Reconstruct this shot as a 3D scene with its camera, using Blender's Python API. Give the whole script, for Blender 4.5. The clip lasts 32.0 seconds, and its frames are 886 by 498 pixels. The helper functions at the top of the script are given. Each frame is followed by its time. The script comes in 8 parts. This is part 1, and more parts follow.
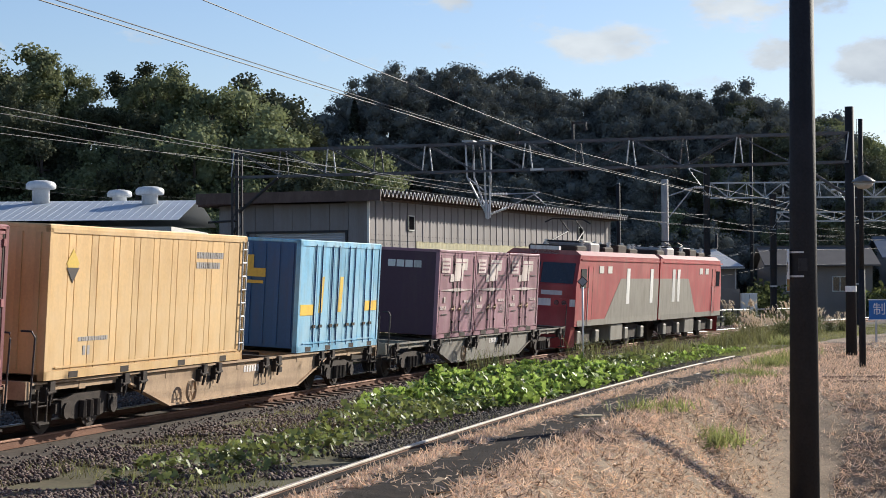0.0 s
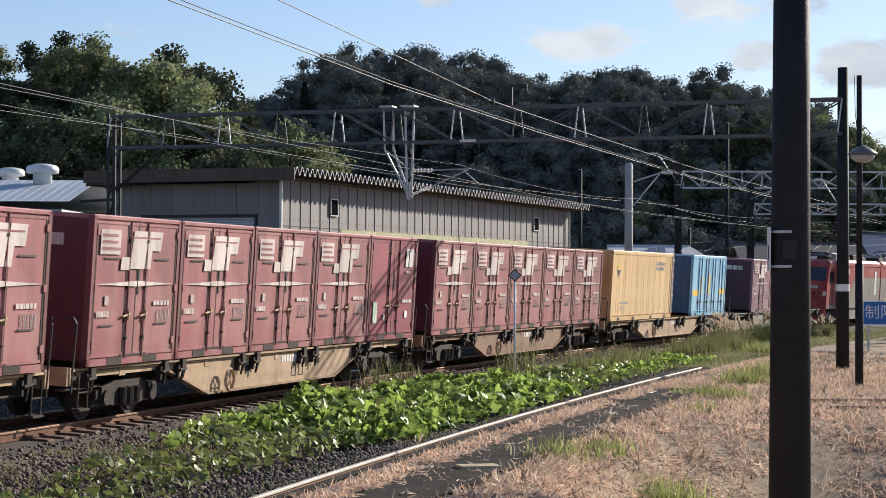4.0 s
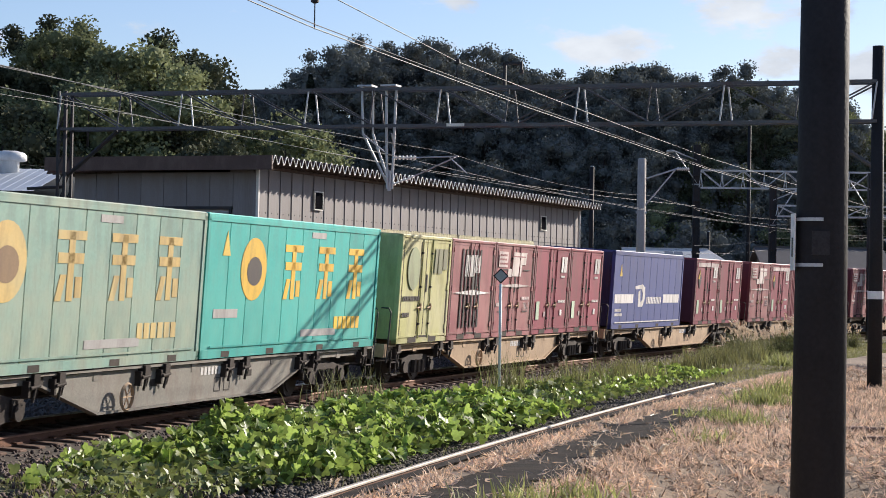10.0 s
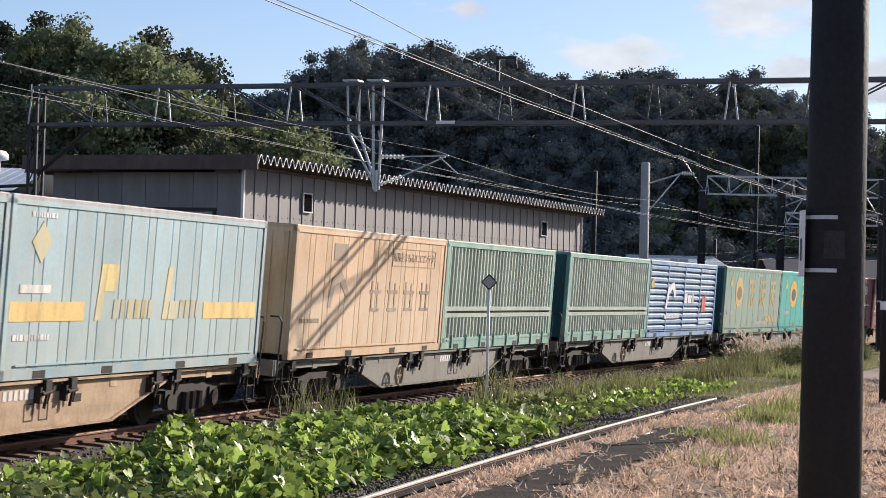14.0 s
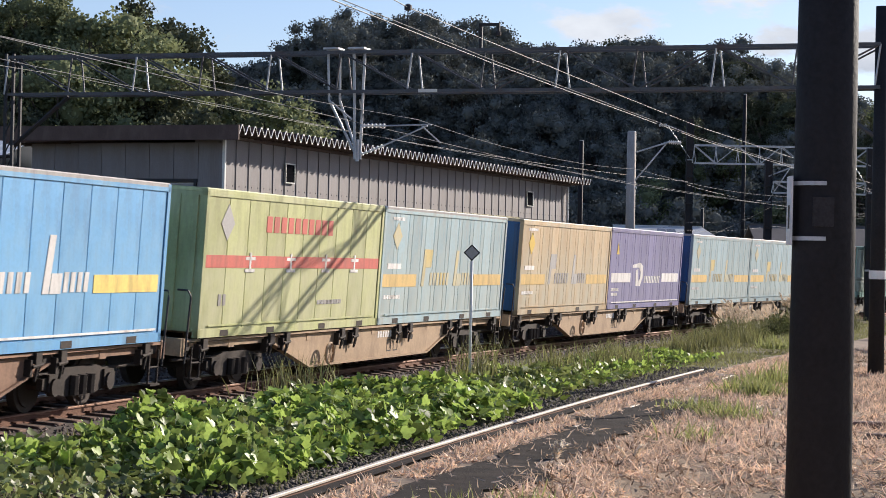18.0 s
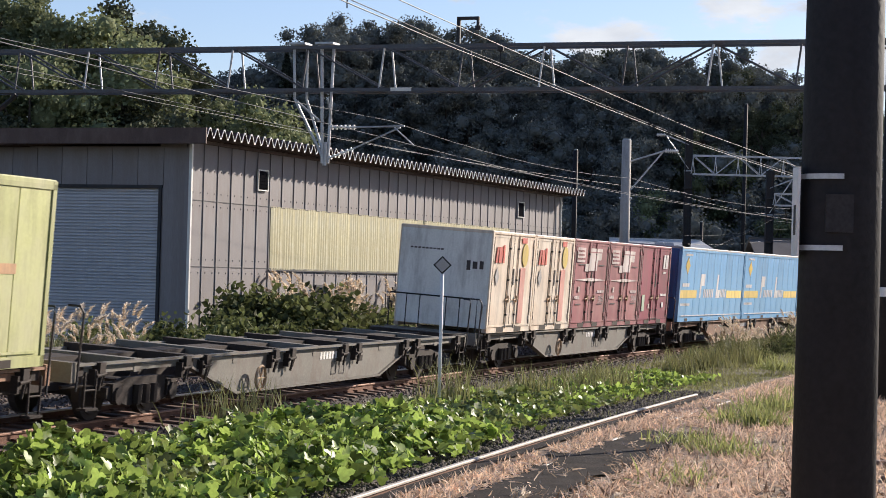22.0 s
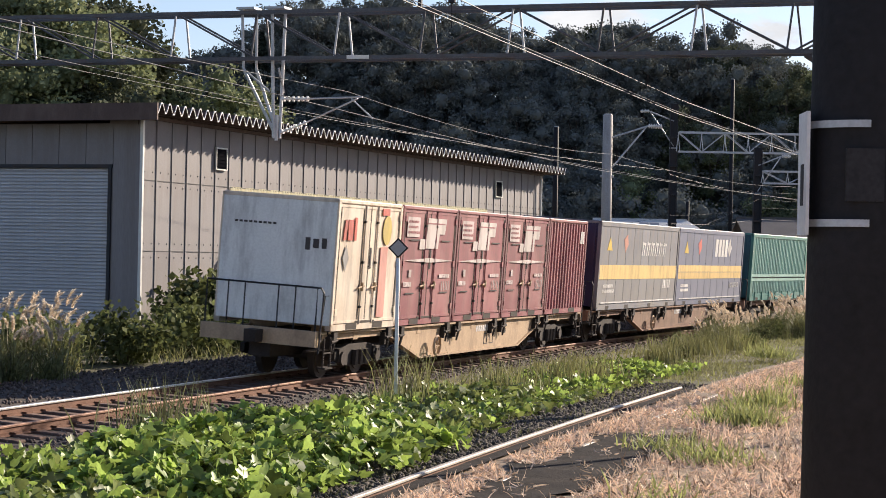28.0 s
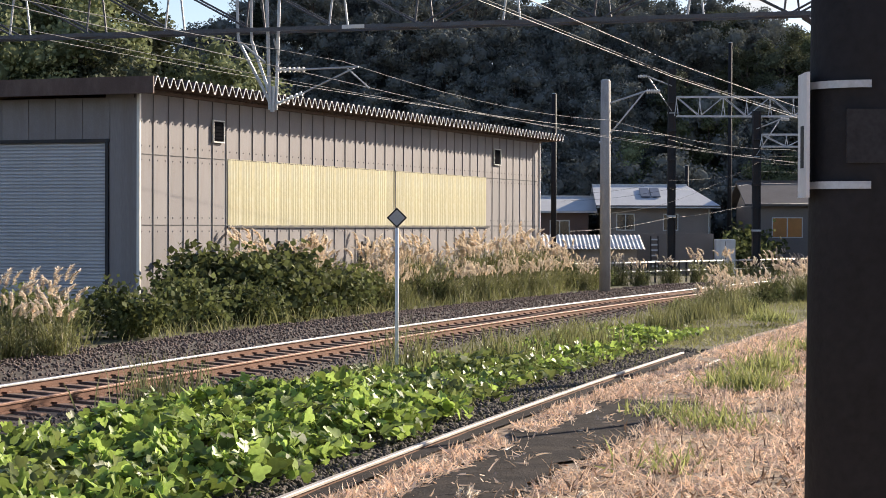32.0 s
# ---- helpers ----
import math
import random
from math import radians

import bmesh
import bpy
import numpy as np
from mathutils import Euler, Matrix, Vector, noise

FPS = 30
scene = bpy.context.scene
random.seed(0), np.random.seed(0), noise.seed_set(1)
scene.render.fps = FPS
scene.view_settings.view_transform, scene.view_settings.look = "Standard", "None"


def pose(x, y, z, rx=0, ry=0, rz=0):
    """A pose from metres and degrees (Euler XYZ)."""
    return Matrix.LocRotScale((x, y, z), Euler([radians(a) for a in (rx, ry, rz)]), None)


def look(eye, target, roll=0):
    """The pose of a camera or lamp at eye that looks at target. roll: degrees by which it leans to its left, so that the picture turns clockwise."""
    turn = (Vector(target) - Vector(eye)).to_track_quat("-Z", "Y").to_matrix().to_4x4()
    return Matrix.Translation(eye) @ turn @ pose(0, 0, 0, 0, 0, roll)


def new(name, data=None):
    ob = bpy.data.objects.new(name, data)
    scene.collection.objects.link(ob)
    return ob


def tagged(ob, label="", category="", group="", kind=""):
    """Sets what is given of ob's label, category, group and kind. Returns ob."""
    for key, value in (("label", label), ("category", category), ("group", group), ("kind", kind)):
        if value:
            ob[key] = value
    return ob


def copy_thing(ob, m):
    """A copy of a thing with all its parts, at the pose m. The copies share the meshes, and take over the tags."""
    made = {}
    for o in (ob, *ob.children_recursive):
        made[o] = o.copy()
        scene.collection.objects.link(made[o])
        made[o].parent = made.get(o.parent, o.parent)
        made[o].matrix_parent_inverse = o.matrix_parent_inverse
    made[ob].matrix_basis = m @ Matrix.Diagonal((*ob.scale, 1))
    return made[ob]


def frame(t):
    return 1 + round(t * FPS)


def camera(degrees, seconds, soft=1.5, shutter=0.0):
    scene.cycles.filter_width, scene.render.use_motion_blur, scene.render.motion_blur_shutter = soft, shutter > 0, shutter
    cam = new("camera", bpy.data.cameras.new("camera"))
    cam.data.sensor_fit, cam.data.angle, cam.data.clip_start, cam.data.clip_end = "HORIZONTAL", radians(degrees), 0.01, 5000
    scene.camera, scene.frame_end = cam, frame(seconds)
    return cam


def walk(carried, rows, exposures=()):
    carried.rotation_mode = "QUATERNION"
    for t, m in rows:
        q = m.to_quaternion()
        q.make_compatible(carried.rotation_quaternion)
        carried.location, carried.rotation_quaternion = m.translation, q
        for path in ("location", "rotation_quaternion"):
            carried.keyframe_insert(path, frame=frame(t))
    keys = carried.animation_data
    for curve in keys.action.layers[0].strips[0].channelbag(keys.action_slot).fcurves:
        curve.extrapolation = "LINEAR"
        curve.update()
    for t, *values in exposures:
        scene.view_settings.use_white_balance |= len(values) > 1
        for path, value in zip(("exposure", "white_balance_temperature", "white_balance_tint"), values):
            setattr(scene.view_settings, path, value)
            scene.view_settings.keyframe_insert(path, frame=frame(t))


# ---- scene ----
PATH = [
    (0, -3.306, -22.574, 2.521, 91.006, 0.347, 1.424),
    (0.5, -2.842, -19.408, 2.485, 90.983, 0.423, 1.443),
    (1, -2.586, -17.661, 2.467, 90.943, 0.391, 1.329),
    (1.5, -2.351, -16.065, 2.451, 90.918, 0.260, 1.247),
    (2, -2.159, -14.766, 2.439, 90.895, 0.038, 1.164),
    (2.5, -1.995, -13.653, 2.429, 90.909, 0.058, 1.096),
    (3, -1.811, -12.418, 2.418, 90.932, -0.023, 1.025),
    (3.5, -1.689, -11.596, 2.411, 90.937, -0.141, 0.876),
    (5.5, -1.243, -8.612, 2.388, 90.839, -0.345, 0.748),
    (6, -1.167, -8.110, 2.385, 90.823, -0.291, 0.843),
    (6.5, -1.065, -7.429, 2.380, 90.867, -0.466, 0.993),
    (7, -0.969, -6.796, 2.377, 90.967, -0.749, 1.176),
    (7.5, -0.874, -6.164, 2.373, 91.129, -0.918, 1.359),
    (8, -0.810, -5.743, 2.371, 91.232, -1.152, 1.467),
    (8.5, -0.767, -5.461, 2.370, 91.272, -1.179, 1.499),
    (9, -0.713, -5.104, 2.368, 91.223, -1.132, 1.477),
    (9.5, -0.657, -4.733, 2.366, 91.116, -1.075, 1.455),
    (10, -0.611, -4.430, 2.365, 91.000, -0.984, 1.420),
    (10.5, -0.565, -4.125, 2.364, 90.884, -0.921, 1.409),
    (11, -0.504, -3.724, 2.363, 90.807, -0.962, 1.447),
    (11.5, -0.438, -3.291, 2.362, 90.774, -1.059, 1.522),
    (12, -0.387, -2.956, 2.361, 90.815, -1.125, 1.613),
    (12.5, -0.329, -2.574, 2.360, 90.923, -1.247, 1.696),
    (13, -0.259, -2.112, 2.360, 91.071, -1.327, 1.757),
    (13.5, -0.215, -1.817, 2.360, 91.200, -1.403, 1.713),
    (15.5, -0.143, -1.338, 2.360, 91.015, -1.455, 1.425),
    (16, -0.146, -1.358, 2.360, 90.803, -1.497, 1.346),
    (16.5, -0.142, -1.336, 2.360, 90.592, -1.443, 1.270),
    (17, -0.143, -1.341, 2.360, 90.443, -1.313, 1.206),
    (17.5, -0.136, -1.296, 2.360, 90.356, -1.228, 1.197),
    (18, -0.077, -0.903, 2.360, 90.357, -1.184, 1.295),
    (18.5, 0.011, -0.319, 2.361, 90.433, -1.209, 1.439),
    (19, 0.136, 0.529, 2.363, 90.560, -1.252, 1.616),
    (19.5, 0.231, 1.175, 2.366, 90.731, -1.252, 1.687),
    (20, 0.286, 1.554, 2.368, 90.898, -1.338, 1.635),
    (20.5, 0.332, 1.870, 2.370, 91.013, -1.400, 1.549),
    (21, 0.389, 2.275, 2.373, 91.014, -1.493, 1.465),
    (21.5, 0.425, 2.528, 2.375, 90.920, -1.515, 1.381),
    (22, 0.475, 2.887, 2.378, 90.736, -1.529, 1.327),
    (22.5, 0.534, 3.315, 2.382, 90.531, -1.486, 1.308),
    (23, 0.602, 3.817, 2.387, 90.393, -1.388, 1.306),
    (23.5, 0.651, 4.185, 2.391, 90.309, -1.406, 1.277),
    (24, 0.695, 4.523, 2.395, 90.283, -1.418, 1.238),
    (24.5, 0.745, 4.918, 2.400, 90.283, -1.409, 1.241),
    (25, 0.798, 5.338, 2.406, 90.270, -1.373, 1.259),
    (25.5, 0.849, 5.753, 2.411, 90.244, -1.329, 1.305),
    (26, 0.911, 6.268, 2.419, 90.273, -1.280, 1.385),
    (26.5, 0.935, 6.476, 2.422, 90.360, -1.278, 1.383),
    (28.5, 0.937, 6.491, 2.422, 90.095, -1.089, 0.861),
    (29, 0.940, 6.514, 2.422, 89.942, -0.936, 0.961),
    (29.5, 0.935, 6.475, 2.422, 89.795, -0.773, 1.061),
    (30, 0.940, 6.515, 2.422, 89.651, -0.644, 1.106),
    (30.5, 0.941, 6.523, 2.423, 89.495, -0.481, 1.118),
    (31, 0.940, 6.513, 2.422, 89.373, -0.370, 1.083),
    (31.5, 0.952, 6.622, 2.424, 89.319, -0.238, 1.009),
    (32, 0.952, 6.615, 2.424, 89.306, -0.173, 0.968),
]
cam = camera(25.52, 32.0, soft=0.9, shutter=0.08)
walk(cam, [(t, pose(x, y, z, rx, ry, rz)) for t, x, y, z, rx, ry, rz in PATH],
     [(0, 0.61, 6200, 7), (8, 0.73, 6280, 10), (20, 0.72, 6300, 12), (29, 0.94, 6750, 12), (32, 1.04, 6750, 11)])

# ---- sky, sun ----
SUN = Vector((0.773, 0.807, 0.467)).normalized()


def build_sky():
    w = bpy.data.worlds.new("sky")
    scene.world = w
    w.use_nodes = True
    nt = w.node_tree
    N, L = nt.nodes, nt.links
    N.clear()
    out = N.new("ShaderNodeOutputWorld")
    bg = N.new("ShaderNodeBackground")
    sky = N.new("ShaderNodeTexSky")
    sky.sky_type = "NISHITA"
    sky.sun_disc = False
    sky.sun_elevation = math.asin(SUN.z)
    sky.sun_rotation = math.atan2(SUN.x, SUN.y)
    sky.air_density, sky.dust_density, sky.ozone_density = 1.0, 0.4, 4.0
    co = N.new("ShaderNodeTexCoord")
    # clouds: soft noise, only where the broad mask is high
    big = N.new("ShaderNodeTexNoise")
    mp = N.new("ShaderNodeMapping")
    mp.inputs["Scale"].default_value = (1.0, 1.0, 2.3)
    mp.inputs["Location"].default_value = (0.37, 0.9, 0.12)
    L.new(co.outputs["Generated"], mp.inputs["Vector"])
    L.new(mp.outputs["Vector"], big.inputs["Vector"])
    big.inputs["Scale"].default_value = 7.5
    big.inputs["Detail"].default_value = 9
    big.inputs["Roughness"].default_value = 0.55
    total = None
    for (dx, dy, dz), size, stretch, amount in CLOUDS:
        sub = N.new("ShaderNodeVectorMath")
        sub.operation = "SUBTRACT"
        sub.inputs[1].default_value = Vector((dx, dy, dz)).normalized()
        L.new(co.outputs["Generated"], sub.inputs[0])
        mul = N.new("ShaderNodeVectorMath")
        mul.operation = "MULTIPLY"
        mul.inputs[1].default_value = (1.0, 1.0, stretch)
        L.new(sub.outputs[0], mul.inputs[0])
        ln = N.new("ShaderNodeVectorMath")
        ln.operation = "LENGTH"
        L.new(mul.outputs[0], ln.inputs[0])
        mr = N.new("ShaderNodeMapRange")
        mr.interpolation_type = "SMOOTHSTEP"
        mr.inputs["From Min"].default_value = size
        mr.inputs["From Max"].default_value = size * 0.2
        mr.inputs["To Max"].default_value = amount
        L.new(ln.outputs["Value"], mr.inputs["Value"])
        if total is None:
            total = mr.outputs[0]
        else:
            ad = N.new("ShaderNodeMath")
            ad.operation = "MAXIMUM"
            L.new(total, ad.inputs[0])
            L.new(mr.outputs[0], ad.inputs[1])
            total = ad.outputs[0]
    fine = N.new("ShaderNodeTexNoise")
    fine.inputs["Scale"].default_value = 26
    fine.inputs["Detail"].default_value = 8
    fine.inputs["Roughness"].default_value = 0.62
    L.new(mp.outputs["Vector"], fine.inputs["Vector"])
    mixn = N.new("ShaderNodeMath")
    mixn.operation = "ADD"
    L.new(total, mixn.inputs[0])
    sc = N.new("ShaderNodeMath")
    sc.operation = "MULTIPLY_ADD"
    sc.inputs[1].default_value = 3.0
    sc.inputs[2].default_value = -1.55
    L.new(fine.outputs["Fac"], sc.inputs[0])
    L.new(sc.outputs[0], mixn.inputs[1])
    dens = N.new("ShaderNodeMapRange")
    dens.interpolation_type = "SMOOTHSTEP"
    dens.inputs["From Min"].default_value = 0.2
    dens.inputs["From Max"].default_value = 0.85
    L.new(mixn.outputs[0], dens.inputs["Value"])
    shade = N.new("ShaderNodeMix")
    shade.data_type = "RGBA"
    shade.inputs["A"].default_value = (4.2, 4.35, 4.5, 1)
    shade.inputs["B"].default_value = (2.3, 2.5, 2.85, 1)
    s2 = N.new("ShaderNodeMapRange")
    s2.inputs["From Min"].default_value = 0.36
    s2.inputs["From Max"].default_value = 0.62
    L.new(big.outputs["Fac"], s2.inputs["Value"])
    L.new(s2.outputs[0], shade.inputs["Factor"])
    tone = N.new("ShaderNodeMix")
    tone.data_type, tone.blend_type = "RGBA", "MULTIPLY"
    tone.inputs["Factor"].default_value = 1.0
    tone.inputs["B"].default_value = (0.71, 0.625, 0.635, 1)
    L.new(sky.outputs[0], tone.inputs["A"])
    mix = N.new("ShaderNodeMix")
    mix.data_type = "RGBA"
    L.new(dens.outputs[0], mix.inputs["Factor"])
    L.new(tone.outputs["Result"], mix.inputs["A"])
    L.new(shade.outputs["Result"], mix.inputs["B"])
    L.new(mix.outputs["Result"], bg.inputs["Color"])
    bg.inputs["Strength"].default_value = 0.13
    L.new(bg.outputs[0], out.inputs[0])


CLOUDS = [((13, 100, 16.8), 0.075, 2.4, 0.98), ((5.5, 100, 12.2), 0.045, 2.9, 0.98), ((13.5, 100, 14.6), 0.055, 2.2, 0.98), ((14.9, 100, 11.6), 0.03, 2.0, 0.9), ((20.4, 100, 11.2), 0.04, 2.0, 0.95),
          ((-1.6, 100, 14.2), 0.022, 2.0, 0.8), ((-26.8, 100, 12.0), 0.025, 2.4, 0.7), ((26, 100, 17), 0.09, 2.2, 0.95), ((-2, 100, 28), 0.04, 1.8, 0.6), ((-45, 100, 21), 0.06, 2.4, 0.7)]
build_sky()
sun = new("sun", bpy.data.lights.new("sun", "SUN"))
sun.data.energy, sun.data.angle, sun.data.color = 5.0, radians(0.55), (1.0, 0.90, 0.76)
sun.matrix_world = look(SUN * 50, (0, 0, 0))

# ---- line of the main track: arc length, side distance (towards the platform), height over the rail ----
X0, Y0, HEAD, BEND, CANT = -4.703, 38.379, 0.2787, 0.0021, 0.058


def heading(s):
    return HEAD + BEND * s


def on_track(s, lat=0.0, z=0.0):
    d = 2 / BEND * math.sin(BEND * s / 2)
    a, h = HEAD + BEND * s / 2, heading(s)
    return Vector((X0 + d * math.sin(a) + lat * math.cos(h), Y0 + d * math.cos(a) - lat * math.sin(h), z))


def seat(s, lat=0.0, z=0.0, lean=0.0):
    """Local x runs along the track, local y away from the platform."""
    return Matrix.Translation(on_track(s, lat)) @ Matrix.Rotation(math.pi / 2 - heading(s), 4, "Z") @ Matrix.Rotation(lean, 4, "X") @ Matrix.Translation((0, 0, z))


# ---- mesh helpers ----
class Bag:
    """Faces of one mesh."""

    def __init__(self):
        self.v, self.f = [], []

    def face(self, *pts):
        n = len(self.v)
        self.v += [tuple(p) for p in pts]
        self.f.append(tuple(range(n, n + len(pts))))
        return self

    def box(self, x0, x1, y0, y1, z0, z1):
        n = len(self.v)
        self.v += [(x, y, z) for z in (z0, z1) for y in (y0, y1) for x in (x0, x1)]
        self.f += [tuple(n + i for i in q) for q in ((0, 2, 3, 1), (4, 5, 7, 6), (0, 1, 5, 4), (2, 6, 7, 3), (0, 4, 6, 2), (1, 3, 7, 5))]
        return self

    def bevel_box(self, x0, x1, y0, y1, z0, z1, c):
        """A box whose upright edges and top are chamfered."""
        ring = lambda k, z: [(x0 + c + k, y0 + k, z), (x1 - c - k, y0 + k, z), (x1 - k, y0 + c + k, z), (x1 - k, y1 - c - k, z),
                             (x1 - c - k, y1 - k, z), (x0 + c + k, y1 - k, z), (x0 + k, y1 - c - k, z), (x0 + k, y0 + c + k, z)]
        return self.rings([ring(0, z0), ring(0, z1 - c), ring(c, z1)])

    def rings(self, rs, caps=True):
        n, m = len(self.v), len(rs[0])
        for r in rs:
            self.v += [tuple(p) for p in r]
        for k in range(len(rs) - 1):
            for i in range(m):
                j = (i + 1) % m
                self.f.append((n + k * m + i, n + k * m + j, n + k * m + m + j, n + k * m + m + i))
        if caps:
            self.f.append(tuple(n + i for i in reversed(range(m))))
            self.f.append(tuple(n + (len(rs) - 1) * m + i for i in range(m)))
        return self

    def rod(self, a, b, r, n=8, r2=None):
        a, b = Vector(a), Vector(b)
        q = (b - a).to_track_quat("Z", "Y")
        r2 = r if r2 is None else r2
        ring = lambda p, k: [p + q @ Vector((k * math.cos(6.2832 * i / n), k * math.sin(6.2832 * i / n), 0)) for i in range(n)]
        return self.rings([ring(a, r), ring(b, r2)])

    def tube(self, pts, r, n=6):
        pts = [Vector(p) for p in pts]
        rs = []
        for i, p in enumerate(pts):
            d = (pts[min(i + 1, len(pts) - 1)] - pts[max(i - 1, 0)]).normalized()
            a = d.cross(Vector((0.31, 0.17, 0.93))).normalized()
            b = d.cross(a)
            rs.append([p + a * (r * math.cos(6.2832 * k / n)) + b * (r * math.sin(6.2832 * k / n)) for k in range(n)])
        return self.rings(rs)

    def lathe(self, profile, n=16, at=(0, 0, 0)):
        x, y, z = at
        return self.rings([[(x + r * math.cos(6.2832 * i / n), y + r * math.sin(6.2832 * i / n), z + h) for i in range(n)] for r, h in profile])

    def plate(self, outline, y0, y1):
        """An outline in x and z, given thickness along y."""
        n, m = len(self.v), len(outline)
        self.v += [(x, y0, z) for x, z in outline] + [(x, y1, z) for x, z in outline]
        self.f.append(tuple(n + i for i in range(m)))
        self.f.append(tuple(n + m + i for i in reversed(range(m))))
        for i in range(m):
            j = (i + 1) % m
            self.f.append((n + j, n + i, n + m + i, n + m + j))
        return self

    def mesh(self, name, smooth=False):
        me = bpy.data.meshes.new(name)
        me.from_pydata(self.v, [], self.f)
        if smooth:
            me.shade_smooth()
        me.validate()
        return me


def part(name, bag, material, parent=None, label="", smooth=False, m=None):
    me = bag if isinstance(bag, bpy.types.Mesh) else bag.mesh(name, smooth)
    if material and not me.materials:
        me.materials.append(material)
    ob = new(name, me)
    if parent:
        ob.parent = parent
    if m is not None:
        ob.matrix_basis = m
    if label:
        ob["label"] = label
    return ob


def thing(name, label, category, group="", m=None):
    ob = tagged(new(name), label, category, group)
    ob.empty_display_size = 0.3
    if m is not None:
        ob.matrix_basis = m
    return ob


def numbers_mesh(name, verts, faces, material):
    """A mesh from numpy arrays; every face has the same count of corners."""
    me = bpy.data.meshes.new(name)
    nv, nf, k = len(verts), len(faces), faces.shape[1]
    me.vertices.add(nv)
    me.vertices.foreach_set("co", np.ascontiguousarray(verts, dtype=np.float32).ravel())
    me.loops.add(nf * k)
    me.loops.foreach_set("vertex_index", np.ascontiguousarray(faces, dtype=np.int32).ravel())
    me.polygons.add(nf)
    me.polygons.foreach_set("loop_start", np.arange(0, nf * k, k, dtype=np.int32))
    me.update(calc_edges=True)
    me.materials.append(material)
    return me


def scatter(verts, faces, places, turns, sizes):
    """Copies of a small form at places (n,3), with turns (n,3,3) and sizes (n,) or (n,3), as arrays."""
    verts, faces = np.array(verts, float), np.array(faces, int)
    sizes = np.array(sizes, float)
    if sizes.ndim == 1:
        sizes = sizes[:, None].repeat(3, 1)
    pts = np.einsum("nij,nvj->nvi", turns, verts[None] * sizes[:, None, :]) + np.array(places)[:, None, :]
    n, k = len(places), len(verts)
    return pts.reshape(-1, 3), (faces[None] + (np.arange(n) * k)[:, None, None]).reshape(-1, faces.shape[1])


def turns(rng, n, tilt):
    """Random turns about z, then tilts of about that many radians."""
    a, b, c = rng.uniform(0, 6.2832, n), rng.normal(0, tilt, n), rng.normal(0, tilt, n)
    z, o = np.zeros(n), np.ones(n)
    rz = np.stack([np.cos(a), -np.sin(a), z, np.sin(a), np.cos(a), z, z, z, o], 1).reshape(n, 3, 3)
    rx = np.stack([o, z, z, z, np.cos(b), -np.sin(b), z, np.sin(b), np.cos(b)], 1).reshape(n, 3, 3)
    ry = np.stack([np.cos(c), z, np.sin(c), z, o, z, -np.sin(c), z, np.cos(c)], 1).reshape(n, 3, 3)
    return rx @ ry @ rz


def track_points(s, lat, z):
    d = 2 / BEND * np.sin(BEND * s / 2)
    a, h = HEAD + BEND * s / 2, HEAD + BEND * s
    return np.stack(np.broadcast_arrays(X0 + d * np.sin(a) + lat * np.cos(h), Y0 + d * np.cos(a) - lat * np.sin(h), z), -1)


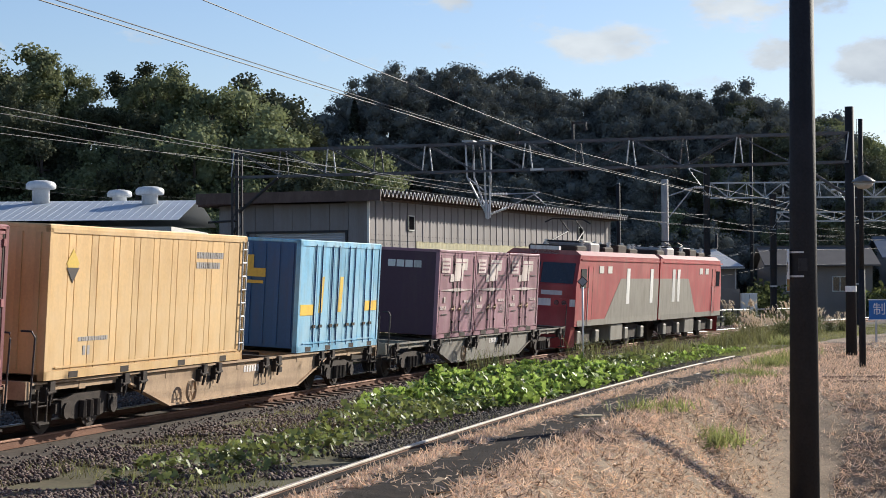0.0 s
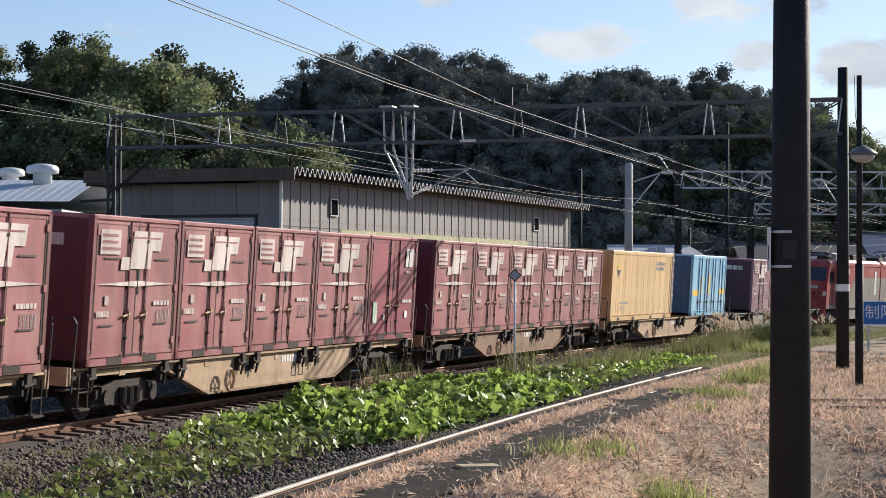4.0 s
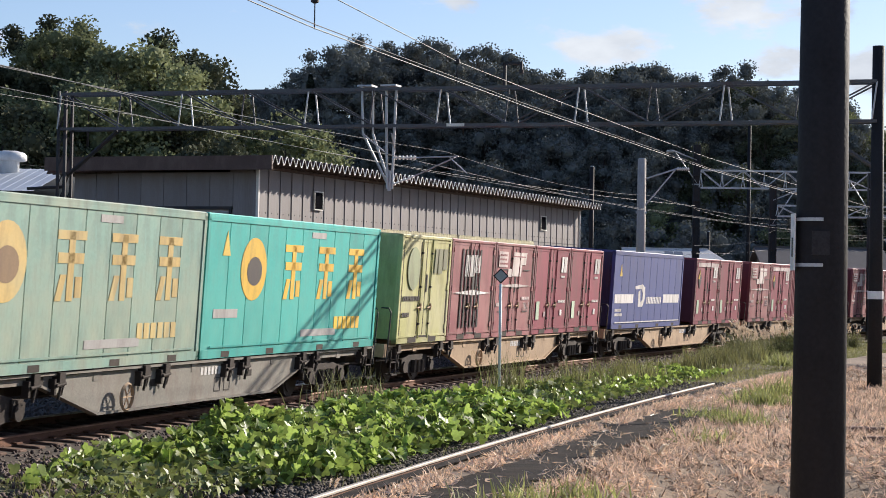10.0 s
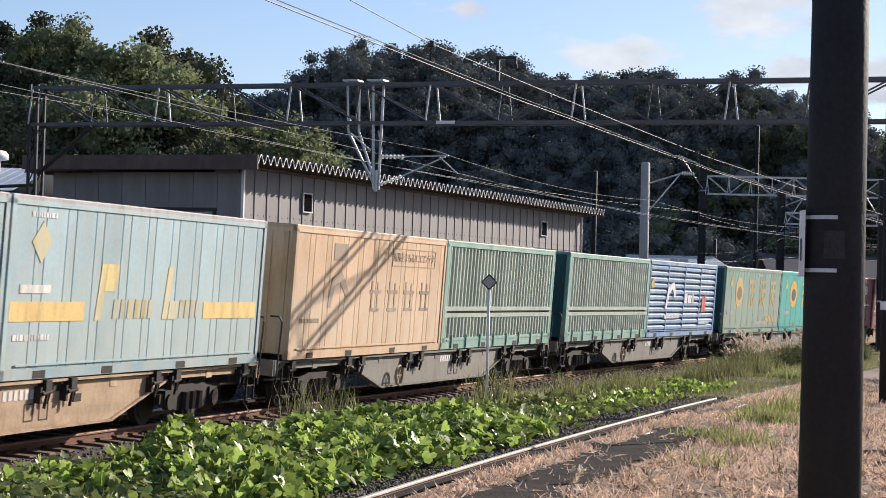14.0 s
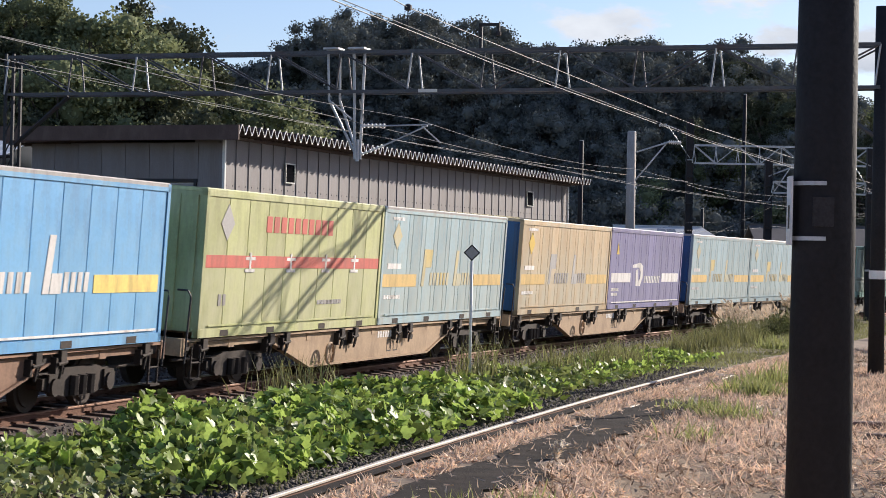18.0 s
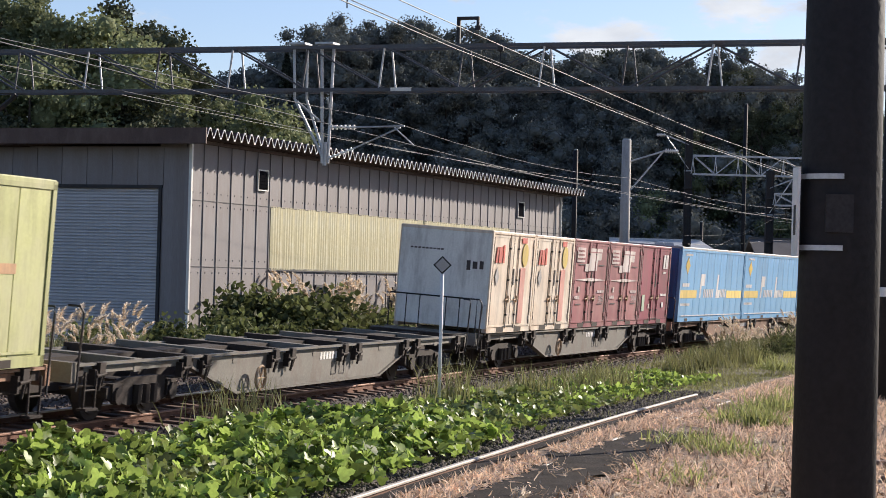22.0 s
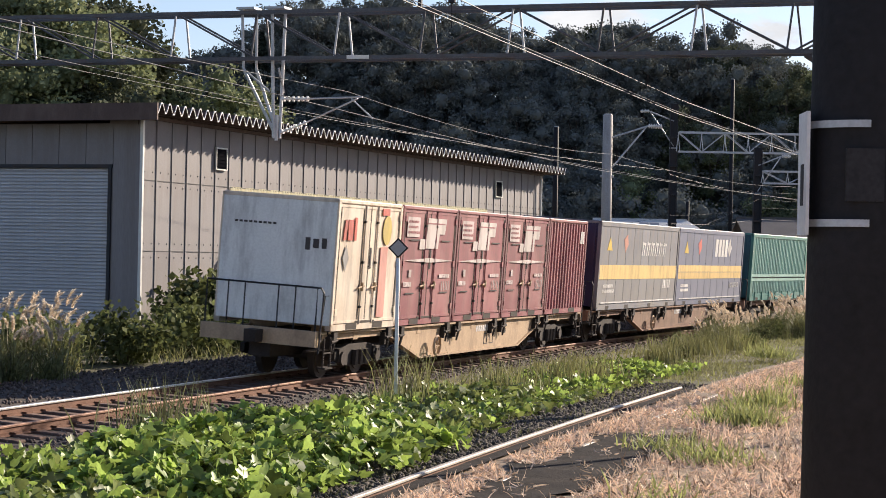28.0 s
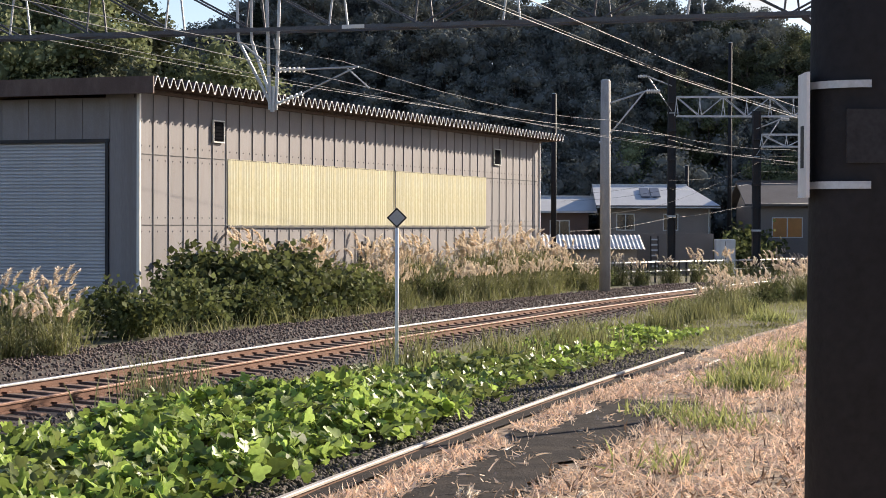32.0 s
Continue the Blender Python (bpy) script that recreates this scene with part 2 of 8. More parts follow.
# ---- materials ----
def surface(name, color, rough=0.7, metal=0.0, var=0.25, scale=3.0, bump=0.15, grain=40.0, dirt=None, dirt_amount=0.5, dirt_scale=(1.2, 1.2, 0.5),
            each=0.0, island=0.0, through_light=0.0, spec=0.28, fade=None):
    """Colour with large and small variation, dirt in patches and fine relief. each, island: differences from object to object, leaf to leaf."""
    m = bpy.data.materials.new(name)
    m.use_nodes = True
    nt = m.node_tree
    N, L = nt.nodes, nt.links
    bs = N["Principled BSDF"]
    bs.inputs["Roughness"].default_value = rough
    bs.inputs["Metallic"].default_value = metal
    bs.inputs["Specular IOR Level"].default_value = spec
    co = N.new("ShaderNodeTexCoord")
    big, small = N.new("ShaderNodeTexNoise"), N.new("ShaderNodeTexNoise")
    for n, s, d in ((big, scale, 4), (small, grain, 3)):
        n.inputs["Scale"].default_value = s
        n.inputs["Detail"].default_value = d
        L.new(co.outputs["Object"], n.inputs["Vector"])
    add = N.new("ShaderNodeMath")
    add.operation = "ADD"
    L.new(big.outputs["Fac"], add.inputs[0])
    L.new(small.outputs["Fac"], add.inputs[1])
    val = N.new("ShaderNodeMapRange")
    val.inputs["From Min"].default_value, val.inputs["From Max"].default_value = 0.6, 1.4
    val.inputs["To Min"].default_value, val.inputs["To Max"].default_value = 1 - var, 1 + var
    L.new(add.outputs[0], val.inputs["Value"])
    last = val.outputs[0]
    for src, amount in (("each", each), ("island", island)):
        if not amount:
            continue
        node = N.new("ShaderNodeObjectInfo") if src == "each" else N.new("ShaderNodeNewGeometry")
        mr = N.new("ShaderNodeMapRange")
        mr.inputs["To Min"].default_value, mr.inputs["To Max"].default_value = 1 - amount, 1 + amount
        L.new(node.outputs["Random" if src == "each" else "Random Per Island"], mr.inputs["Value"])
        mu = N.new("ShaderNodeMath")
        mu.operation = "MULTIPLY"
        L.new(last, mu.inputs[0])
        L.new(mr.outputs[0], mu.inputs[1])
        last = mu.outputs[0]
    hsv = N.new("ShaderNodeHueSaturation")
    hsv.inputs["Color"].default_value = (*color, 1)
    L.new(last, hsv.inputs["Value"])
    col = hsv.outputs[0]
    if fade:
        fn = N.new("ShaderNodeTexNoise")
        fn.inputs["Scale"].default_value, fn.inputs["Detail"].default_value = 0.8, 6
        L.new(co.outputs["Object"], fn.inputs["Vector"])
        fr = N.new("ShaderNodeMapRange")
        fr.inputs["From Min"].default_value, fr.inputs["From Max"].default_value = 0.42, 0.66
        fr.inputs["To Max"].default_value = 0.75
        L.new(fn.outputs["Fac"], fr.inputs["Value"])
        mx = N.new("ShaderNodeMix")
        mx.data_type = "RGBA"
        mx.inputs["B"].default_value = (*fade, 1)
        L.new(fr.outputs[0], mx.inputs["Factor"])
        L.new(col, mx.inputs["A"])
        col = mx.outputs["Result"]
    if dirt:
        mp, dn = N.new("ShaderNodeMapping"), N.new("ShaderNodeTexNoise")
        mp.inputs["Scale"].default_value = dirt_scale
        dn.inputs["Scale"].default_value, dn.inputs["Detail"].default_value, dn.inputs["Roughness"].default_value = 2.2, 7, 0.65
        L.new(co.outputs["Object"], mp.inputs["Vector"])
        L.new(mp.outputs[0], dn.inputs["Vector"])
        dr = N.new("ShaderNodeMapRange")
        dr.inputs["From Min"].default_value, dr.inputs["From Max"].default_value = 0.46, 0.74
        dr.inputs["To Max"].default_value = dirt_amount
        L.new(dn.outputs["Fac"], dr.inputs["Value"])
        mx = N.new("ShaderNodeMix")
        mx.data_type = "RGBA"
        mx.inputs["B"].default_value = (*dirt, 1)
        L.new(dr.outputs[0], mx.inputs["Factor"])
        L.new(col, mx.inputs["A"])
        col = mx.outputs["Result"]
    L.new(col, bs.inputs["Base Color"])
    if bump:
        bn = N.new("ShaderNodeBump")
        bn.inputs["Strength"].default_value, bn.inputs["Distance"].default_value = bump, 0.02
        L.new(add.outputs[0], bn.inputs["Height"])
        L.new(bn.outputs[0], bs.inputs["Normal"])
    if through_light:
        tr, ms = N.new("ShaderNodeBsdfTranslucent"), N.new("ShaderNodeMixShader")
        L.new(col, tr.inputs["Color"])
        ms.inputs[0].default_value = through_light
        L.new(bs.outputs[0], ms.inputs[1])
        L.new(tr.outputs[0], ms.inputs[2])
        L.new(ms.outputs[0], N["Material Output"].inputs[0])
    return m


RUST = (0.12, 0.055, 0.03)
GRIME = (0.06, 0.05, 0.045)
M_SOIL = surface("soil", (0.26, 0.19, 0.135), 0.95, var=0.35, scale=0.5, grain=9, dirt=(0.10, 0.08, 0.065), dirt_amount=0.7, dirt_scale=(0.9, 0.9, 0.9))
M_GREENSOIL = surface("weedy_soil", (0.10, 0.092, 0.05), 0.95, var=0.4, scale=0.8, grain=12, dirt=(0.13, 0.10, 0.06), dirt_amount=0.8, dirt_scale=(0.5, 0.5, 0.5))
M_STRAWSOIL = surface("straw_ground", (0.31, 0.225, 0.15), 0.95, var=0.55, scale=1.3, grain=26, bump=0.6, dirt=(0.14, 0.105, 0.075), dirt_amount=0.8, dirt_scale=(0.5, 0.5, 0.5))
M_ASPHALT = surface("worn_asphalt", (0.026, 0.021, 0.019), 0.95, var=0.5, scale=3, grain=30, bump=0.8, spec=0.1, dirt=(0.12, 0.09, 0.07), dirt_amount=0.3, dirt_scale=(0.9, 0.9, 0.9))
M_BALLAST = surface("ballast_bed", (0.075, 0.06, 0.05), 0.95, var=0.4, scale=5, grain=25)
M_STONE = surface("ballast_stone", (0.135, 0.10, 0.085), 0.9, var=0.3, scale=5, grain=40, island=0.5)
M_STONEDARK = surface("dark_stone", (0.088, 0.074, 0.062), 0.9, var=0.3, scale=5, grain=40, island=0.5)
M_RAIL = surface("rusty_rail", (0.17, 0.085, 0.055), 0.75, 0.3, var=0.3, scale=3, grain=50)
M_RAILTOP = surface("polished_rail_head", (0.62, 0.60, 0.57), 0.38, 0.75, var=0.08, scale=3, grain=60, bump=0.03)
# Pale tone carries the sky's reflection on siding heads; brown patches are dirt.
M_RAILPALE = surface("sky_pale_rail_head", (0.50, 0.44, 0.37), 0.55, 0.2, var=0.22, scale=2, grain=40, bump=0.03, dirt=(0.24, 0.15, 0.10), dirt_amount=0.6)
# Dull brown near head: its missing glint is put into the colour.
M_RAILWORN = surface("glintless_rail_head", (0.27, 0.15, 0.10), 0.6, 0.3, var=0.2, scale=3, grain=60, bump=0.03)
M_SLEEPER = surface("weathered_sleeper", (0.16, 0.10, 0.075), 0.9, var=0.35, scale=4, grain=30, each=0.25)
M_DARKSTEEL = surface("dark_painted_steel", (0.035, 0.037, 0.042), 0.6, 0.2, var=0.3, scale=2, grain=30, dirt=RUST, dirt_amount=0.35)
M_POLE = surface("black_tarred_pole", (0.020, 0.020, 0.023), 0.7, 0.0, var=0.35, scale=1.5, grain=20, bump=0.3, dirt=(0.022, 0.022, 0.025), dirt_amount=0.5, dirt_scale=(4, 4, 0.3), spec=0.2)
M_GALV = surface("galvanised_steel", (0.48, 0.49, 0.50), 0.5, 0.4, var=0.2, scale=3, grain=40)
M_TRUSS = surface("weathered_grey_steel", (0.10, 0.105, 0.115), 0.55, 0.3, var=0.3, scale=2, grain=30, dirt=RUST, dirt_amount=0.4)
M_CONCRETE = surface("concrete", (0.42, 0.39, 0.36), 0.85, var=0.2, scale=1.5, grain=30, dirt=(0.2, 0.17, 0.15), dirt_amount=0.5, dirt_scale=(2, 2, 0.4))
M_WIRE = surface("copper_wire", (0.135, 0.135, 0.14), 0.8, 0.0, var=0.1, bump=0)
M_WIREDARK = surface("dark_cable", (0.03, 0.03, 0.035), 0.6, var=0.1, bump=0)
M_PORCELAIN = surface("porcelain_insulator", (0.72, 0.70, 0.66), 0.25, var=0.1, bump=0)
M_WHITE = surface("white_paint", (0.78, 0.78, 0.77), 0.5, var=0.1, scale=3, grain=30, dirt=(0.4, 0.38, 0.34), dirt_amount=0.4)
M_GREYSIGN = surface("dull_grey_sign_face", (0.40, 0.38, 0.38), 0.5, var=0.15)
M_BLACK = surface("black_paint", (0.02, 0.02, 0.022), 0.55, var=0.2, bump=0.05)


# ---- ground, tracks ----
def dip(x, y, lat=99.0):
    """The ground falls away softly towards the foot of the near pole."""
    k, q = np.clip((24.5 - y) / 9.5, 0, 1), np.clip((lat - 9.9) / 3.4, 0, 1)
    return -2.3 * k * k * (3 - 2 * k) * q * q * (3 - 2 * q)


def strip(name, s0, s1, lat0, lat1, z, material, ds=1.0, across=6, ragged=0.0, wave=0.0, label="", seed=0.0):
    n = int((s1 - s0) / ds) + 1
    bag = Bag()
    for i in range(n):
        s = s0 + ds * i
        e0 = lat0 + ragged * (0.7 * noise.noise(Vector((s * 0.37, seed, 1.3))) + 0.5 * noise.noise(Vector((s * 1.7, seed, 2.3))))
        e1 = lat1 + ragged * (0.7 * noise.noise(Vector((s * 0.37, seed, 7.9))) + 0.5 * noise.noise(Vector((s * 1.7, seed, 9.1))))
        for j in range(across + 1):
            lat = e0 + (e1 - e0) * j / across
            p = on_track(s, lat)
            bag.v.append((p.x, p.y, z + float(dip(p.x, p.y, lat)) + wave * noise.noise(Vector((p.x * 0.45, p.y * 0.45, seed)))))
    m = across + 1
    bag.f = [(i * m + j, i * m + j + 1, (i + 1) * m + j + 1, (i + 1) * m + j) for i in range(n - 1) for j in range(across)]
    ob = part(name, bag, material, None, "", True)
    return tagged(ob, label, "ground", "", "structure")


part("ground", Bag().face((-3000, -3000, -3.0), (3000, -3000, -3.0), (3000, 3000, -3.0), (-3000, 3000, -3.0)), M_SOIL)
tagged(bpy.data.objects["ground"], "flat bare brown soil reaching the horizon", "ground", "", "structure")
strip("ground_between_tracks", -90, 270, 1.9, 7.7, -0.24, M_GREENSOIL, 1.0, 8, 0.2, 0.10, "weedy dark soil between the two tracks", 2.0)
strip("ground_beyond_track", -90, 270, -90, -2.0, -0.26, M_GREENSOIL, 2.0, 40, 0.3, 0.12, "weedy ground before the warehouse", 3.0)
strip("ground_siding", -70, 40, 7.62, 9.6, -0.095, M_SOIL, 0.6, 6, 0.05, 0.05, "trodden soil and straw over the old siding", 4.0)
strip("ground_dry_grass", -75, 60, 9.05, 75, -0.09, M_STRAWSOIL, 1.2, 44, 0.5, 0.07, "dry straw-covered ground beside the siding", 5.0)
strip("ground_far_grass", 59.5, 270, 7.4, 110, -0.2, M_GREENSOIL, 4.0, 30, 0.5, 0.1, "rough green ground along the line", 8.0)
# Soil strip coloured dark for the shadow along the siding rail.
strip("ground_flangeway", -62, 9.0, 7.60, 7.80, -0.05, M_ASPHALT, 0.5, 3, 0.04, 0.012, "dark soil strip beside the siding rail, holding its shadow", 6.6)
strip("pavement", -60, -1.4, 8.25, 9.5, -0.062, M_ASPHALT, 0.4, 6, 0.6, 0.03, "cracked dark asphalt strip beside the siding", 6.0)


def track_bed():
    bag = Bag()
    prof = [(-3.7, -0.30), (-2.6, -0.17), (1.75, -0.16), (2.5, -0.30)]
    for i in range(106):
        s = -75 + 2.0 * i
        m = seat(s, lean=CANT)
        bag.v += [tuple(m @ Vector((0, -lat, z))) for lat, z in prof]
    bag.f = [(i * 4 + j, i * 4 + j + 1, i * 4 + j + 5, i * 4 + j + 4) for i in range(105) for j in range(3)]
    return tagged(part("track_bed", bag, M_BALLAST), "dark stone ballast bed of the main track", "ballast", "", "structure")


def rail_mesh(name, lat, s0, s1, z, lean, profile, step=1.5):
    bag = Bag()
    n, k = int((s1 - s0) / step) + 1, len(profile)
    for i in range(n):
        m = seat(s0 + step * i, lean=lean)
        bag.v += [tuple(m @ Vector((0, -(lat + a), z + b))) for a, b in profile]
    bag.f = [(i * k + j, i * k + (j + 1) % k, (i + 1) * k + (j + 1) % k, (i + 1) * k + j) for i in range(n - 1) for j in range(k)]
    bag.f += [tuple(range(k)), tuple((n - 1) * k + j for j in reversed(range(k)))]
    return bag.mesh(name)


FOOT = [(-0.062, -0.15), (0.062, -0.15), (0.062, -0.135), (0.012, -0.12), (0.012, -0.042), (0.032, -0.03), (-0.032, -0.03), (-0.012, -0.042), (-0.012, -0.12), (-0.062, -0.135)]
HEADP = [(-0.036, -0.03), (0.036, -0.03), (0.036, -0.008), (0.028, 0.0), (-0.028, 0.0), (-0.036, -0.008)]


def main_track():
    track_bed()
    t = thing("railway_track", "rusty rails on weathered sleepers in stone ballast", "railway track")
    for lat in (-0.566, 0.566):
        r = part("rail", rail_mesh("rail", lat, -75, 138, 0, CANT, FOOT), M_RAIL, t, "rust-brown rail")
        # Far head pale, near head brown: the difference in reflection is set by colour.
        part("rail_head", rail_mesh("rail_head", lat, -75, 138, 0, CANT, HEADP), M_RAILTOP if lat < 0 else M_RAILWORN, r, "worn rail head")
    sl = Bag().bevel_box(-0.11, 0.11, -1.05, 1.05, -0.30, -0.125, 0.015).mesh("sleeper")
    sl.materials.append(M_SLEEPER)
    clip = Bag().box(-0.10, 0.10, -0.67, -0.47, -0.125, -0.10).mesh("tie_plate")
    clip2 = Bag().box(-0.10, 0.10, 0.47, 0.67, -0.125, -0.10).mesh("tie_plate")
    clip2.materials.append(M_RAIL)
    clip.materials.append(M_RAIL)
    for i in range(150):
        m = seat(-18 + 0.6 * i, lean=CANT)
        o = part("sleeper", sl, None, t, "", m=m)
        if i < 100:
            part("tie_plate", clip, None, o)
            part("tie_plate", clip2, None, o)
    g = thing("siding_track", "disused siding rails sunk in soil and straw", "railway track")
    for lat, s0, s1, z in ((7.55, -62, 9.2, 0.0), (8.42, 1.6, 8.2, -0.06), (8.42, -3.8, -3.0, -0.055), (8.40, -5.6, -5.2, -0.06), (8.44, -8.2, -7.5, -0.06), (8.4, -10.4, -9.9, -0.06)):
        r = part("rail", rail_mesh("rail", lat, s0, s1, z, 0, FOOT, min(1.5, (s1 - s0) / 2)), M_RAIL, g, "rusty half-buried rail")
        part("rail_head", rail_mesh("rail_head", lat, s0, s1, z, 0, HEADP, min(1.5, (s1 - s0) / 2)), M_RAILPALE, r, "pale rail head with the sky's reflection in its colour")


main_track()

# ---- warehouse ----
WALL_A = 0.352
M_PANEL = surface("warm_grey_metal_panel", (0.235, 0.214, 0.212), 0.65, 0.05, var=0.14, scale=0.7, grain=25, bump=0.05, dirt=(0.19, 0.15, 0.13), dirt_amount=0.5, dirt_scale=(1.5, 1.5, 0.25), each=0.08)
M_SHUTTER = surface("grey_shutter_steel", (0.46, 0.46, 0.48), 0.5, 0.3, var=0.12, scale=1, grain=25, bump=0.03, each=0.05)
M_ROOFBROWN = surface("brown_roof_metal", (0.10, 0.065, 0.055), 0.6, 0.2, var=0.25, scale=1, grain=25, dirt=(0.2, 0.15, 0.12), dirt_amount=0.5)
M_ROOFEDGE = surface("pale_folded_roof_edge", (0.62, 0.60, 0.57), 0.5, 0.3, var=0.15, scale=2, grain=30)
M_YELLOW = surface("yellowed_plastic_sheet", (0.475, 0.42, 0.235), 0.45, 0, var=0.2, scale=0.6, grain=8, bump=0.1, dirt=(0.42, 0.34, 0.17), dirt_amount=0.8, dirt_scale=(0.8, 0.8, 0.8), each=0.12, fade=(0.52, 0.50, 0.36))
M_GLASS = surface("dark_window_glass", (0.02, 0.022, 0.026), 0.08, 0, var=0.2, bump=0, spec=0.8)
M_DARKVOID = surface("dark_interior", (0.012, 0.012, 0.014), 1.0, var=0.2, bump=0, spec=0.0)
M_TRIM = surface("pale_metal_trim", (0.66, 0.64, 0.60), 0.45, 0.2, var=0.1)


def warehouse():
    LEN, DEP, H = 36.2, 7.3, 6.2
    m = Matrix.Translation((-8.61, 62.0, -0.25)) @ Matrix.Rotation(math.pi / 2 - WALL_A, 4, "Z")
    t = thing("warehouse", "grey metal-clad warehouse with brown roof and yellow plastic strip", "warehouse", m=m)
    z0 = 0.0
    Hh = H + 0.25
    wall = part("wall", Bag().box(0.1, LEN - 0.1, 0.08, 0.2, z0, Hh), M_PANEL, t, "warm grey panelled front wall")
    back = part("wall", Bag().box(0.1, LEN - 0.1, DEP - 0.2, DEP, z0, Hh - 0.25), M_PANEL, t)
    endw = part("wall", Bag().box(0.06, 0.2, 0.2, 1.12, z0, Hh).box(0.06, 0.2, 5.8, DEP, z0, Hh - 0.2).box(0.06, 0.2, 1.12, 5.8, 5.1, Hh - 0.15), M_PANEL, t, "shaded grey end wall round a roller shutter")
    part("wall", Bag().box(LEN - 0.2, LEN - 0.06, 0.2, DEP - 0.2, z0, Hh - 0.2), M_PANEL, t)
    part("interior", Bag().box(1.2, 1.3, 0.9, 6.2, z0, 5.2), M_DARKVOID, t, "dark interior behind the shutter")
    # cladding sheets: one rib each, in three rows
    rows = ((0.02, 2.65), (2.66, 4.68), (4.69, Hh - 0.02))
    w = 0.905
    meshes = {}
    for r, (a, b) in enumerate(rows):
        bag = Bag().box(0.0, w - 0.012, 0.045, 0.078, a, b).box(w - 0.055, w - 0.012, 0.018, 0.045, a, b)
        meshes[r] = bag.mesh("cladding_sheet")
        meshes[r].materials.append(M_PANEL)
    for i in range(40):
        x = i * w
        for r in range(3):
            if r == 1 and 5.6 < x + w / 2 < 29.3:
                continue
            part("cladding_sheet", meshes[r], None, wall, m=Matrix.Translation((x, 0, 0)))
    sheet = Bag()
    n = 10
    prof = [(w * i / n, 0.03 + (0.004 if i % 2 else -0.004) + (0.012 if i in (0, n) else 0.0)) for i in range(n + 1)]
    for (xa, ya), (xb, yb) in zip(prof, prof[1:]):
        sheet.face((xa, ya, 2.63), (xb, yb, 2.63), (xb, yb, 4.71), (xa, ya, 4.71))
        sheet.face((xa, ya + 0.006, 4.71), (xb, yb + 0.006, 4.71), (xb, yb + 0.006, 2.63), (xa, ya + 0.006, 2.63))
    sm = sheet.mesh("plastic_sheet")
    sm.materials.append(M_YELLOW)
    for i in range(6, 32):
        o = part("plastic_sheet", sm, None, wall, m=Matrix.Translation((i * w + 0.1, 0, 0)))
    part("joint_bar", Bag().box(18.95, 18.99, -0.01, 0.012, 2.6, 4.72), M_DARKSTEEL, wall, "dark joint between plastic sheets")
    # Thin dark bar stands in for the shadow line below the sheets.
    part("ledge", Bag().box(5.4, 29.4, -0.02, 0.012, 2.58, 2.63), M_DARKSTEEL, wall, "dark strip drawn as the shadow line under the plastic sheets")
    # windows
    for x0, x1, a, b, slats in ((4.42, 5.16, 5.18, 5.87, True), (29.9, 30.75, 5.25, 5.95, False)):
        wd = part("window", Bag().box(x0 + 0.05, x1 - 0.05, -0.012, 0.012, a + 0.05, b - 0.05), M_DARKVOID, t, "small dark vent window")
        part("window_frame", Bag().box(x0, x1, -0.04, 0.012, a, a + 0.035).box(x0, x1, -0.04, 0.012, b - 0.035, b).box(x0, x0 + 0.035, -0.04, 0.012, a + 0.035, b - 0.035).box(x1 - 0.035, x1, -0.04, 0.012, a + 0.035, b - 0.035), M_TRIM, wd)
        if slats:
            for k in range(5):
                part("slat", Bag().box(x0 + 0.06, x1 - 0.06, -0.035, -0.015, a + 0.1 + k * 0.11, a + 0.125 + k * 0.11), M_DARKVOID, wd)
    for x0, x1, b in ((9.0, 10.1, 2.05), (15.8, 16.6, 2.0), (26.0, 27.3, 2.1)):
        wd = part("window", Bag().box(x0, x1, -0.02, 0.012, 0.9, b), M_GLASS, t, "low dark window behind the grasses")
        part("window_frame", Bag().box(x0 - 0.08, x1 + 0.08, -0.09, -0.02, b, b + 0.09).box(x0 - 0.08, x0, -0.06, 0.012, 0.85, b).box(x1, x1 + 0.08, -0.06, 0.012, 0.85, b), M_DARKSTEEL, wd)
    bolts = Bag()
    for i in range(80):
        for z in (0.5, 2.45, 2.85, 4.5, 4.9, 5.6):
            if not (2.6 < z < 4.7 and 5.4 < i * w / 2 < 29.4):
                bolts.box(i * w / 2 + 0.20, i * w / 2 + 0.235, 0.036, 0.046, z, z + 0.045)
    part("bolts", bolts, M_DARKSTEEL, wall, "rows of dark bolt heads")["kind"] = "stuff"
    for z in (2.655, 4.685):
        part("lap_joint", Bag().box(0.0, LEN, 0.03, 0.05, z - 0.012, z + 0.012), M_DARKSTEEL, wall, "dark lap joint between rows of sheets")
    part("corner_trim", Bag().box(-0.02, 0.07, -0.02, 0.075, z0, Hh), M_TRIM, t, "pale corner trim")
    part("corner_trim", Bag().box(LEN - 0.07, LEN + 0.03, -0.02, 0.075, z0, Hh), M_TRIM, t)
    # end wall cladding
    e = Bag().box(0.03, 0.058, 0, w - 0.02, 0, 1).mesh("cladding_sheet")
    e.materials.append(M_PANEL)
    for i in range(8):
        y = 0.08 + i * w
        if 1.0 < y + w / 2 < 5.9:
            part("cladding_sheet", e, None, endw, m=Matrix.Translation((0, y, 5.12)) @ Matrix.Diagonal((1, 1, Hh - 5.3, 1)))
        else:
            part("cladding_sheet", e, None, endw, m=Matrix.Translation((0, y, 0.02)) @ Matrix.Diagonal((1, 1, Hh - 0.2, 1)))
    part("lintel", Bag().box(0.0, 0.14, 1.0, 5.95, 5.02, 5.12).box(0.0, 0.10, 1.02, 1.12, 0, 5.02).box(0.0, 0.10, 5.8, 5.9, 0, 5.02), M_DARKSTEEL, t)
    sh = part("roller_shutter", Bag().box(0.16, 0.18, 1.12, 5.8, 0, 5.02), M_SHUTTER, t, "closed grey roller shutter")
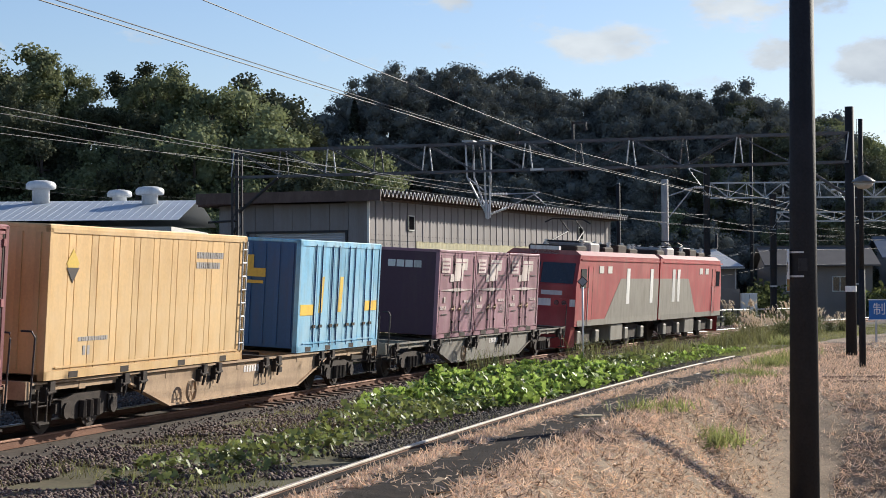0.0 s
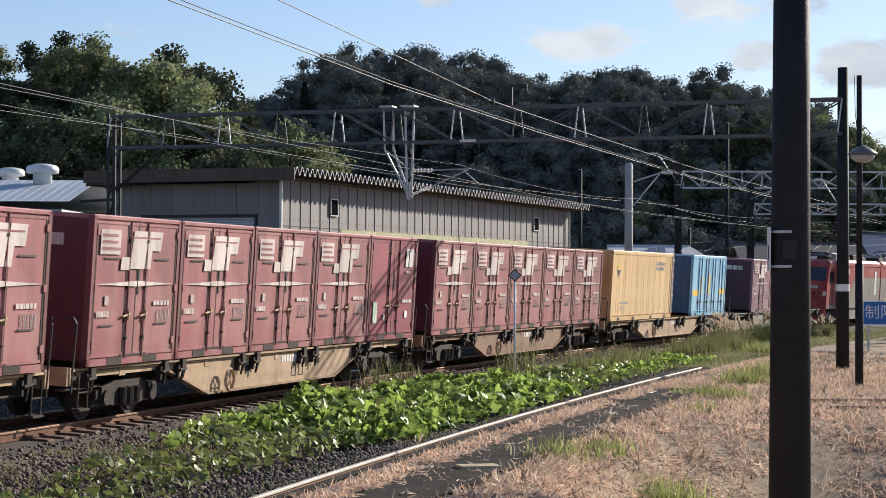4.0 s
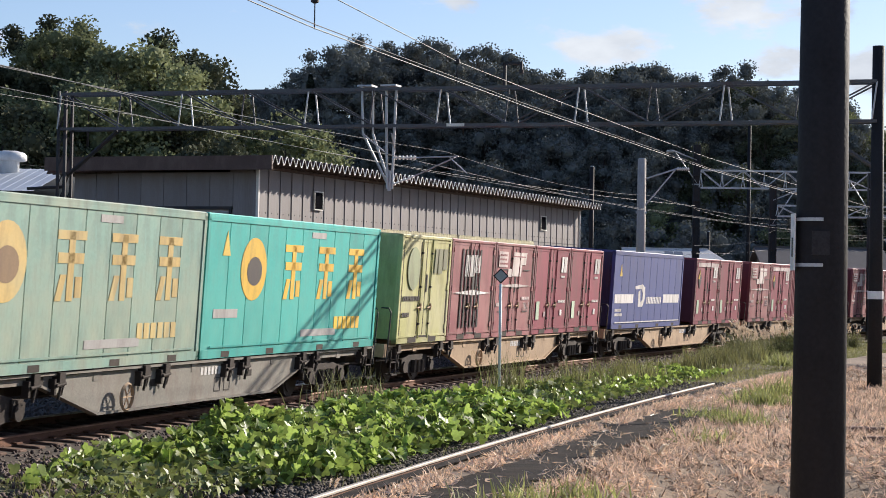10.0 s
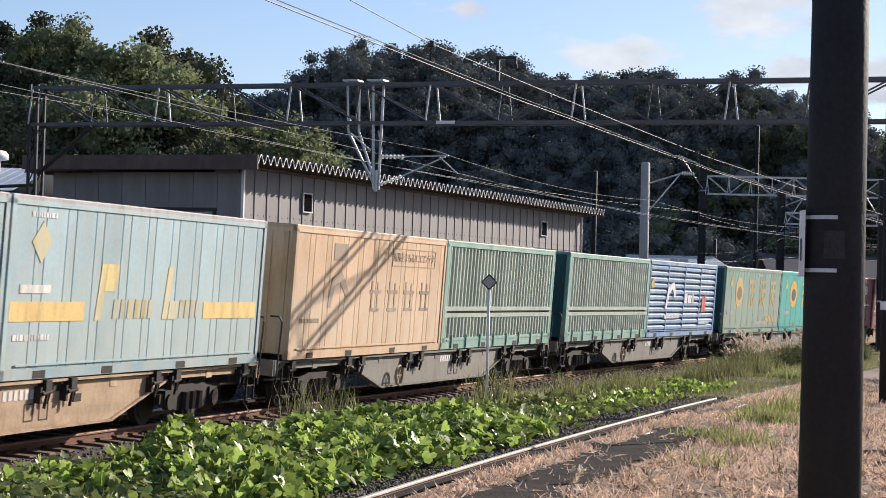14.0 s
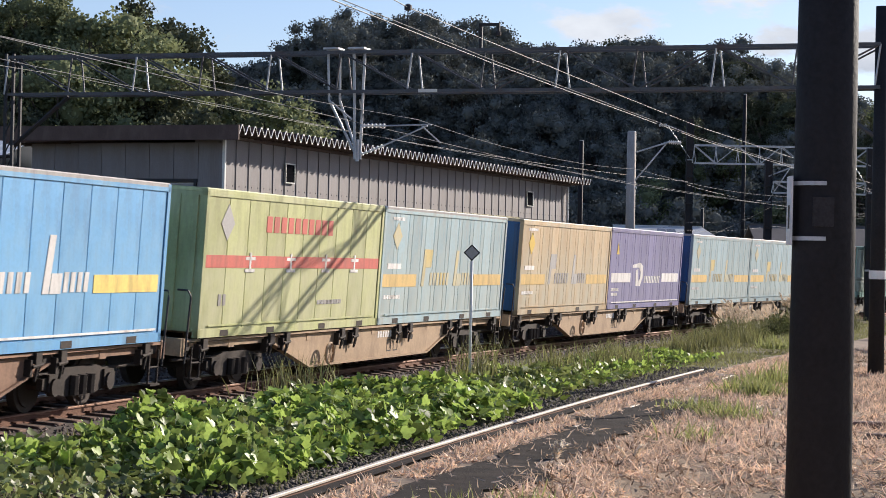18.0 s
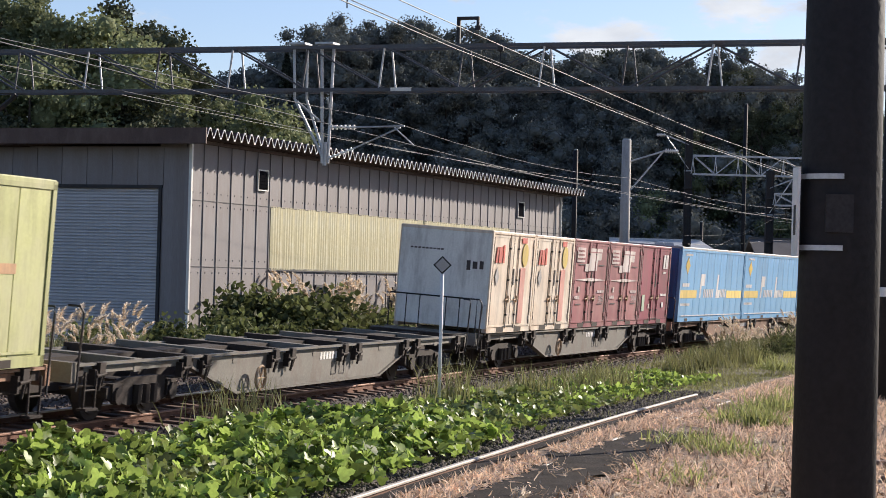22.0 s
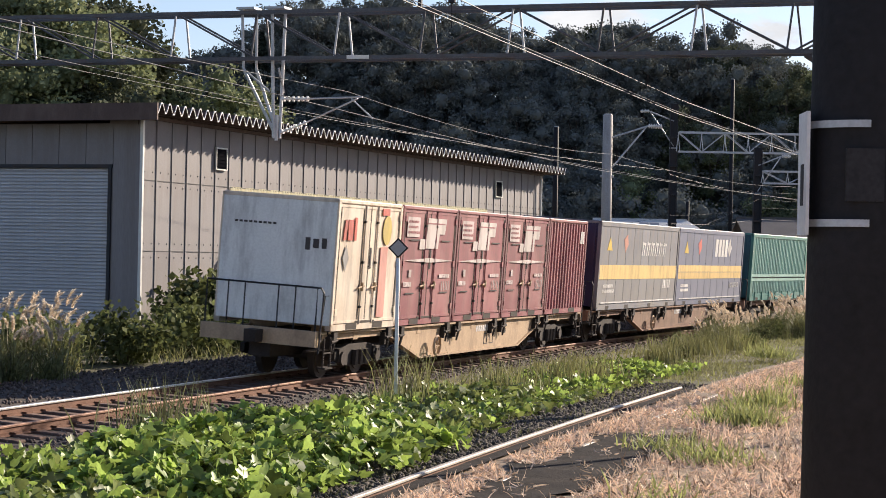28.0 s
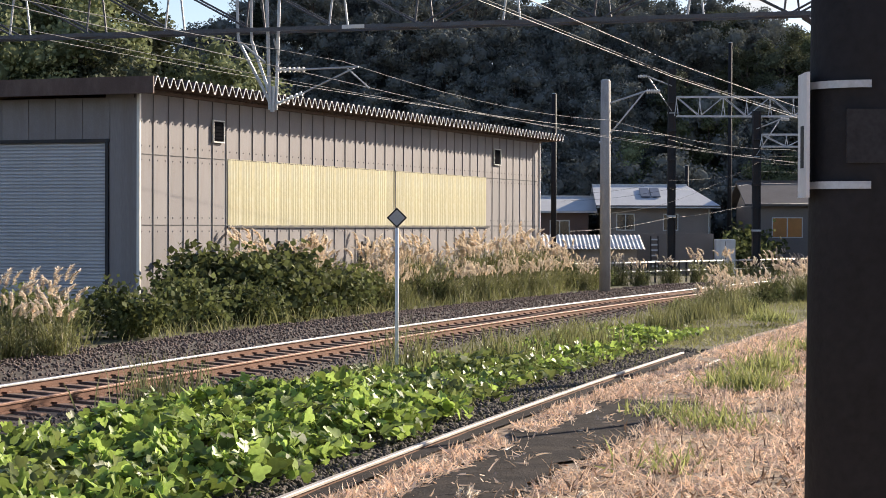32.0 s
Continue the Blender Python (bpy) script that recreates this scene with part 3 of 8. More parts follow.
    sl = Bag().rings([[(0.16, 1.12, 0.0), (0.13, 1.12, 0.03), (0.13, 1.12, 0.075), (0.16, 1.12, 0.1)], [(0.16, 5.8, 0.0), (0.13, 5.8, 0.03), (0.13, 5.8, 0.075), (0.16, 5.8, 0.1)]]).mesh("slat")
    sl.materials.append(M_SHUTTER)
    for k in range(50):
        part("slat", sl, None, sh, m=Matrix.Translation((0, 0, 0.01 + k * 0.1)))
    # folded roof: falls to the back
    roof = Bag()
    pitch, amp, n = 0.4525, 0.135, 84
    xs = []
    for i in range(n):
        x = -0.75 + i * pitch
        xs += [(x, 0), (x + 0.07, 0.0), (x + 0.226, 1), (x + 0.296, 1)]
    for y0, y1, f in ((-0.86, DEP + 0.7, 0),):
        za, zb = Hh + 0.10, Hh - 0.22
        for dz, flip in ((0.0, False), (-0.012, True)):
            for (xa, ha), (xb, hb) in zip(xs, xs[1:]):
                q = [(xa, y0, za + ha * 2 * amp + dz), (xb, y0, za + hb * 2 * amp + dz), (xb, y1, zb + hb * 2 * amp + dz), (xa, y1, zb + ha * 2 * amp + dz)]
                roof.face(*(reversed(q) if flip else q))
    rf = part("roof", roof, M_ROOFBROWN, t, "brown folded-plate metal roof")
    edge = Bag()
    for (xa, ha), (xb, hb) in zip(xs, xs[1:]):
        za = Hh + 0.10
        edge.face((xa, -0.88, za + ha * 2 * amp - 0.025), (xb, -0.88, za + hb * 2 * amp - 0.025), (xb, -0.88, za + hb * 2 * amp + 0.015), (xa, -0.88, za + ha * 2 * amp + 0.015))
        edge.face((xb, -0.855, za + hb * 2 * amp - 0.025), (xa, -0.855, za + ha * 2 * amp - 0.025), (xa, -0.855, za + ha * 2 * amp + 0.015), (xb, -0.855, za + hb * 2 * amp + 0.015))
        edge.face((xa, -0.88, za + ha * 2 * amp + 0.015), (xb, -0.88, za + hb * 2 * amp + 0.015), (xb, -0.855, za + hb * 2 * amp + 0.015), (xa, -0.855, za + ha * 2 * amp + 0.015))
    part("roof_edge", edge, M_ROOFEDGE, rf, "pale cut edge of the folded roof")
    part("fascia", Bag().box(-0.80, -0.74, -0.90, DEP + 0.72, Hh - 0.12, Hh + 0.36), M_ROOFBROWN, rf, "brown gable fascia")
    part("soffit", Bag().box(-0.1, LEN + 0.1, -0.05, 0.08, Hh - 0.03, Hh + 0.08), M_ROOFBROWN, rf)
    part("downpipe", Bag().rod((LEN - 0.4, -0.10, 0.1), (LEN - 0.4, -0.10, Hh - 0.1), 0.05), M_TRIM, t)


warehouse()

# ---- overhead line: gantry, masts, wires ----
def frame_at(s, lat=0.0):
    """Local x towards the platform, local y along the track."""
    return Matrix.Translation(on_track(s, lat)) @ Matrix.Rotation(-heading(s), 4, "Z")


def truss(t, x0, x1, zb, zt, depth, bay, material, name="beam", r=0.045):
    for y in (-depth / 2, depth / 2):
        for z in (zb, zt):
            part("chord", Bag().box(x0, x1, y - 0.035, y + 0.035, z - 0.04, z + 0.04), material, t)
    n = round((x1 - x0) / bay)
    for i in range(n + 1):
        x = x0 + (x1 - x0) * i / n
        up = x + 0.0
        for y in (-depth / 2, depth / 2):
            part("post", Bag().rod((x + (0.12 if y > 0 else -0.12), y, zb), (up, y, zt), 0.024, 6), M_GALV if (i % 2 == 0 and material is M_TRUSS) else material, t)
        if i < n:
            xn = x0 + (x1 - x0) * (i + 1) / n
            a, b = ((x, zt), (xn, zb)) if x < 0.0 or i % 2 == 0 else ((x, zb), (xn, zt))
            for y in (-depth / 2, depth / 2):
                part("diagonal", Bag().rod((a[0], y, a[1]), (b[0], y, b[1]), 0.024, 6), material, t)
            part("lacing", Bag().rod((x, -depth / 2, zb), (xn, depth / 2, zb), 0.02, 5), material, t)


def insulator(t, a, b, r=0.06):
    a, b = Vector(a), Vector(b)
    o = part("insulator", Bag().rod(a, b, r * 0.5, 8), M_PORCELAIN, t, "white porcelain insulator")
    k = 6
    bag = Bag()
    for i in range(k):
        p = a.lerp(b, (i + 0.5) / k)
        d = (b - a).normalized() * 0.018
        bag.rod(p - d, p + d, r, 10)
    part("disc", bag, M_PORCELAIN, o)["kind"] = "stuff"


def gantry():
    t = thing("catenary_gantry", "steel lattice gantry spanning the tracks with hanging wire supports", "gantry", m=frame_at(10.2))
    truss(t, -11.7, 11.3, 6.6, 7.6, 0.5, 1.94, M_TRUSS)
    part("mast", Bag().rod((11.3, 0, -0.3), (11.3, 0, 8.5), 0.19, 12, 0.15), M_POLE, t, "dark round steel mast", True)
    part("mast_band", Bag().rod((11.3, 0, 2.15), (11.3, 0, 2.35), 0.20, 12), M_WHITE, t, "white band on the mast")
    lm = part("mast", Bag().box(-11.85, -11.78, -0.22, -0.15, -0.3, 7.7).box(-11.62, -11.55, -0.22, -0.15, -0.3, 7.7).box(-11.85, -11.78, 0.15, 0.22, -0.3, 7.7).box(-11.62, -11.55, 0.15, 0.22, -0.3, 7.7), M_DARKSTEEL, t, "lattice steel mast")
    for k in range(14):
        z = 0.1 + k * 0.54
        for y in (-0.2, 0.2):
            part("lacing", Bag().rod((-11.82, y, z), (-11.58, y, z + 0.5), 0.02, 5), M_DARKSTEEL, lm)
    part("strut", Bag().rod((-11.7, 0, 5.2), (-10.0, 0, 6.55), 0.06, 6), M_DARKSTEEL, t)
    part("strut", Bag().rod((-11.7, 0, 4.7), (-13.2, 0, 2.2), 0.06, 6), M_DARKSTEEL, t)
    part("strut", Bag().rod((-12.9, 0, 4.9), (-11.7, 0, 4.95), 0.05, 6), M_DARKSTEEL, t)
    part("strut", Bag().rod((11.3, 0, 5.4), (9.6, 0, 6.55), 0.06, 6), M_TRUSS, t)
    # hanging frame over the main track
    drop = part("drop_bracket", Bag().rod((-1.80, -0.16, 7.7), (-1.76, -0.05, 4.9), 0.036, 8).rod((-1.62, 0.16, 7.7), (-1.66, 0.05, 4.9), 0.036, 8).rod((-2.5, -0.16, 7.7), (-2.45, -0.16, 6.4), 0.034, 8).rod((-2.3, 0.16, 7.7), (-2.28, 0.16, 6.4), 0.034, 8), M_GALV, t, "bright hanging bracket of steel tubes")
    part("brace", Bag().rod((-2.45, -0.16, 6.4), (-1.75, 0, 5.0), 0.035, 8).rod((-2.28, 0.16, 6.4), (-1.70, 0, 5.0), 0.035, 8), M_GALV, drop)
    part("brace", Bag().rod((-1.82, -0.16, 5.9), (-2.4, -0.16, 6.35), 0.025, 6).rod((-1.62, 0.16, 5.9), (-1.62, -0.16, 6.4), 0.025, 6), M_GALV, drop)
    part("cap", Bag().box(-2.62, -2.2, -0.22, 0.22, 7.68, 7.73).box(-1.95, -1.5, -0.22, 0.22, 7.68, 7.73), M_GALV, drop)
    part("foot", Bag().rod((-1.72, 0, 5.4), (-1.72, 0, 4.85), 0.05, 8), M_GALV, drop)
    insulator(drop, (-1.6, 0, 5.75), (-0.95, 0, 5.75))
    insulator(drop, (-1.62, 0, 5.02), (-1.0, 0, 5.25), 0.05)
    part("steady_arm", Bag().rod((-0.95, 0, 5.75), (0.25, 0, 5.78), 0.022, 6).rod((-1.0, 0, 5.25), (0.15, 0, 5.75), 0.02, 6).rod((0.0, 0, 5.75), (0.5, 0, 5.32), 0.018, 6), M_GALV, drop)
    # hook over the siding wire
    part("hook", Bag().box(1.47, 1.55, -0.04, 0.04, 7.65, 8.25).box(1.47, 2.0, -0.04, 0.04, 8.22, 8.29).box(1.94, 2.0, -0.03, 0.03, 8.0, 8.22).rod((1.97, 0, 8.08), (1.97, 0, 7.98), 0.07, 10), M_DARKSTEEL, t, "bracket with a hook on the beam")
    part("name_plate", Bag().box(0.0, 0.5, -0.33, -0.31, 6.56, 6.64), M_TRIM, t)
    return t


gantry()


def bracket_mast(x, y, h, label, mat, r, round_pole=True, arm=0.0, turn=0.0):
    t = thing("catenary_mast", label, "mast", "masts of the overhead line", m=Matrix.Translation((x, y, -0.3)) @ Matrix.Rotation(turn, 4, "Z"))
    if round_pole:
        part("pole", Bag().rod((0, 0, 0), (0, 0, h + 0.3), r, 14, r * 0.86), mat, t, smooth=True)
        part("cap", Bag().rod((0, 0, h + 0.3), (0, 0, h + 0.34), r * 0.7, 10), M_GALV, t)
    else:
        part("pole", Bag().box(-r, r, -0.02, 0.02, 0, h + 0.3).box(-r, -r + 0.035, -r, r, 0, h + 0.3).box(r - 0.035, r, -r, r, 0, h + 0.3), mat, t)
        for k in range(5):
            part("collar", Bag().box(-r - 0.02, r + 0.02, -r - 0.02, r + 0.02, h * (0.3 + k * 0.14), h * (0.3 + k * 0.14) + 0.1), M_GALV if k == 0 else mat, t)
    if arm:
        part("arm", Bag().rod((0, 0, h - 0.6), (arm, 0, h - 0.1), 0.035, 8).rod((0, 0, h - 1.9), (arm * 0.95, 0, h - 0.15), 0.03, 8), M_GALV, t)
        insulator(t, (arm, 0, h - 0.1), (arm * 1.35, 0, h - 0.12), 0.09)
        part("clamp", Bag().rod((-r - 0.03, 0, h - 2.0), (r + 0.03, 0, h - 2.0), 0.05, 8), M_GALV, t)
    return t


bracket_mast(5.78, 79.9, 7.85, "tall pale concrete pole beside the track", M_CONCRETE, 0.21, True, 1.5, -0.1)
bracket_mast(4.65, 100, 8.7, "thin dark utility pole with insulators", M_POLE, 0.14, True)
bracket_mast(11.1, 108.5, 10.6, "dark steel mast with collars", M_DARKSTEEL, 0.2, False, -1.3, 0.0)
bracket_mast(15.0, 105, 8.2, "dark steel mast with collars", M_DARKSTEEL, 0.2, False, 1.2, 0.0)
bracket_mast(14.2, 130, 6.2, "thin dark utility pole", M_POLE, 0.13, True)
bracket_mast(12.0, 118, 5.9, "thin dark utility pole", M_POLE, 0.12, True)
bracket_mast(15.6, 120, 13.0, "tall dark steel mast against the hill", M_POLE, 0.13, True)
bracket_mast(19.5, 100, 8.6, "dark steel mast with collars", M_DARKSTEEL, 0.19, False, -1.2, 0.0)


def far_gantry(x, y, x1, zb, zt):
    t = thing("catenary_gantry", "distant steel lattice gantry over the line", "gantry", m=Matrix.Translation((x, y, 0)))
    truss(t, 0, x1 - x, zb, zt, 0.45, 1.2, M_GALV)
    part("mast", Bag().box(x1 - x - 0.18, x1 - x + 0.18, -0.18, 0.18, -0.3, zt + 0.6), M_DARKSTEEL, t)


far_gantry(11.3, 108.1, 27.0, 8.1, 9.1)
far_gantry(15.2, 104.6, 30.0, 6.4, 7.0)


def wire(name, pts, r, material, label, sag=0.0):
    """Pieces of line between supports, each sagging a little."""
    full = []
    for a, b in zip(pts, pts[1:]):
        a, b = Vector(a), Vector(b)
        k = 10 if sag else 1
        full += [a.lerp(b, i / k) + Vector((0, 0, -4 * sag * (i / k) * (1 - i / k))) for i in range(k)]
    full.append(Vector(pts[-1]))
    ob = part(name, Bag().tube(full, r * 0.52, 5), material)
    return tagged(ob, label, "cable")


def arc(s0, s1, lat, z, n=12):
    return [on_track(s0 + (s1 - s0) * i / n, lat, z) for i in range(n + 1)]


# main track: contact wire and messengers
wire("contact_wire", arc(-60, 10.2, -0.1, 5.28, 8) + arc(31.5, 110, 0.1, 5.25, 8), 0.012, M_WIRE, "thin copper contact wire over the main track")
wire("messenger_wire", [on_track(-40, -0.1, 5.5), on_track(10.2, -0.1, 5.9), on_track(31.5, 0.2, 5.75), on_track(58, 0.1, 5.8), on_track(110, 0, 5.8)], 0.013, M_WIRE, "steel messenger wire over the main track", 0.25)
wire("feeder_cable", [on_track(-40, -0.4, 5.65), on_track(10.2, -0.3, 5.52), on_track(31.5, -0.2, 5.25), on_track(58, -0.1, 5.3), on_track(110, 0, 5.4)], 0.016, M_WIRE, "bright feeder cable over the main track", 0.05)
# siding wires
wire("contact_wire", [on_track(-45, 7.03, 5.22), on_track(-19, 7.03, 5.32), on_track(-8, 7.03, 5.38), on_track(10.2, 7.0, 5.42), on_track(60, 5.2, 5.5)], 0.014, M_WIREDARK, "dark contact wire over the siding")
wire("contact_wire", [on_track(-45, 7.06, 5.26), on_track(-19, 7.06, 5.355), on_track(-8, 7.06, 5.415), on_track(10.2, 7.0, 5.46), on_track(60, 5.25, 5.6)], 0.012, M_WIRE, "second wire over the siding")
wire("messenger_wire", [on_track(-60, 7.0, 5.7), on_track(-12.4, 7.0, 5.67), on_track(10.2, 7.0, 5.72), on_track(60, 5.2, 5.9)], 0.013, M_WIREDARK, "dark messenger wire over the siding", 0.02)
for s in (-18.9, -12.4, -5.5):
    d = thing("wire_dropper", "thin dropper with a round clamp between two wires", "dropper", "droppers on the siding wire")
    p, q = on_track(s, 7.0, 5.32), on_track(s, 7.0, 5.67)
    part("rod", Bag().rod(p, q, 0.008, 5), M_WIREDARK, d)
    part("clamp", Bag().lathe([(0.01, -0.05), (0.05, -0.03), (0.05, 0.03), (0.01, 0.05)], 8, q), M_WIREDARK, d)
wire("feeder_cable", [on_track(-60, -9.5, 6.3), on_track(10.2, -9.5, 7.0), on_track(60, -6, 6.6)], 0.014, M_WIREDARK, "dark feeder cable beyond the track", 0.3)
wire("power_line", [(-60, 74, 9.4), (-29.3, 75, 8.0), (-8, 100, 7.6), (4.65, 100, 8.2)], 0.014, M_WIREDARK, "dark power line on utility poles", 0.5)
wire("power_line", [(-60, 74, 9.0), (-29.3, 75, 7.7), (-8, 100, 7.2), (4.65, 100, 7.7)], 0.014, M_WIREDARK, "dark power line on utility poles", 0.5)
for k, (za, zb, ya) in enumerate(((8.2, 6.0, 1.2), (6.3, 5.2, 0.6), (5.9, 4.6, 0.0), (5.3, 5.6, -0.5), (4.6, 3.6, 0.3))):
    wire("feeder_cable", [(4.65 + (k % 2), 100 - 4 * k, za - 2.4), (9.7, 95 + ya, za - 1.8), (15.0, 105 + ya, zb), (30, 120 + 4 * k, zb + 0.6)], 0.012, M_WIRE if k % 2 else M_WIREDARK, "slack cables among the far masts", 0.12)

# ---- posts beside the track ----
def near_pole():
    t = thing("utility_pole", "thick black tarred pole with metal straps and a white plate", "pole", m=Matrix.Translation((2.80, 16.0, -2.8)))
    part("pole", Bag().rod((0, 0, 0), (0.03, 0, 13.0), 0.300, 24, 0.225), M_POLE, t, smooth=True)
    R = 0.277
    for z in (5.87, 5.40):
        bag = Bag()
        for i in range(9):
            a, b = math.pi * (0.94 + 0.06 * i), math.pi * (0.94 + 0.06 * (i + 1))
            ca, sa, cb, sb = math.cos(a), math.sin(a), math.cos(b), math.sin(b)
            o, n = R + 0.008, R - 0.03
            bag.face((o * ca, o * sa, z), (o * cb, o * sb, z), (o * cb, o * sb, z + 0.035), (o * ca, o * sa, z + 0.035))
            bag.face((o * ca, o * sa, z + 0.035), (o * cb, o * sb, z + 0.035), (n * cb, n * sb, z + 0.035), (n * ca, n * sa, z + 0.035))
        part("strap", bag, M_GALV, t, "shiny metal strap")
    x0, x1 = -R - 0.022, -R - 0.006
    plate = part("white_plate", Bag().rings([[(x0, -0.17, 5.36), (x1, -0.17, 5.36), (x1, 0.07, 5.36), (x0, 0.07, 5.36)], [(x0, -0.17, 5.95), (x1, -0.17, 5.95), (x1, 0.07, 5.95), (x0, 0.07, 5.95)]]), M_WHITE, t, "narrow white plate strapped to the pole")
    part("bar_mark", Bag().box(x0 - 0.003, x0 - 0.001, -0.10, -0.02, 5.5, 5.7), M_BLACK, plate, "black bar printed on the plate")
    part("faded_notice", Bag().box(-0.13, 0.05, -R - 0.004, -R + 0.02, 5.52, 5.77), surface("faded_notice", (0.034, 0.033, 0.035), 0.8, var=0.4, scale=9), t, "weathered grey notice on the pole")


near_pole()


M_LAMPTIN = surface("dull_lamp_tin", (0.20, 0.19, 0.18), 0.4, 0.5, var=0.2, scale=6, grain=40)
M_LAMPGLASS = surface("smoky_lamp_glass", (0.34, 0.33, 0.31), 0.12, 0, var=0.25, scale=5, grain=30, bump=0, spec=0.6)


def street_lamp():
    t = thing("street_lamp", "slim black lamp post with a dish-shaped lamp", "street lamp", m=Matrix.Translation((7.72, 36.0, -0.15)))
    part("post", Bag().rod((0, 0, 0), (0, 0, 3.0), 0.10, 12).rod((0, 0, 3.0), (0, 0, 7.5), 0.07, 12), M_POLE, t, smooth=True)
    part("foot", Bag().box(-0.3, 0.3, -0.25, 0.25, 0, 0.07), M_CONCRETE, t)
    part("arm", Bag().tube([(0, 0, 6.15), (0.12, -0.1, 6.25), (0.22, -0.2, 6.1), (0.05, -0.16, 5.95)], 0.015), M_BLACK, t)
    part("shade", Bag().lathe([(0.04, 0.20), (0.10, 0.17), (0.22, 0.11), (0.34, 0.02), (0.36, -0.02), (0.32, -0.02)], 18, (0.05, -0.14, 5.62)), M_LAMPTIN, t, "shallow metal dish shade", True)
    part("bulb", Bag().lathe([(0.05, 0.0), (0.30, -0.01), (0.27, -0.10), (0.16, -0.18), (0.02, -0.21)], 16, (0.05, -0.14, 5.6)), M_LAMPGLASS, t, "frosted glass globe", True)
    part("cable", Bag().tube([(-0.12, 0, 7.5), (-0.10, 0, 6.6), (-0.02, 0, 5.9)], 0.008), M_BLACK, t)


street_lamp()


def track_sign(x, y, top, half, label):
    t = thing("track_sign", label, "sign", "diamond signs", m=Matrix.Translation((x, y, -0.25)) @ Matrix.Rotation(-0.02, 4, "Z"))
    h = top + 0.25
    part("post", Bag().rod((0, 0, 0), (0, 0, h - half), 0.032, 10), M_WHITE, t, "pale steel post", True)
    dia = lambda k, y0, y1: Bag().rings([[(0, y0, h - k), (k, y0, h), (0, y0, h + k), (-k, y0, h)], [(0, y1, h - k), (k, y1, h), (0, y1, h + k), (-k, y1, h)]])
    part("board", dia(half, -0.045, -0.03), M_BLACK, t, "black-edged diamond board")
    part("face", dia(half * 0.8, -0.052, -0.046), M_GREYSIGN, t, "dull grey diamond face")


track_sign(-0.4, 40.07, 2.55, 0.175, "grey diamond sign with black edge on a pale post")
track_sign(10.1, 81.0, 0.45, 0.22, "small grey diamond sign low beside the track")


def text_on(parent, body, size, material, m, name="lettering"):
    cu = bpy.data.curves.new(name, "FONT")
    cu.body, cu.size, cu.extrude, cu.align_x, cu.align_y = body, size, 0.003, "CENTER", "CENTER"
    cu.materials.append(material)
    o = new(name, cu)
    o.parent = parent
    o.matrix_basis = m
    return o


M_BLUESIGN = surface("blue_sign_paint", (0.03, 0.14, 0.42), 0.4, var=0.12, scale=2, grain=30)


def blue_sign():
    t = thing("blue_sign", "blue notice board with white characters on short posts", "sign", m=Matrix.Translation((14.55, 60, 0.05)) @ Matrix.Rotation(-0.12, 4, "Z"))
    part("board", Bag().box(-2.0, 2.0, -0.03, 0.03, 0.85, 1.65), M_BLUESIGN, t)
    part("trim", Bag().box(-2.04, 2.04, -0.036, 0.036, 0.80, 0.85).box(-2.04, 2.04, -0.036, 0.036, 1.65, 1.70), M_WHITE, t)
    for x in (-1.7, 1.7):
        part("post", Bag().box(x - 0.04, x + 0.04, 0.03, 0.11, -0.35, 1.7), M_GALV, t)
    text_on(t, "制限", 0.55, M_WHITE, Matrix.Translation((-1.3, -0.036, 1.25)) @ Matrix.Rotation(math.pi / 2, 4, "X"))


blue_sign()


def fence():
    t = thing("fence", "low fence of pale rails on dark posts behind the track", "fence")
    a, b = Vector((4.7, 92, -0.3)), Vector((18.5, 109.5, -0.3))
    for z, r in ((1.04, 0.04), (0.62, 0.03)):
        part("rail", Bag().rod(a + Vector((0, 0, z)), b + Vector((0, 0, z)), r, 6), M_TRIM, t)
    for i in range(34):
        p = a.lerp(b, i / 33)
        part("post", Bag().box(p.x - 0.045, p.x + 0.045, p.y - 0.045, p.y + 0.045, -0.3, 0.78), M_DARKSTEEL, t)


fence()

# ---- freight train ----
def paint(name, color, fade=None, rough=0.5, dirt=(0.10, 0.065, 0.05), amount=0.5):
    return surface(name, color, rough, 0.0, var=0.12, scale=0.9, grain=22, bump=0.04, dirt=dirt, dirt_amount=amount, dirt_scale=(1.6, 1.6, 0.35), each=0.17, fade=fade, spec=0.35)


# Red and purple fade tones hold sun glare as well as bleached paint.
P_RED = paint("red_brown_paint", (0.275, 0.084, 0.095), (0.40, 0.19, 0.18))
P_REDNEW = paint("deep_red_paint", (0.25, 0.045, 0.07))
# Darker red for corner posts, extending the shade of gaps between boxes.
P_REDDARK = paint("gap_shade_red_paint", (0.155, 0.045, 0.052))
P_PURPLE = paint("faded_purple_paint", (0.27, 0.12, 0.16), (0.38, 0.23, 0.26))
P_LIME = paint("yellow_green_paint", (0.47, 0.45, 0.19), (0.54, 0.51, 0.31))
P_CREAM = paint("cream_paint", (0.68, 0.55, 0.43), (0.70, 0.62, 0.52))
P_OFFWHITE = paint("off_white_paint", (0.72, 0.71, 0.68), None)
P_YELLOW = paint("dusty_ochre_yellow_paint", (0.62, 0.40, 0.175), (0.66, 0.48, 0.27), dirt=(0.36, 0.20, 0.10), amount=0.45)
P_SKY = paint("sky_blue_paint", (0.17, 0.42, 0.62), (0.40, 0.57, 0.66))
P_NAVY = paint("navy_blue_paint", (0.045, 0.062, 0.21), (0.06, 0.08, 0.24), amount=0.3)
P_TEAL = paint("teal_green_paint", (0.03, 0.37, 0.33), (0.10, 0.42, 0.36), amount=0.3)
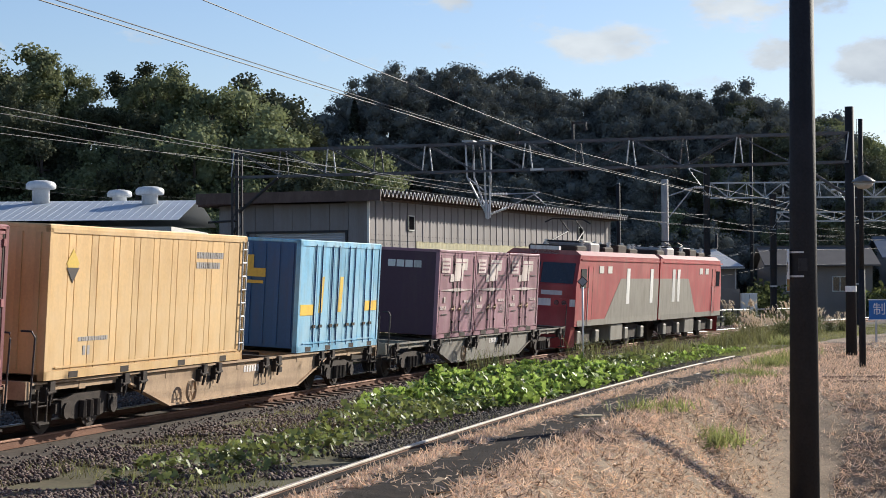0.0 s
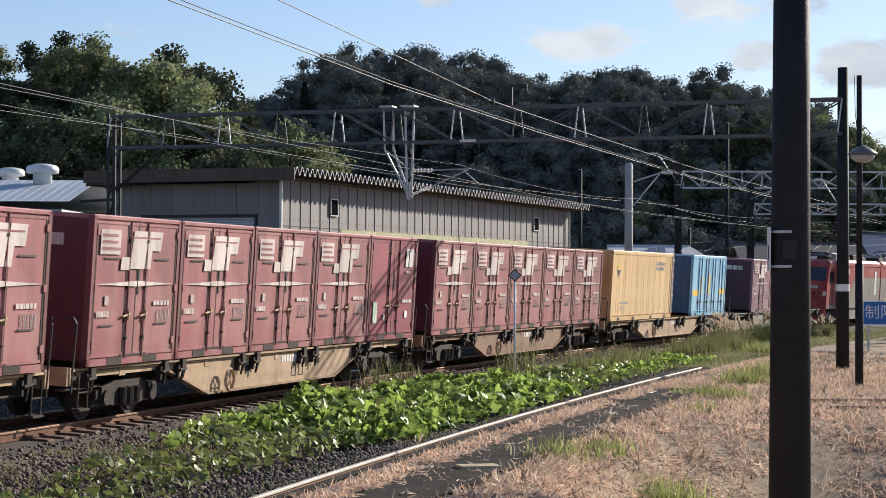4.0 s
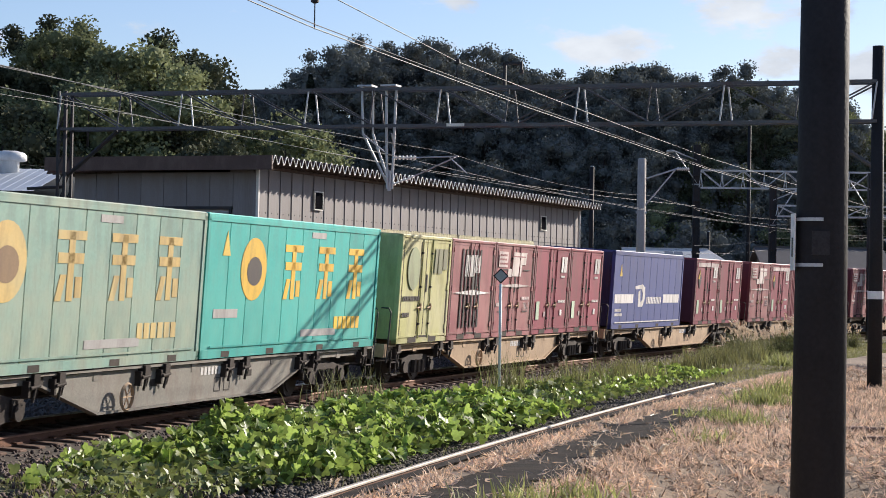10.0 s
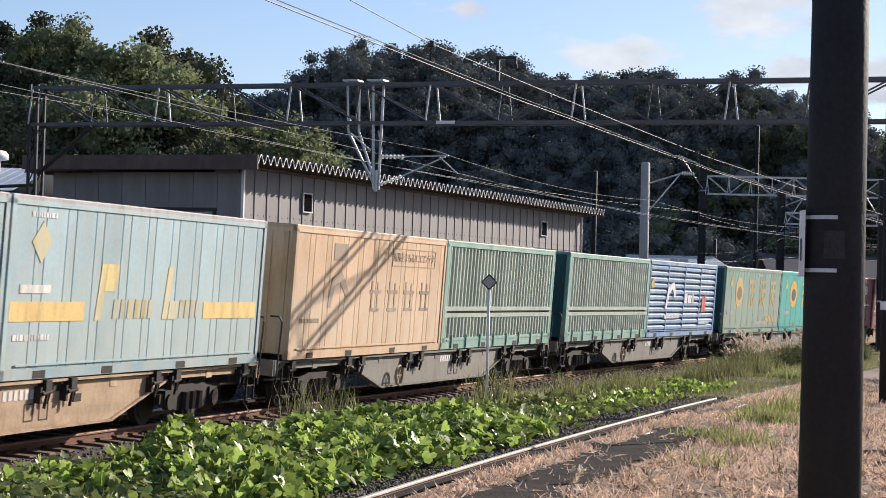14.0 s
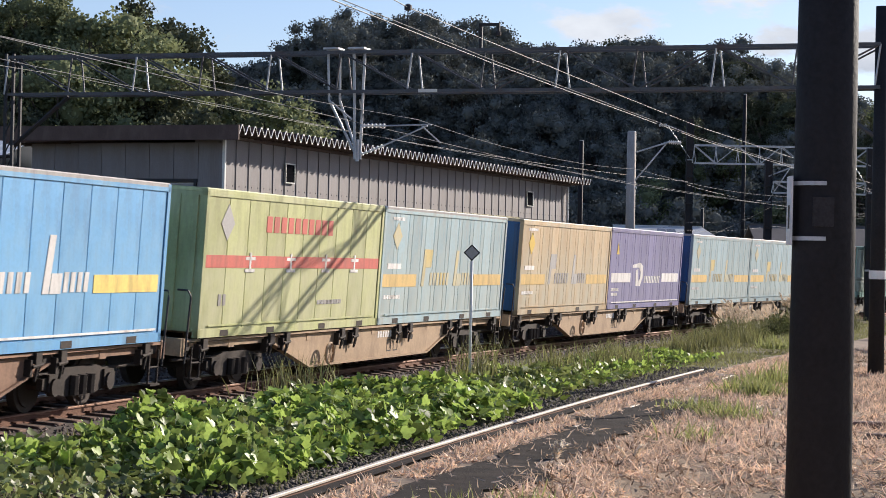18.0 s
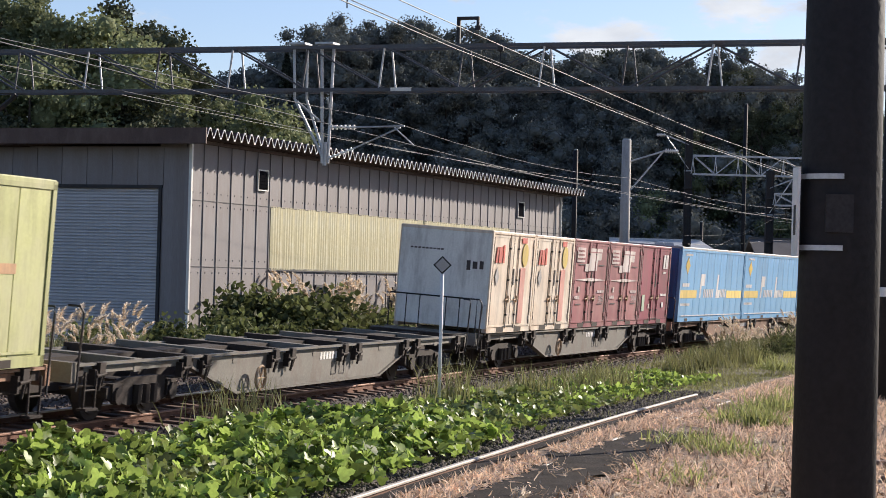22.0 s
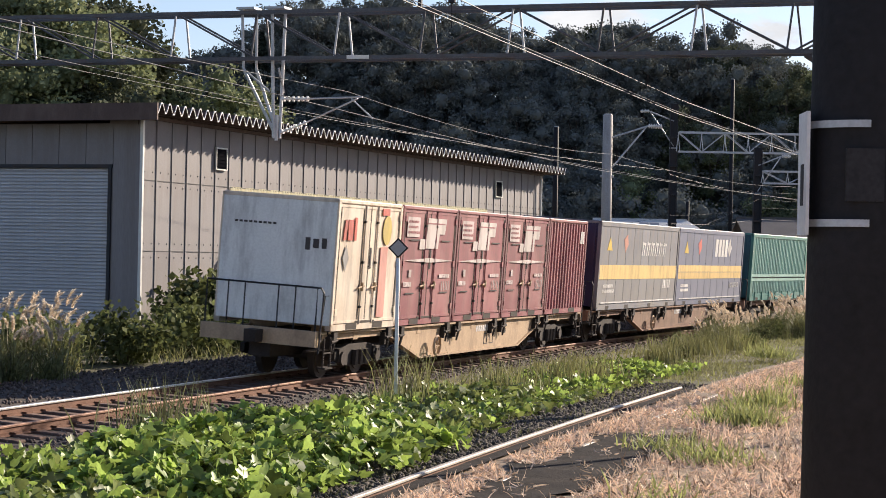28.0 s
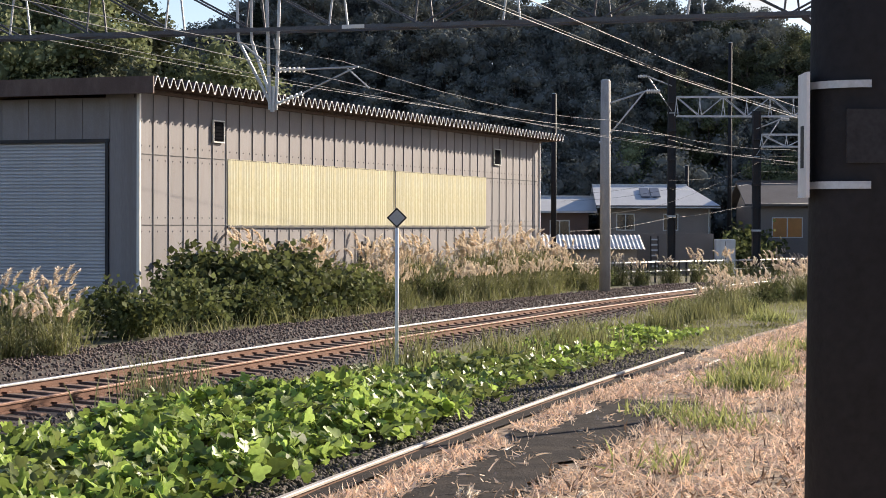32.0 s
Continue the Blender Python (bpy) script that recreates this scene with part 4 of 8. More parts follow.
P_SAGE = paint("dusty_sage_green_paint", (0.19, 0.31, 0.26), (0.34, 0.36, 0.27))
P_ORANGE = paint("faded_orange_paint", (0.57, 0.37, 0.22), (0.60, 0.49, 0.37), dirt=(0.30, 0.20, 0.13))
P_PALEBLUE = paint("dusty_pale_blue_paint", (0.30, 0.41, 0.45), (0.42, 0.45, 0.41), dirt=(0.36, 0.27, 0.17), amount=0.55)
P_FLBLUE = paint("bright_blue_paint", (0.12, 0.33, 0.58), (0.22, 0.42, 0.60), amount=0.35)
P_TAN = paint("dusty_tan_paint", (0.50, 0.37, 0.22), (0.44, 0.43, 0.35), dirt=(0.36, 0.22, 0.12), amount=0.75)
P_VIOLET = paint("violet_blue_paint", (0.175, 0.16, 0.315), (0.26, 0.24, 0.35))
P_LIME2 = paint("lime_green_paint", (0.42, 0.43, 0.19), (0.49, 0.47, 0.30))
P_SLATE = paint("slate_blue_grey_paint", (0.19, 0.19, 0.215), (0.27, 0.25, 0.225), dirt=(0.33, 0.24, 0.16))
P_SLATEBLUE = paint("dark_blue_grey_paint", (0.135, 0.145, 0.21), (0.20, 0.20, 0.25), dirt=(0.2, 0.16, 0.12), amount=0.35)
P_GRILLE = paint("pale_green_grey_paint", (0.20, 0.36, 0.30), (0.34, 0.42, 0.36))
P_GREEN = paint("bottle_green_paint", (0.05, 0.20, 0.17), (0.12, 0.26, 0.22))
P_PINK = paint("dusty_pink_tan_paint", (0.60, 0.42, 0.33), (0.66, 0.52, 0.42))
P_STEELBLUE = paint("steel_blue_paint", (0.16, 0.27, 0.45), (0.34, 0.43, 0.55))
# Near-black green that holds the shade seen between grille slats.
P_DEEPGREEN = paint("slat_gap_shade_paint", (0.045, 0.075, 0.065), None)
# End wall hues, darkened further for the shade on the rear ends.
P_ENDBLUE = paint("shaded_blue_end_paint", (0.02, 0.085, 0.22), None, amount=0.3)
P_ENDTEAL = paint("shaded_teal_end_paint", (0.015, 0.085, 0.11), None, amount=0.3)
P_ENDNAVY = paint("shaded_navy_end_paint", (0.02, 0.024, 0.07), None, amount=0.3)
P_ENDRED = paint("shaded_wine_end_paint", (0.10, 0.022, 0.034), None, amount=0.3)
P_ENDPURPLE = paint("shaded_purple_end_paint", (0.06, 0.022, 0.042), None, amount=0.3)
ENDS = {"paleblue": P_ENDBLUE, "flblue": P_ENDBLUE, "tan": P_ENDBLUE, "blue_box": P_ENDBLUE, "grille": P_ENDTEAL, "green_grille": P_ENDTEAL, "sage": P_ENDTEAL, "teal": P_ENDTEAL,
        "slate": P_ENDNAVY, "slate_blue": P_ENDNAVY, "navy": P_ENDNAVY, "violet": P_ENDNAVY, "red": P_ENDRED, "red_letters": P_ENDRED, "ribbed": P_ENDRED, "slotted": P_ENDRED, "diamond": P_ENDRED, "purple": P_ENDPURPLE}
P_BAND = paint("yellow_band_paint", (0.80, 0.50, 0.06), None)
P_BANDPALE = paint("pale_yellow_band_paint", (0.80, 0.58, 0.16), None)
P_OCHRE = paint("ochre_band_paint", (0.68, 0.46, 0.17), None)
P_REDBAND = paint("faded_red_paint", (0.55, 0.12, 0.09), None)
P_MARK = paint("white_marking_paint", (0.74, 0.70, 0.67), None, amount=0.6)
P_MARKWORN = paint("worn_cream_marking_paint", (0.64, 0.56, 0.52), (0.52, 0.40, 0.38), amount=0.6)
P_MARKPINK = paint("pinkish_white_marking_paint", (0.60, 0.49, 0.47), None, amount=0.6)
P_MARKDARK = paint("dark_marking_paint", (0.05, 0.04, 0.04), None, amount=0.3)
P_MARKGOLD = paint("gold_marking_paint", (0.62, 0.42, 0.07), None)
P_MARKBROWN = paint("faded_brown_print_paint", (0.33, 0.25, 0.18), None, amount=0.4)
P_MARKGREY = paint("grey_marking_paint", (0.36, 0.34, 0.33), None)
P_BROWNSOLE = surface("brown_wagon_steel", (0.28, 0.165, 0.11), 0.8, 0.1, var=0.2, scale=1.2, grain=25, dirt=(0.10, 0.065, 0.05), dirt_amount=0.7, dirt_scale=(1.4, 1.4, 0.6), each=0.2)
P_BEIGE = surface("beige_dusty_wagon_steel", (0.44, 0.31, 0.20), 0.8, 0.1, var=0.2, scale=1.2, grain=25, dirt=(0.16, 0.10, 0.07), dirt_amount=0.6, dirt_scale=(1.4, 1.4, 0.6), each=0.15)
P_GREY = surface("grey_wagon_steel", (0.195, 0.18, 0.155), 0.75, 0.1, var=0.2, scale=1.2, grain=25, dirt=(0.15, 0.10, 0.08), dirt_amount=0.7, dirt_scale=(1.4, 1.4, 0.6), each=0.15)
P_UNDER = surface("sooty_running_gear", (0.046, 0.036, 0.031), 0.85, 0.2, var=0.35, scale=3, grain=30, dirt=(0.09, 0.06, 0.045), dirt_amount=0.4)
# Wheel steel darkened in colour for the deep shade under the train.
P_WHEEL = surface("worn_shaded_wheel_steel", (0.06, 0.045, 0.038), 0.7, 0.2, var=0.25, scale=4, grain=30)
NEAR = -1.22


def marks(parent, name, shapes, material, y=NEAR - 0.012, label=""):
    """Flat painted shapes on the near side: outlines in x and z."""
    bag = Bag()
    for o in shapes:
        bag.plate(o, y, y + 0.008)
    ob = part(name, bag, material, parent, label)
    if len(shapes) > 1:
        ob["kind"] = "stuff"
    return ob


def rect(x, z, w, h):
    return [(x, z), (x + w, z), (x + w, z + h), (x, z + h)]


def slant(x, z, w, h, k):
    return [(x, z), (x + w, z), (x + w + k, z + h), (x + k, z + h)]


def lines(x, z, w, h, n, rng, fill=0.62):
    """Rows of small bars in place of small print."""
    out = []
    for i in range(n):
        zz, xx = z + h * (n - 1 - i) / n, x
        while xx < x + w * rng.uniform(0.75, 1.0):
            k = rng.uniform(0.03, 0.12)
            out.append(rect(xx, zz, k, h / n * fill))
            xx += k + 0.025
    return out


def corner_fittings(t, L, H, material, y=1.22):
    for x in (-L / 2, L / 2 - 0.11):
        for yy in (-y, y - 0.11):
            part("corner_post", Bag().box(x, x + 0.11, yy, yy + 0.11, 0.0, H), material, t)


def small_container(kind):
    """A twelve-foot box with double side doors."""
    rng = random.Random(sum(map(ord, kind)))
    col = {"red": P_RED, "red_letters": P_REDNEW, "ribbed": P_RED, "purple": P_PURPLE, "lime": P_LIME, "cream": P_CREAM, "slotted": P_RED, "diamond": P_REDNEW}[kind]
    word = {"red": "faded red-brown freight container with white blocks and a white flash", "red_letters": "deep red freight container with a small white emblem",
            "ribbed": "red-brown freight container with upright ribs", "purple": "faded purple freight container with white blocks", "lime": "yellow-green freight container with a round grey emblem",
            "cream": "cream freight container with a wide red stripe", "slotted": "red-brown freight container with dark upright bars", "diamond": "deep red freight container with a yellow and black diamond"}[kind]
    L, H = 3.70, 2.52
    t = thing("freight_container", word, "container", "twelve-foot containers")
    part("body", Bag().box(-L / 2 + 0.03, L / 2 - 0.03, -1.17, 1.19, 0.09, H - 0.04), col, t)
    part("roof", Bag().bevel_box(-L / 2, L / 2, -1.22, 1.22, H - 0.05, H + 0.02, 0.02), col, t)
    part("sill", Bag().box(-L / 2, L / 2, -1.22, -1.10, 0.0, 0.12).box(-L / 2, L / 2, 1.10, 1.22, 0.0, 0.12), col, t)
    # The end's shade comes from this darker colour.
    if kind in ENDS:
        part("end_panel", Bag().box(-L / 2 + 0.004, -L / 2 + 0.03, -1.11, 1.11, 0.1, H - 0.06), ENDS[kind], t, "end wall with its shade in the colour")
    # Red boxes get posts with the gap shade in their colour.
    edge = P_REDDARK if kind in ("red", "red_letters", "ribbed", "slotted", "diamond") else col
    corner_fittings(t, L, H, edge)
    if kind == "ribbed":
        for i in range(13):
            x = -L / 2 + 0.16 + i * 0.268
            part("rib", Bag().rings([[(x, -1.17, 0.13), (x + 0.03, -1.215, 0.13), (x + 0.12, -1.215, 0.13), (x + 0.15, -1.17, 0.13)], [(x, -1.17, H - 0.08), (x + 0.03, -1.215, H - 0.08), (x + 0.12, -1.215, H - 0.08), (x + 0.15, -1.17, H - 0.08)]]), col, t)
        marks(t, "emblem", [slant(1.15, 1.9, 0.22, 0.34, 0.05), rect(1.42, 1.9, 0.1, 0.34)], P_MARK, NEAR - 0.008)
    else:
        for a, b in ((-L / 2 + 0.13, -0.012), (0.012, L / 2 - 0.13)):
            d = part("door", Bag().box(a, b, -1.205, -1.168, 0.14, H - 0.08), col, t)
            for z in (0.14, H - 0.13):
                part("door_edge", Bag().box(a, b, -1.216, -1.205, z, z + 0.05), col, d)
            s = 1 if a < -0.5 else -1
            x = -s * 0.36
            part("lock_rod", Bag().rod((x, -1.226, 0.10), (x, -1.226, H - 0.06), 0.017, 6), col, d, "locking rod")
            # Dark strip beside each rod paints the shadow it throws.
            part("gasket", Bag().box(x - s * 0.075 - 0.026, x - s * 0.075 + 0.026, -1.211, -1.204, 0.2, H - 0.14), P_UNDER, d, "dark strip painted as the rod's shadow")
            for z in (0.42, 1.3, 2.1):
                part("rod_guide", Bag().box(x - 0.035, x + 0.035, -1.245, -1.205, z, z + 0.05), P_UNDER, d)
            part("handle", Bag().rod((x - 0.22, -1.25, 0.82), (x + 0.10, -1.25, 0.86), 0.02, 6).rod((x, -1.25, 0.76), (x, -1.25, 0.93), 0.03, 6), P_BEIGE, d, "dusty door handle")
            hx = a + 0.03 if s > 0 else b - 0.03
            # Hinge post coloured dark for the shade along the hinge column.
            part("hinge_post", Bag().box(hx - 0.022, hx + 0.022, -1.214, -1.204, 0.16, H - 0.1), P_UNDER, d, "hinge edge with its shade in the colour")
            for z in (0.30, 1.25, 2.2):
                part("hinge", Bag().box(hx - 0.03, hx + 0.07, -1.235, -1.205, z, z + 0.12), col, d)
        part("door_seam", Bag().box(-0.02, 0.02, -1.209, -1.2, 0.16, H - 0.1), P_UNDER, t, "dark gap between the doors")
        part("slot", Bag().box(0.05, 0.13, -1.22, -1.206, 1.2, 1.62), P_MARKDARK, t, "dark upright slot")
        part("foot_plate", Bag().box(-0.55, 0.55, -1.224, -1.212, 0.13, 0.17), P_UNDER, t)
    for x in (-1.05, 0.45):
        part("fork_pocket", Bag().box(x, x + 0.58, -1.228, -1.222, 0.012, 0.13), P_UNDER, t, "dark fork pocket")
    if kind in ("red", "purple"):
        marks(t, "print_panel", [rect(-1.58, 1.88, 0.80, 0.42)], P_MARKPINK, label="pale lettered panel")
        marks(t, "print_block", lines(-1.52, 1.95, 0.72, 0.34, 3, rng, 0.45), col, NEAR - 0.017)
        marks(t, "emblem", [slant(-0.74, 1.62, 0.40, 0.22, 0.04), slant(-0.36, 1.64, 0.62, 0.66, 0.13), slant(0.31, 1.64, 0.20, 0.66, 0.13), slant(0.56, 1.96, 0.38, 0.34, 0.07)], P_MARKWORN, label="slanted pale block emblem")
        marks(t, "print_block", [rect(-0.30, 2.17, 1.2, 0.03)], col, NEAR - 0.017)
        marks(t, "flash", [[(-1.66, 1.37), (-0.02, 1.335), (-0.02, 1.435)], [(1.66, 1.38), (0.02, 1.435), (0.02, 1.335)]], P_MARKWORN, label="pale pointed flash")
        marks(t, "vent_line", [rect(-1.35, 1.80, 0.6, 0.03), rect(0.75, 1.80, 0.62, 0.03), rect(-1.45, 0.66, 0.55, 0.03), rect(0.85, 0.66, 0.55, 0.03)], P_MARKDARK)
        marks(t, "print_block", lines(-1.6, 0.82, 0.6, 0.16, 1, rng) + lines(0.75, 1.0, 0.75, 0.13, 1, rng), P_MARKPINK)
        marks(t, "outline", [rect(0.95 + k * 0.12, 0.72, 0.03, 0.2) for k in range(5)], P_MARKGREY)
        marks(t, "paper_label", [rect(-1.3, 1.02, 0.16, 0.16)], P_MARKPINK)
    elif kind in ("red_letters", "diamond"):
        marks(t, "emblem", [slant(0.86, 1.80, 0.20, 0.46, 0.05), slant(1.14, 1.80, 0.28, 0.46, 0.05)], P_MARK, label="white block emblem")
        marks(t, "print_block", lines(0.9, 1.64, 0.45, 0.10, 1, rng) + lines(0.75, 0.90, 0.7, 0.12, 1, rng), P_MARK)
        marks(t, "paper_label", [rect(0.98, 0.52, 0.20, 0.17)], P_MARK)
        marks(t, "paper_label", [rect(-0.72, 0.5, 0.13, 0.14)], P_MARKPINK)
        if kind == "diamond":
            marks(t, "top_band", [rect(-1.6, 2.22, 3.2, 0.16)], P_MARKPINK, label="pale faded band under the roof")
        marks(t, "paper_label", [rect(-1.50, 0.42, 0.30, 0.52)], paint("pale_green_label", (0.50, 0.58, 0.44), None), label="pale green paper label")
        if kind == "diamond":
            marks(t, "hazard_half", [[(-1.25, 1.38), (-1.0, 1.73), (-1.5, 1.73)], [(-1.25, 2.09), (-1.25, 1.75), (-1.0, 1.75)]], P_MARKDARK)
            marks(t, "hazard_half", [[(-1.5, 1.75), (-1.26, 1.75), (-1.26, 2.09)]], P_BAND)
    elif kind == "lime":
        ring = lambda r, k: [(-0.95 + r * math.cos(6.2832 * i / 20), 1.75 + k * r * math.sin(6.2832 * i / 20)) for i in range(20)]
        marks(t, "emblem", [ring(0.44, 1.15)], paint("grey_emblem", (0.30, 0.33, 0.20), None), label="round grey emblem")
        marks(t, "emblem", [slant(0.55, 1.65, 0.2, 0.6, 0.05), rect(0.85, 1.65, 0.3, 0.6), rect(1.22, 1.75, 0.3, 0.5)], paint("grey_block", (0.22, 0.22, 0.14), None))
        marks(t, "print_block", lines(-1.6, 1.0, 1.3, 0.16, 1, rng) + lines(-1.6, 0.62, 0.6, 0.16, 1, rng), P_MARKDARK)
    elif kind == "cream":
        marks(t, "stripe", [rect(0.62, 0.22, 0.42, 1.42)], paint("faded_rose_paint", (0.60, 0.24, 0.20), (0.62, 0.36, 0.30)), label="wide faded rose stripe")
        marks(t, "emblem", [[(0.95 + 0.26 * math.cos(6.2832 * i / 18), 1.98 + 0.30 * math.sin(6.2832 * i / 18)) for i in range(18)]], paint("washed_yellow", (0.68, 0.50, 0.12), (0.66, 0.55, 0.36)), label="faded yellow round emblem")
        marks(t, "stripe", [rect(0.62, 2.28, 0.42, 0.14)], P_REDBAND)
        marks(t, "emblem", [slant(-1.55, 1.75, 0.14, 0.4, 0.08), rect(-1.3, 1.75, 0.26, 0.4), rect(-0.95, 1.75, 0.12, 0.45)], P_REDBAND)
        marks(t, "diamond", [[(-1.35, 1.15), (-1.18, 1.40), (-1.35, 1.65), (-1.52, 1.40)]], P_MARKGREY, label="grey diamond placard")
        e = Bag().box(-L / 2 - 0.008, -L / 2, -1.18, 1.18, 0.1, H - 0.06)
        end = part("end_panel", e, P_OFFWHITE, t, "white end wall")
        w = Bag()
        for y0, y1, z0, z1 in ((-0.68, -0.58, 1.52, 1.76), (-0.86, -0.74, 1.56, 1.74), (-1.02, -0.92, 1.56, 1.76)):
            w.box(-L / 2 - 0.014, -L / 2 - 0.008, y0, y1, z0, z1)
        part("emblem", w, P_MARKDARK, end, "dark block emblem")
        w = Bag()
        for i in range(9):
            w.box(-L / 2 - 0.014, -L / 2 - 0.008, 0.05 + i * 0.10, 0.12 + i * 0.10, 1.96, 2.0)
        part("print_block", w, P_MARKDARK, end)
    elif kind == "slotted":
        for i in range(6):
            marks(t, "dark_bar", [rect(-1.0 + i * 0.30, 0.30, 0.11, 2.0)], P_MARKDARK)
        marks(t, "flash", [[(-1.6, 1.18), (0, 1.12), (1.6, 1.18), (0, 1.26)]], P_MARK)
        marks(t, "emblem", [slant(-0.75, 1.6, 0.2, 0.55, 0.05), rect(-0.45, 1.6, 0.5, 0.55), rect(0.12, 1.7, 0.4, 0.45)], P_MARK)
    if kind in ("purple", "red"):
        e = Bag()
        for i in range(4):
            e.box(-L / 2 - 0.006, -L / 2 + 0.03, 0.10 - i * 0.26, 0.32 - i * 0.26, 2.0, 2.2)
        part("print_block", e, P_MARK, t)
    return t


def end_ribs(t, L, H, col):
    for i in range(7):
        y = -1.02 + i * 0.34
        part("end_rib", Bag().box(-L / 2 - 0.028, -L / 2 + 0.01, y - 0.05, y + 0.05, 0.15, H - 0.12), col, t)


def long_container(kind, L=9.38):
    """A thirty-one-foot box; twelve panels on a side."""
    rng = random.Random(sum(map(ord, kind)) + 3)
    table = {"yellow": (P_YELLOW, "pale yellow long freight container"), "navy": (P_NAVY, "navy blue long container with a white band"), "teal": (P_TEAL, "teal green long container with a round yellow emblem"),
             "sage": (P_SAGE, "dusty sage green long container with faded yellow characters"), "orange": (P_ORANGE, "faded orange long container with grey print"), "paleblue": (P_PALEBLUE, "dusty pale blue long container with a yellow band"),
             "flblue": (P_FLBLUE, "bright blue long container with a yellow band"), "tan": (P_TAN, "dusty tan long container with an orange band"), "violet": (P_VIOLET, "violet blue long container with a white band"),
             "limeband": (P_LIME2, "lime green long container with a red band"), "lime_plain": (P_LIME2, "lime green long container with faded red print"), "slate": (P_SLATE, "slate grey long container with an ochre band"), "slate_blue": (P_SLATEBLUE, "dark blue-grey long container with an ochre band and large pale emblem"),
             "grille": (P_GRILLE, "pale green ventilated container with upright slats"), "green_grille": (P_GREEN, "green ventilated container with upright slats"), "pink_grille": (P_PINK, "dusty pink ventilated container with upright slats"),
             "blue_grille": (P_STEELBLUE, "steel blue container with level ribs"), "blue_box": (P_SKY, "sky blue twenty-foot container with side doors")}
    col, word = table[kind]
    if kind == "blue_box":
        L = 6.05
    H = 2.58
    t = thing("freight_container", word, "container", "long containers")
    # Grille bodies get the gap shade as their colour.
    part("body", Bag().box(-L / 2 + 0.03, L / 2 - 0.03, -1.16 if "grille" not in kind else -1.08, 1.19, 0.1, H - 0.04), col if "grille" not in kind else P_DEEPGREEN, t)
    part("roof", Bag().bevel_box(-L / 2, L / 2, -1.22, 1.22, H - 0.05, H + 0.02, 0.02), P_MARKGREY if kind in ("paleblue", "flblue") else col, t)
    part("top_rail", Bag().box(-L / 2, L / 2, -1.225, -1.14, H - 0.12, H - 0.05), col, t)
    part("bottom_rail", Bag().box(-L / 2, L / 2, -1.225, -1.14, 0.0, 0.15).box(-L / 2, L / 2, 1.1, 1.22, 0.0, 0.15), col, t)
    part("trim_line", Bag().box(-L / 2 + 0.4, L / 2 - 0.25, -1.235, -1.225, 0.19, 0.225), P_MARK if kind in ("navy", "violet", "slate", "slate_blue", "flblue") else col, t, "line along the foot")
    corner_fittings(t, L, H, col, 1.225)
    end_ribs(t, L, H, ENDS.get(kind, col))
    if kind in ("paleblue", "flblue", "tan", "blue_box"):
        fl = Bag()
        for y0, y1, z0, z1 in ((0.22, 0.68, 1.86, 2.2), (-0.1, 0.08, 1.7, 2.2), (-0.4, -0.1, 1.7, 1.9), (-0.35, 0.62, 1.55, 1.62)):
            fl.box(-L / 2 - 0.036, -L / 2 - 0.029, y0, y1, z0, z1)
        part("emblem", fl, P_MARKGOLD, t, "yellow block emblem on the end")["kind"] = "stuff"
    # End panel takes the shade-darkened end colour too.
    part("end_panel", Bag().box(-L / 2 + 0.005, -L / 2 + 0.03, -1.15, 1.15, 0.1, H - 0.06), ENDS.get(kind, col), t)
    for x in (-L * 0.17, L * 0.12, -L * 0.40, L * 0.36):
        part("fork_pocket", Bag().box(x, x + 0.36, -1.23, -1.226, 0.01, 0.12), P_UNDER, t, "dark fork pocket")
    if kind in ("grille", "green_grille", "pink_grille"):
        n, w = 34, (L - 0.5) / 34
        slat = {"grille": paint("pale_slat_paint", (0.43, 0.48, 0.41), None, amount=0.4), "green_grille": paint("pale_green_slat_paint", (0.27, 0.44, 0.385), None, amount=0.4), "pink_grille": paint("cream_slat_paint", (0.64, 0.50, 0.41), None, amount=0.4)}[kind]
        for z0, z1 in ((0.26, 0.78), (1.0, H - 0.14)):
            me = Bag().rings([[(0, -1.12, z), (w * 0.10, -1.20, z), (w * 0.18, -1.218, z), (w * 0.42, -1.218, z), (w * 0.50, -1.20, z), (w * 0.60, -1.12, z)] for z in (z0, z1)]).mesh("slat")
            me.materials.append(slat)
            for i in range(n):
                part("slat", me, None, t, m=Matrix.Translation((-L / 2 + 0.25 + i * w, 0, 0)))
        part("mid_rail", Bag().box(-L / 2 + 0.1, L / 2 - 0.1, -1.23, -1.16, 0.76, 0.86).box(-L / 2 + 0.1, L / 2 - 0.1, -1.23, -1.16, 0.92, 1.02), slat, t)
        part("frame", Bag().box(-L / 2 + 0.1, -L / 2 + 0.26, -1.222, -1.15, 0.15, H - 0.1).box(L / 2 - 0.26, L / 2 - 0.1, -1.222, -1.15, 0.15, H - 0.1).box(-L / 2 + 0.1, L / 2 - 0.1, -1.222, -1.15, 0.15, 0.27), col, t)
        for i in range(8):
            x = -L / 2 + 0.7 + i * 1.12
            part("latch", Bag().box(x, x + 0.07, -1.26, -1.22, 0.02, 0.34), col, t)
        return t
    if kind == "blue_grille":
        bays = [(-L / 2 + 0.12 + k * (L - 0.24) / 4, -L / 2 + 0.12 + (k + 1) * (L - 0.24) / 4) for k in range(4)]
        for a, b in bays:
            me = Bag().rings([[(a + 0.05, -1.16, 0.0), (a + 0.05, -1.215, 0.035), (a + 0.05, -1.215, 0.12), (a + 0.05, -1.16, 0.16)], [(b - 0.05, -1.16, 0.0), (b - 0.05, -1.215, 0.035), (b - 0.05, -1.215, 0.12), (b - 0.05, -1.16, 0.16)]]).mesh("slat")
            me.materials.append(P_STEELBLUE)
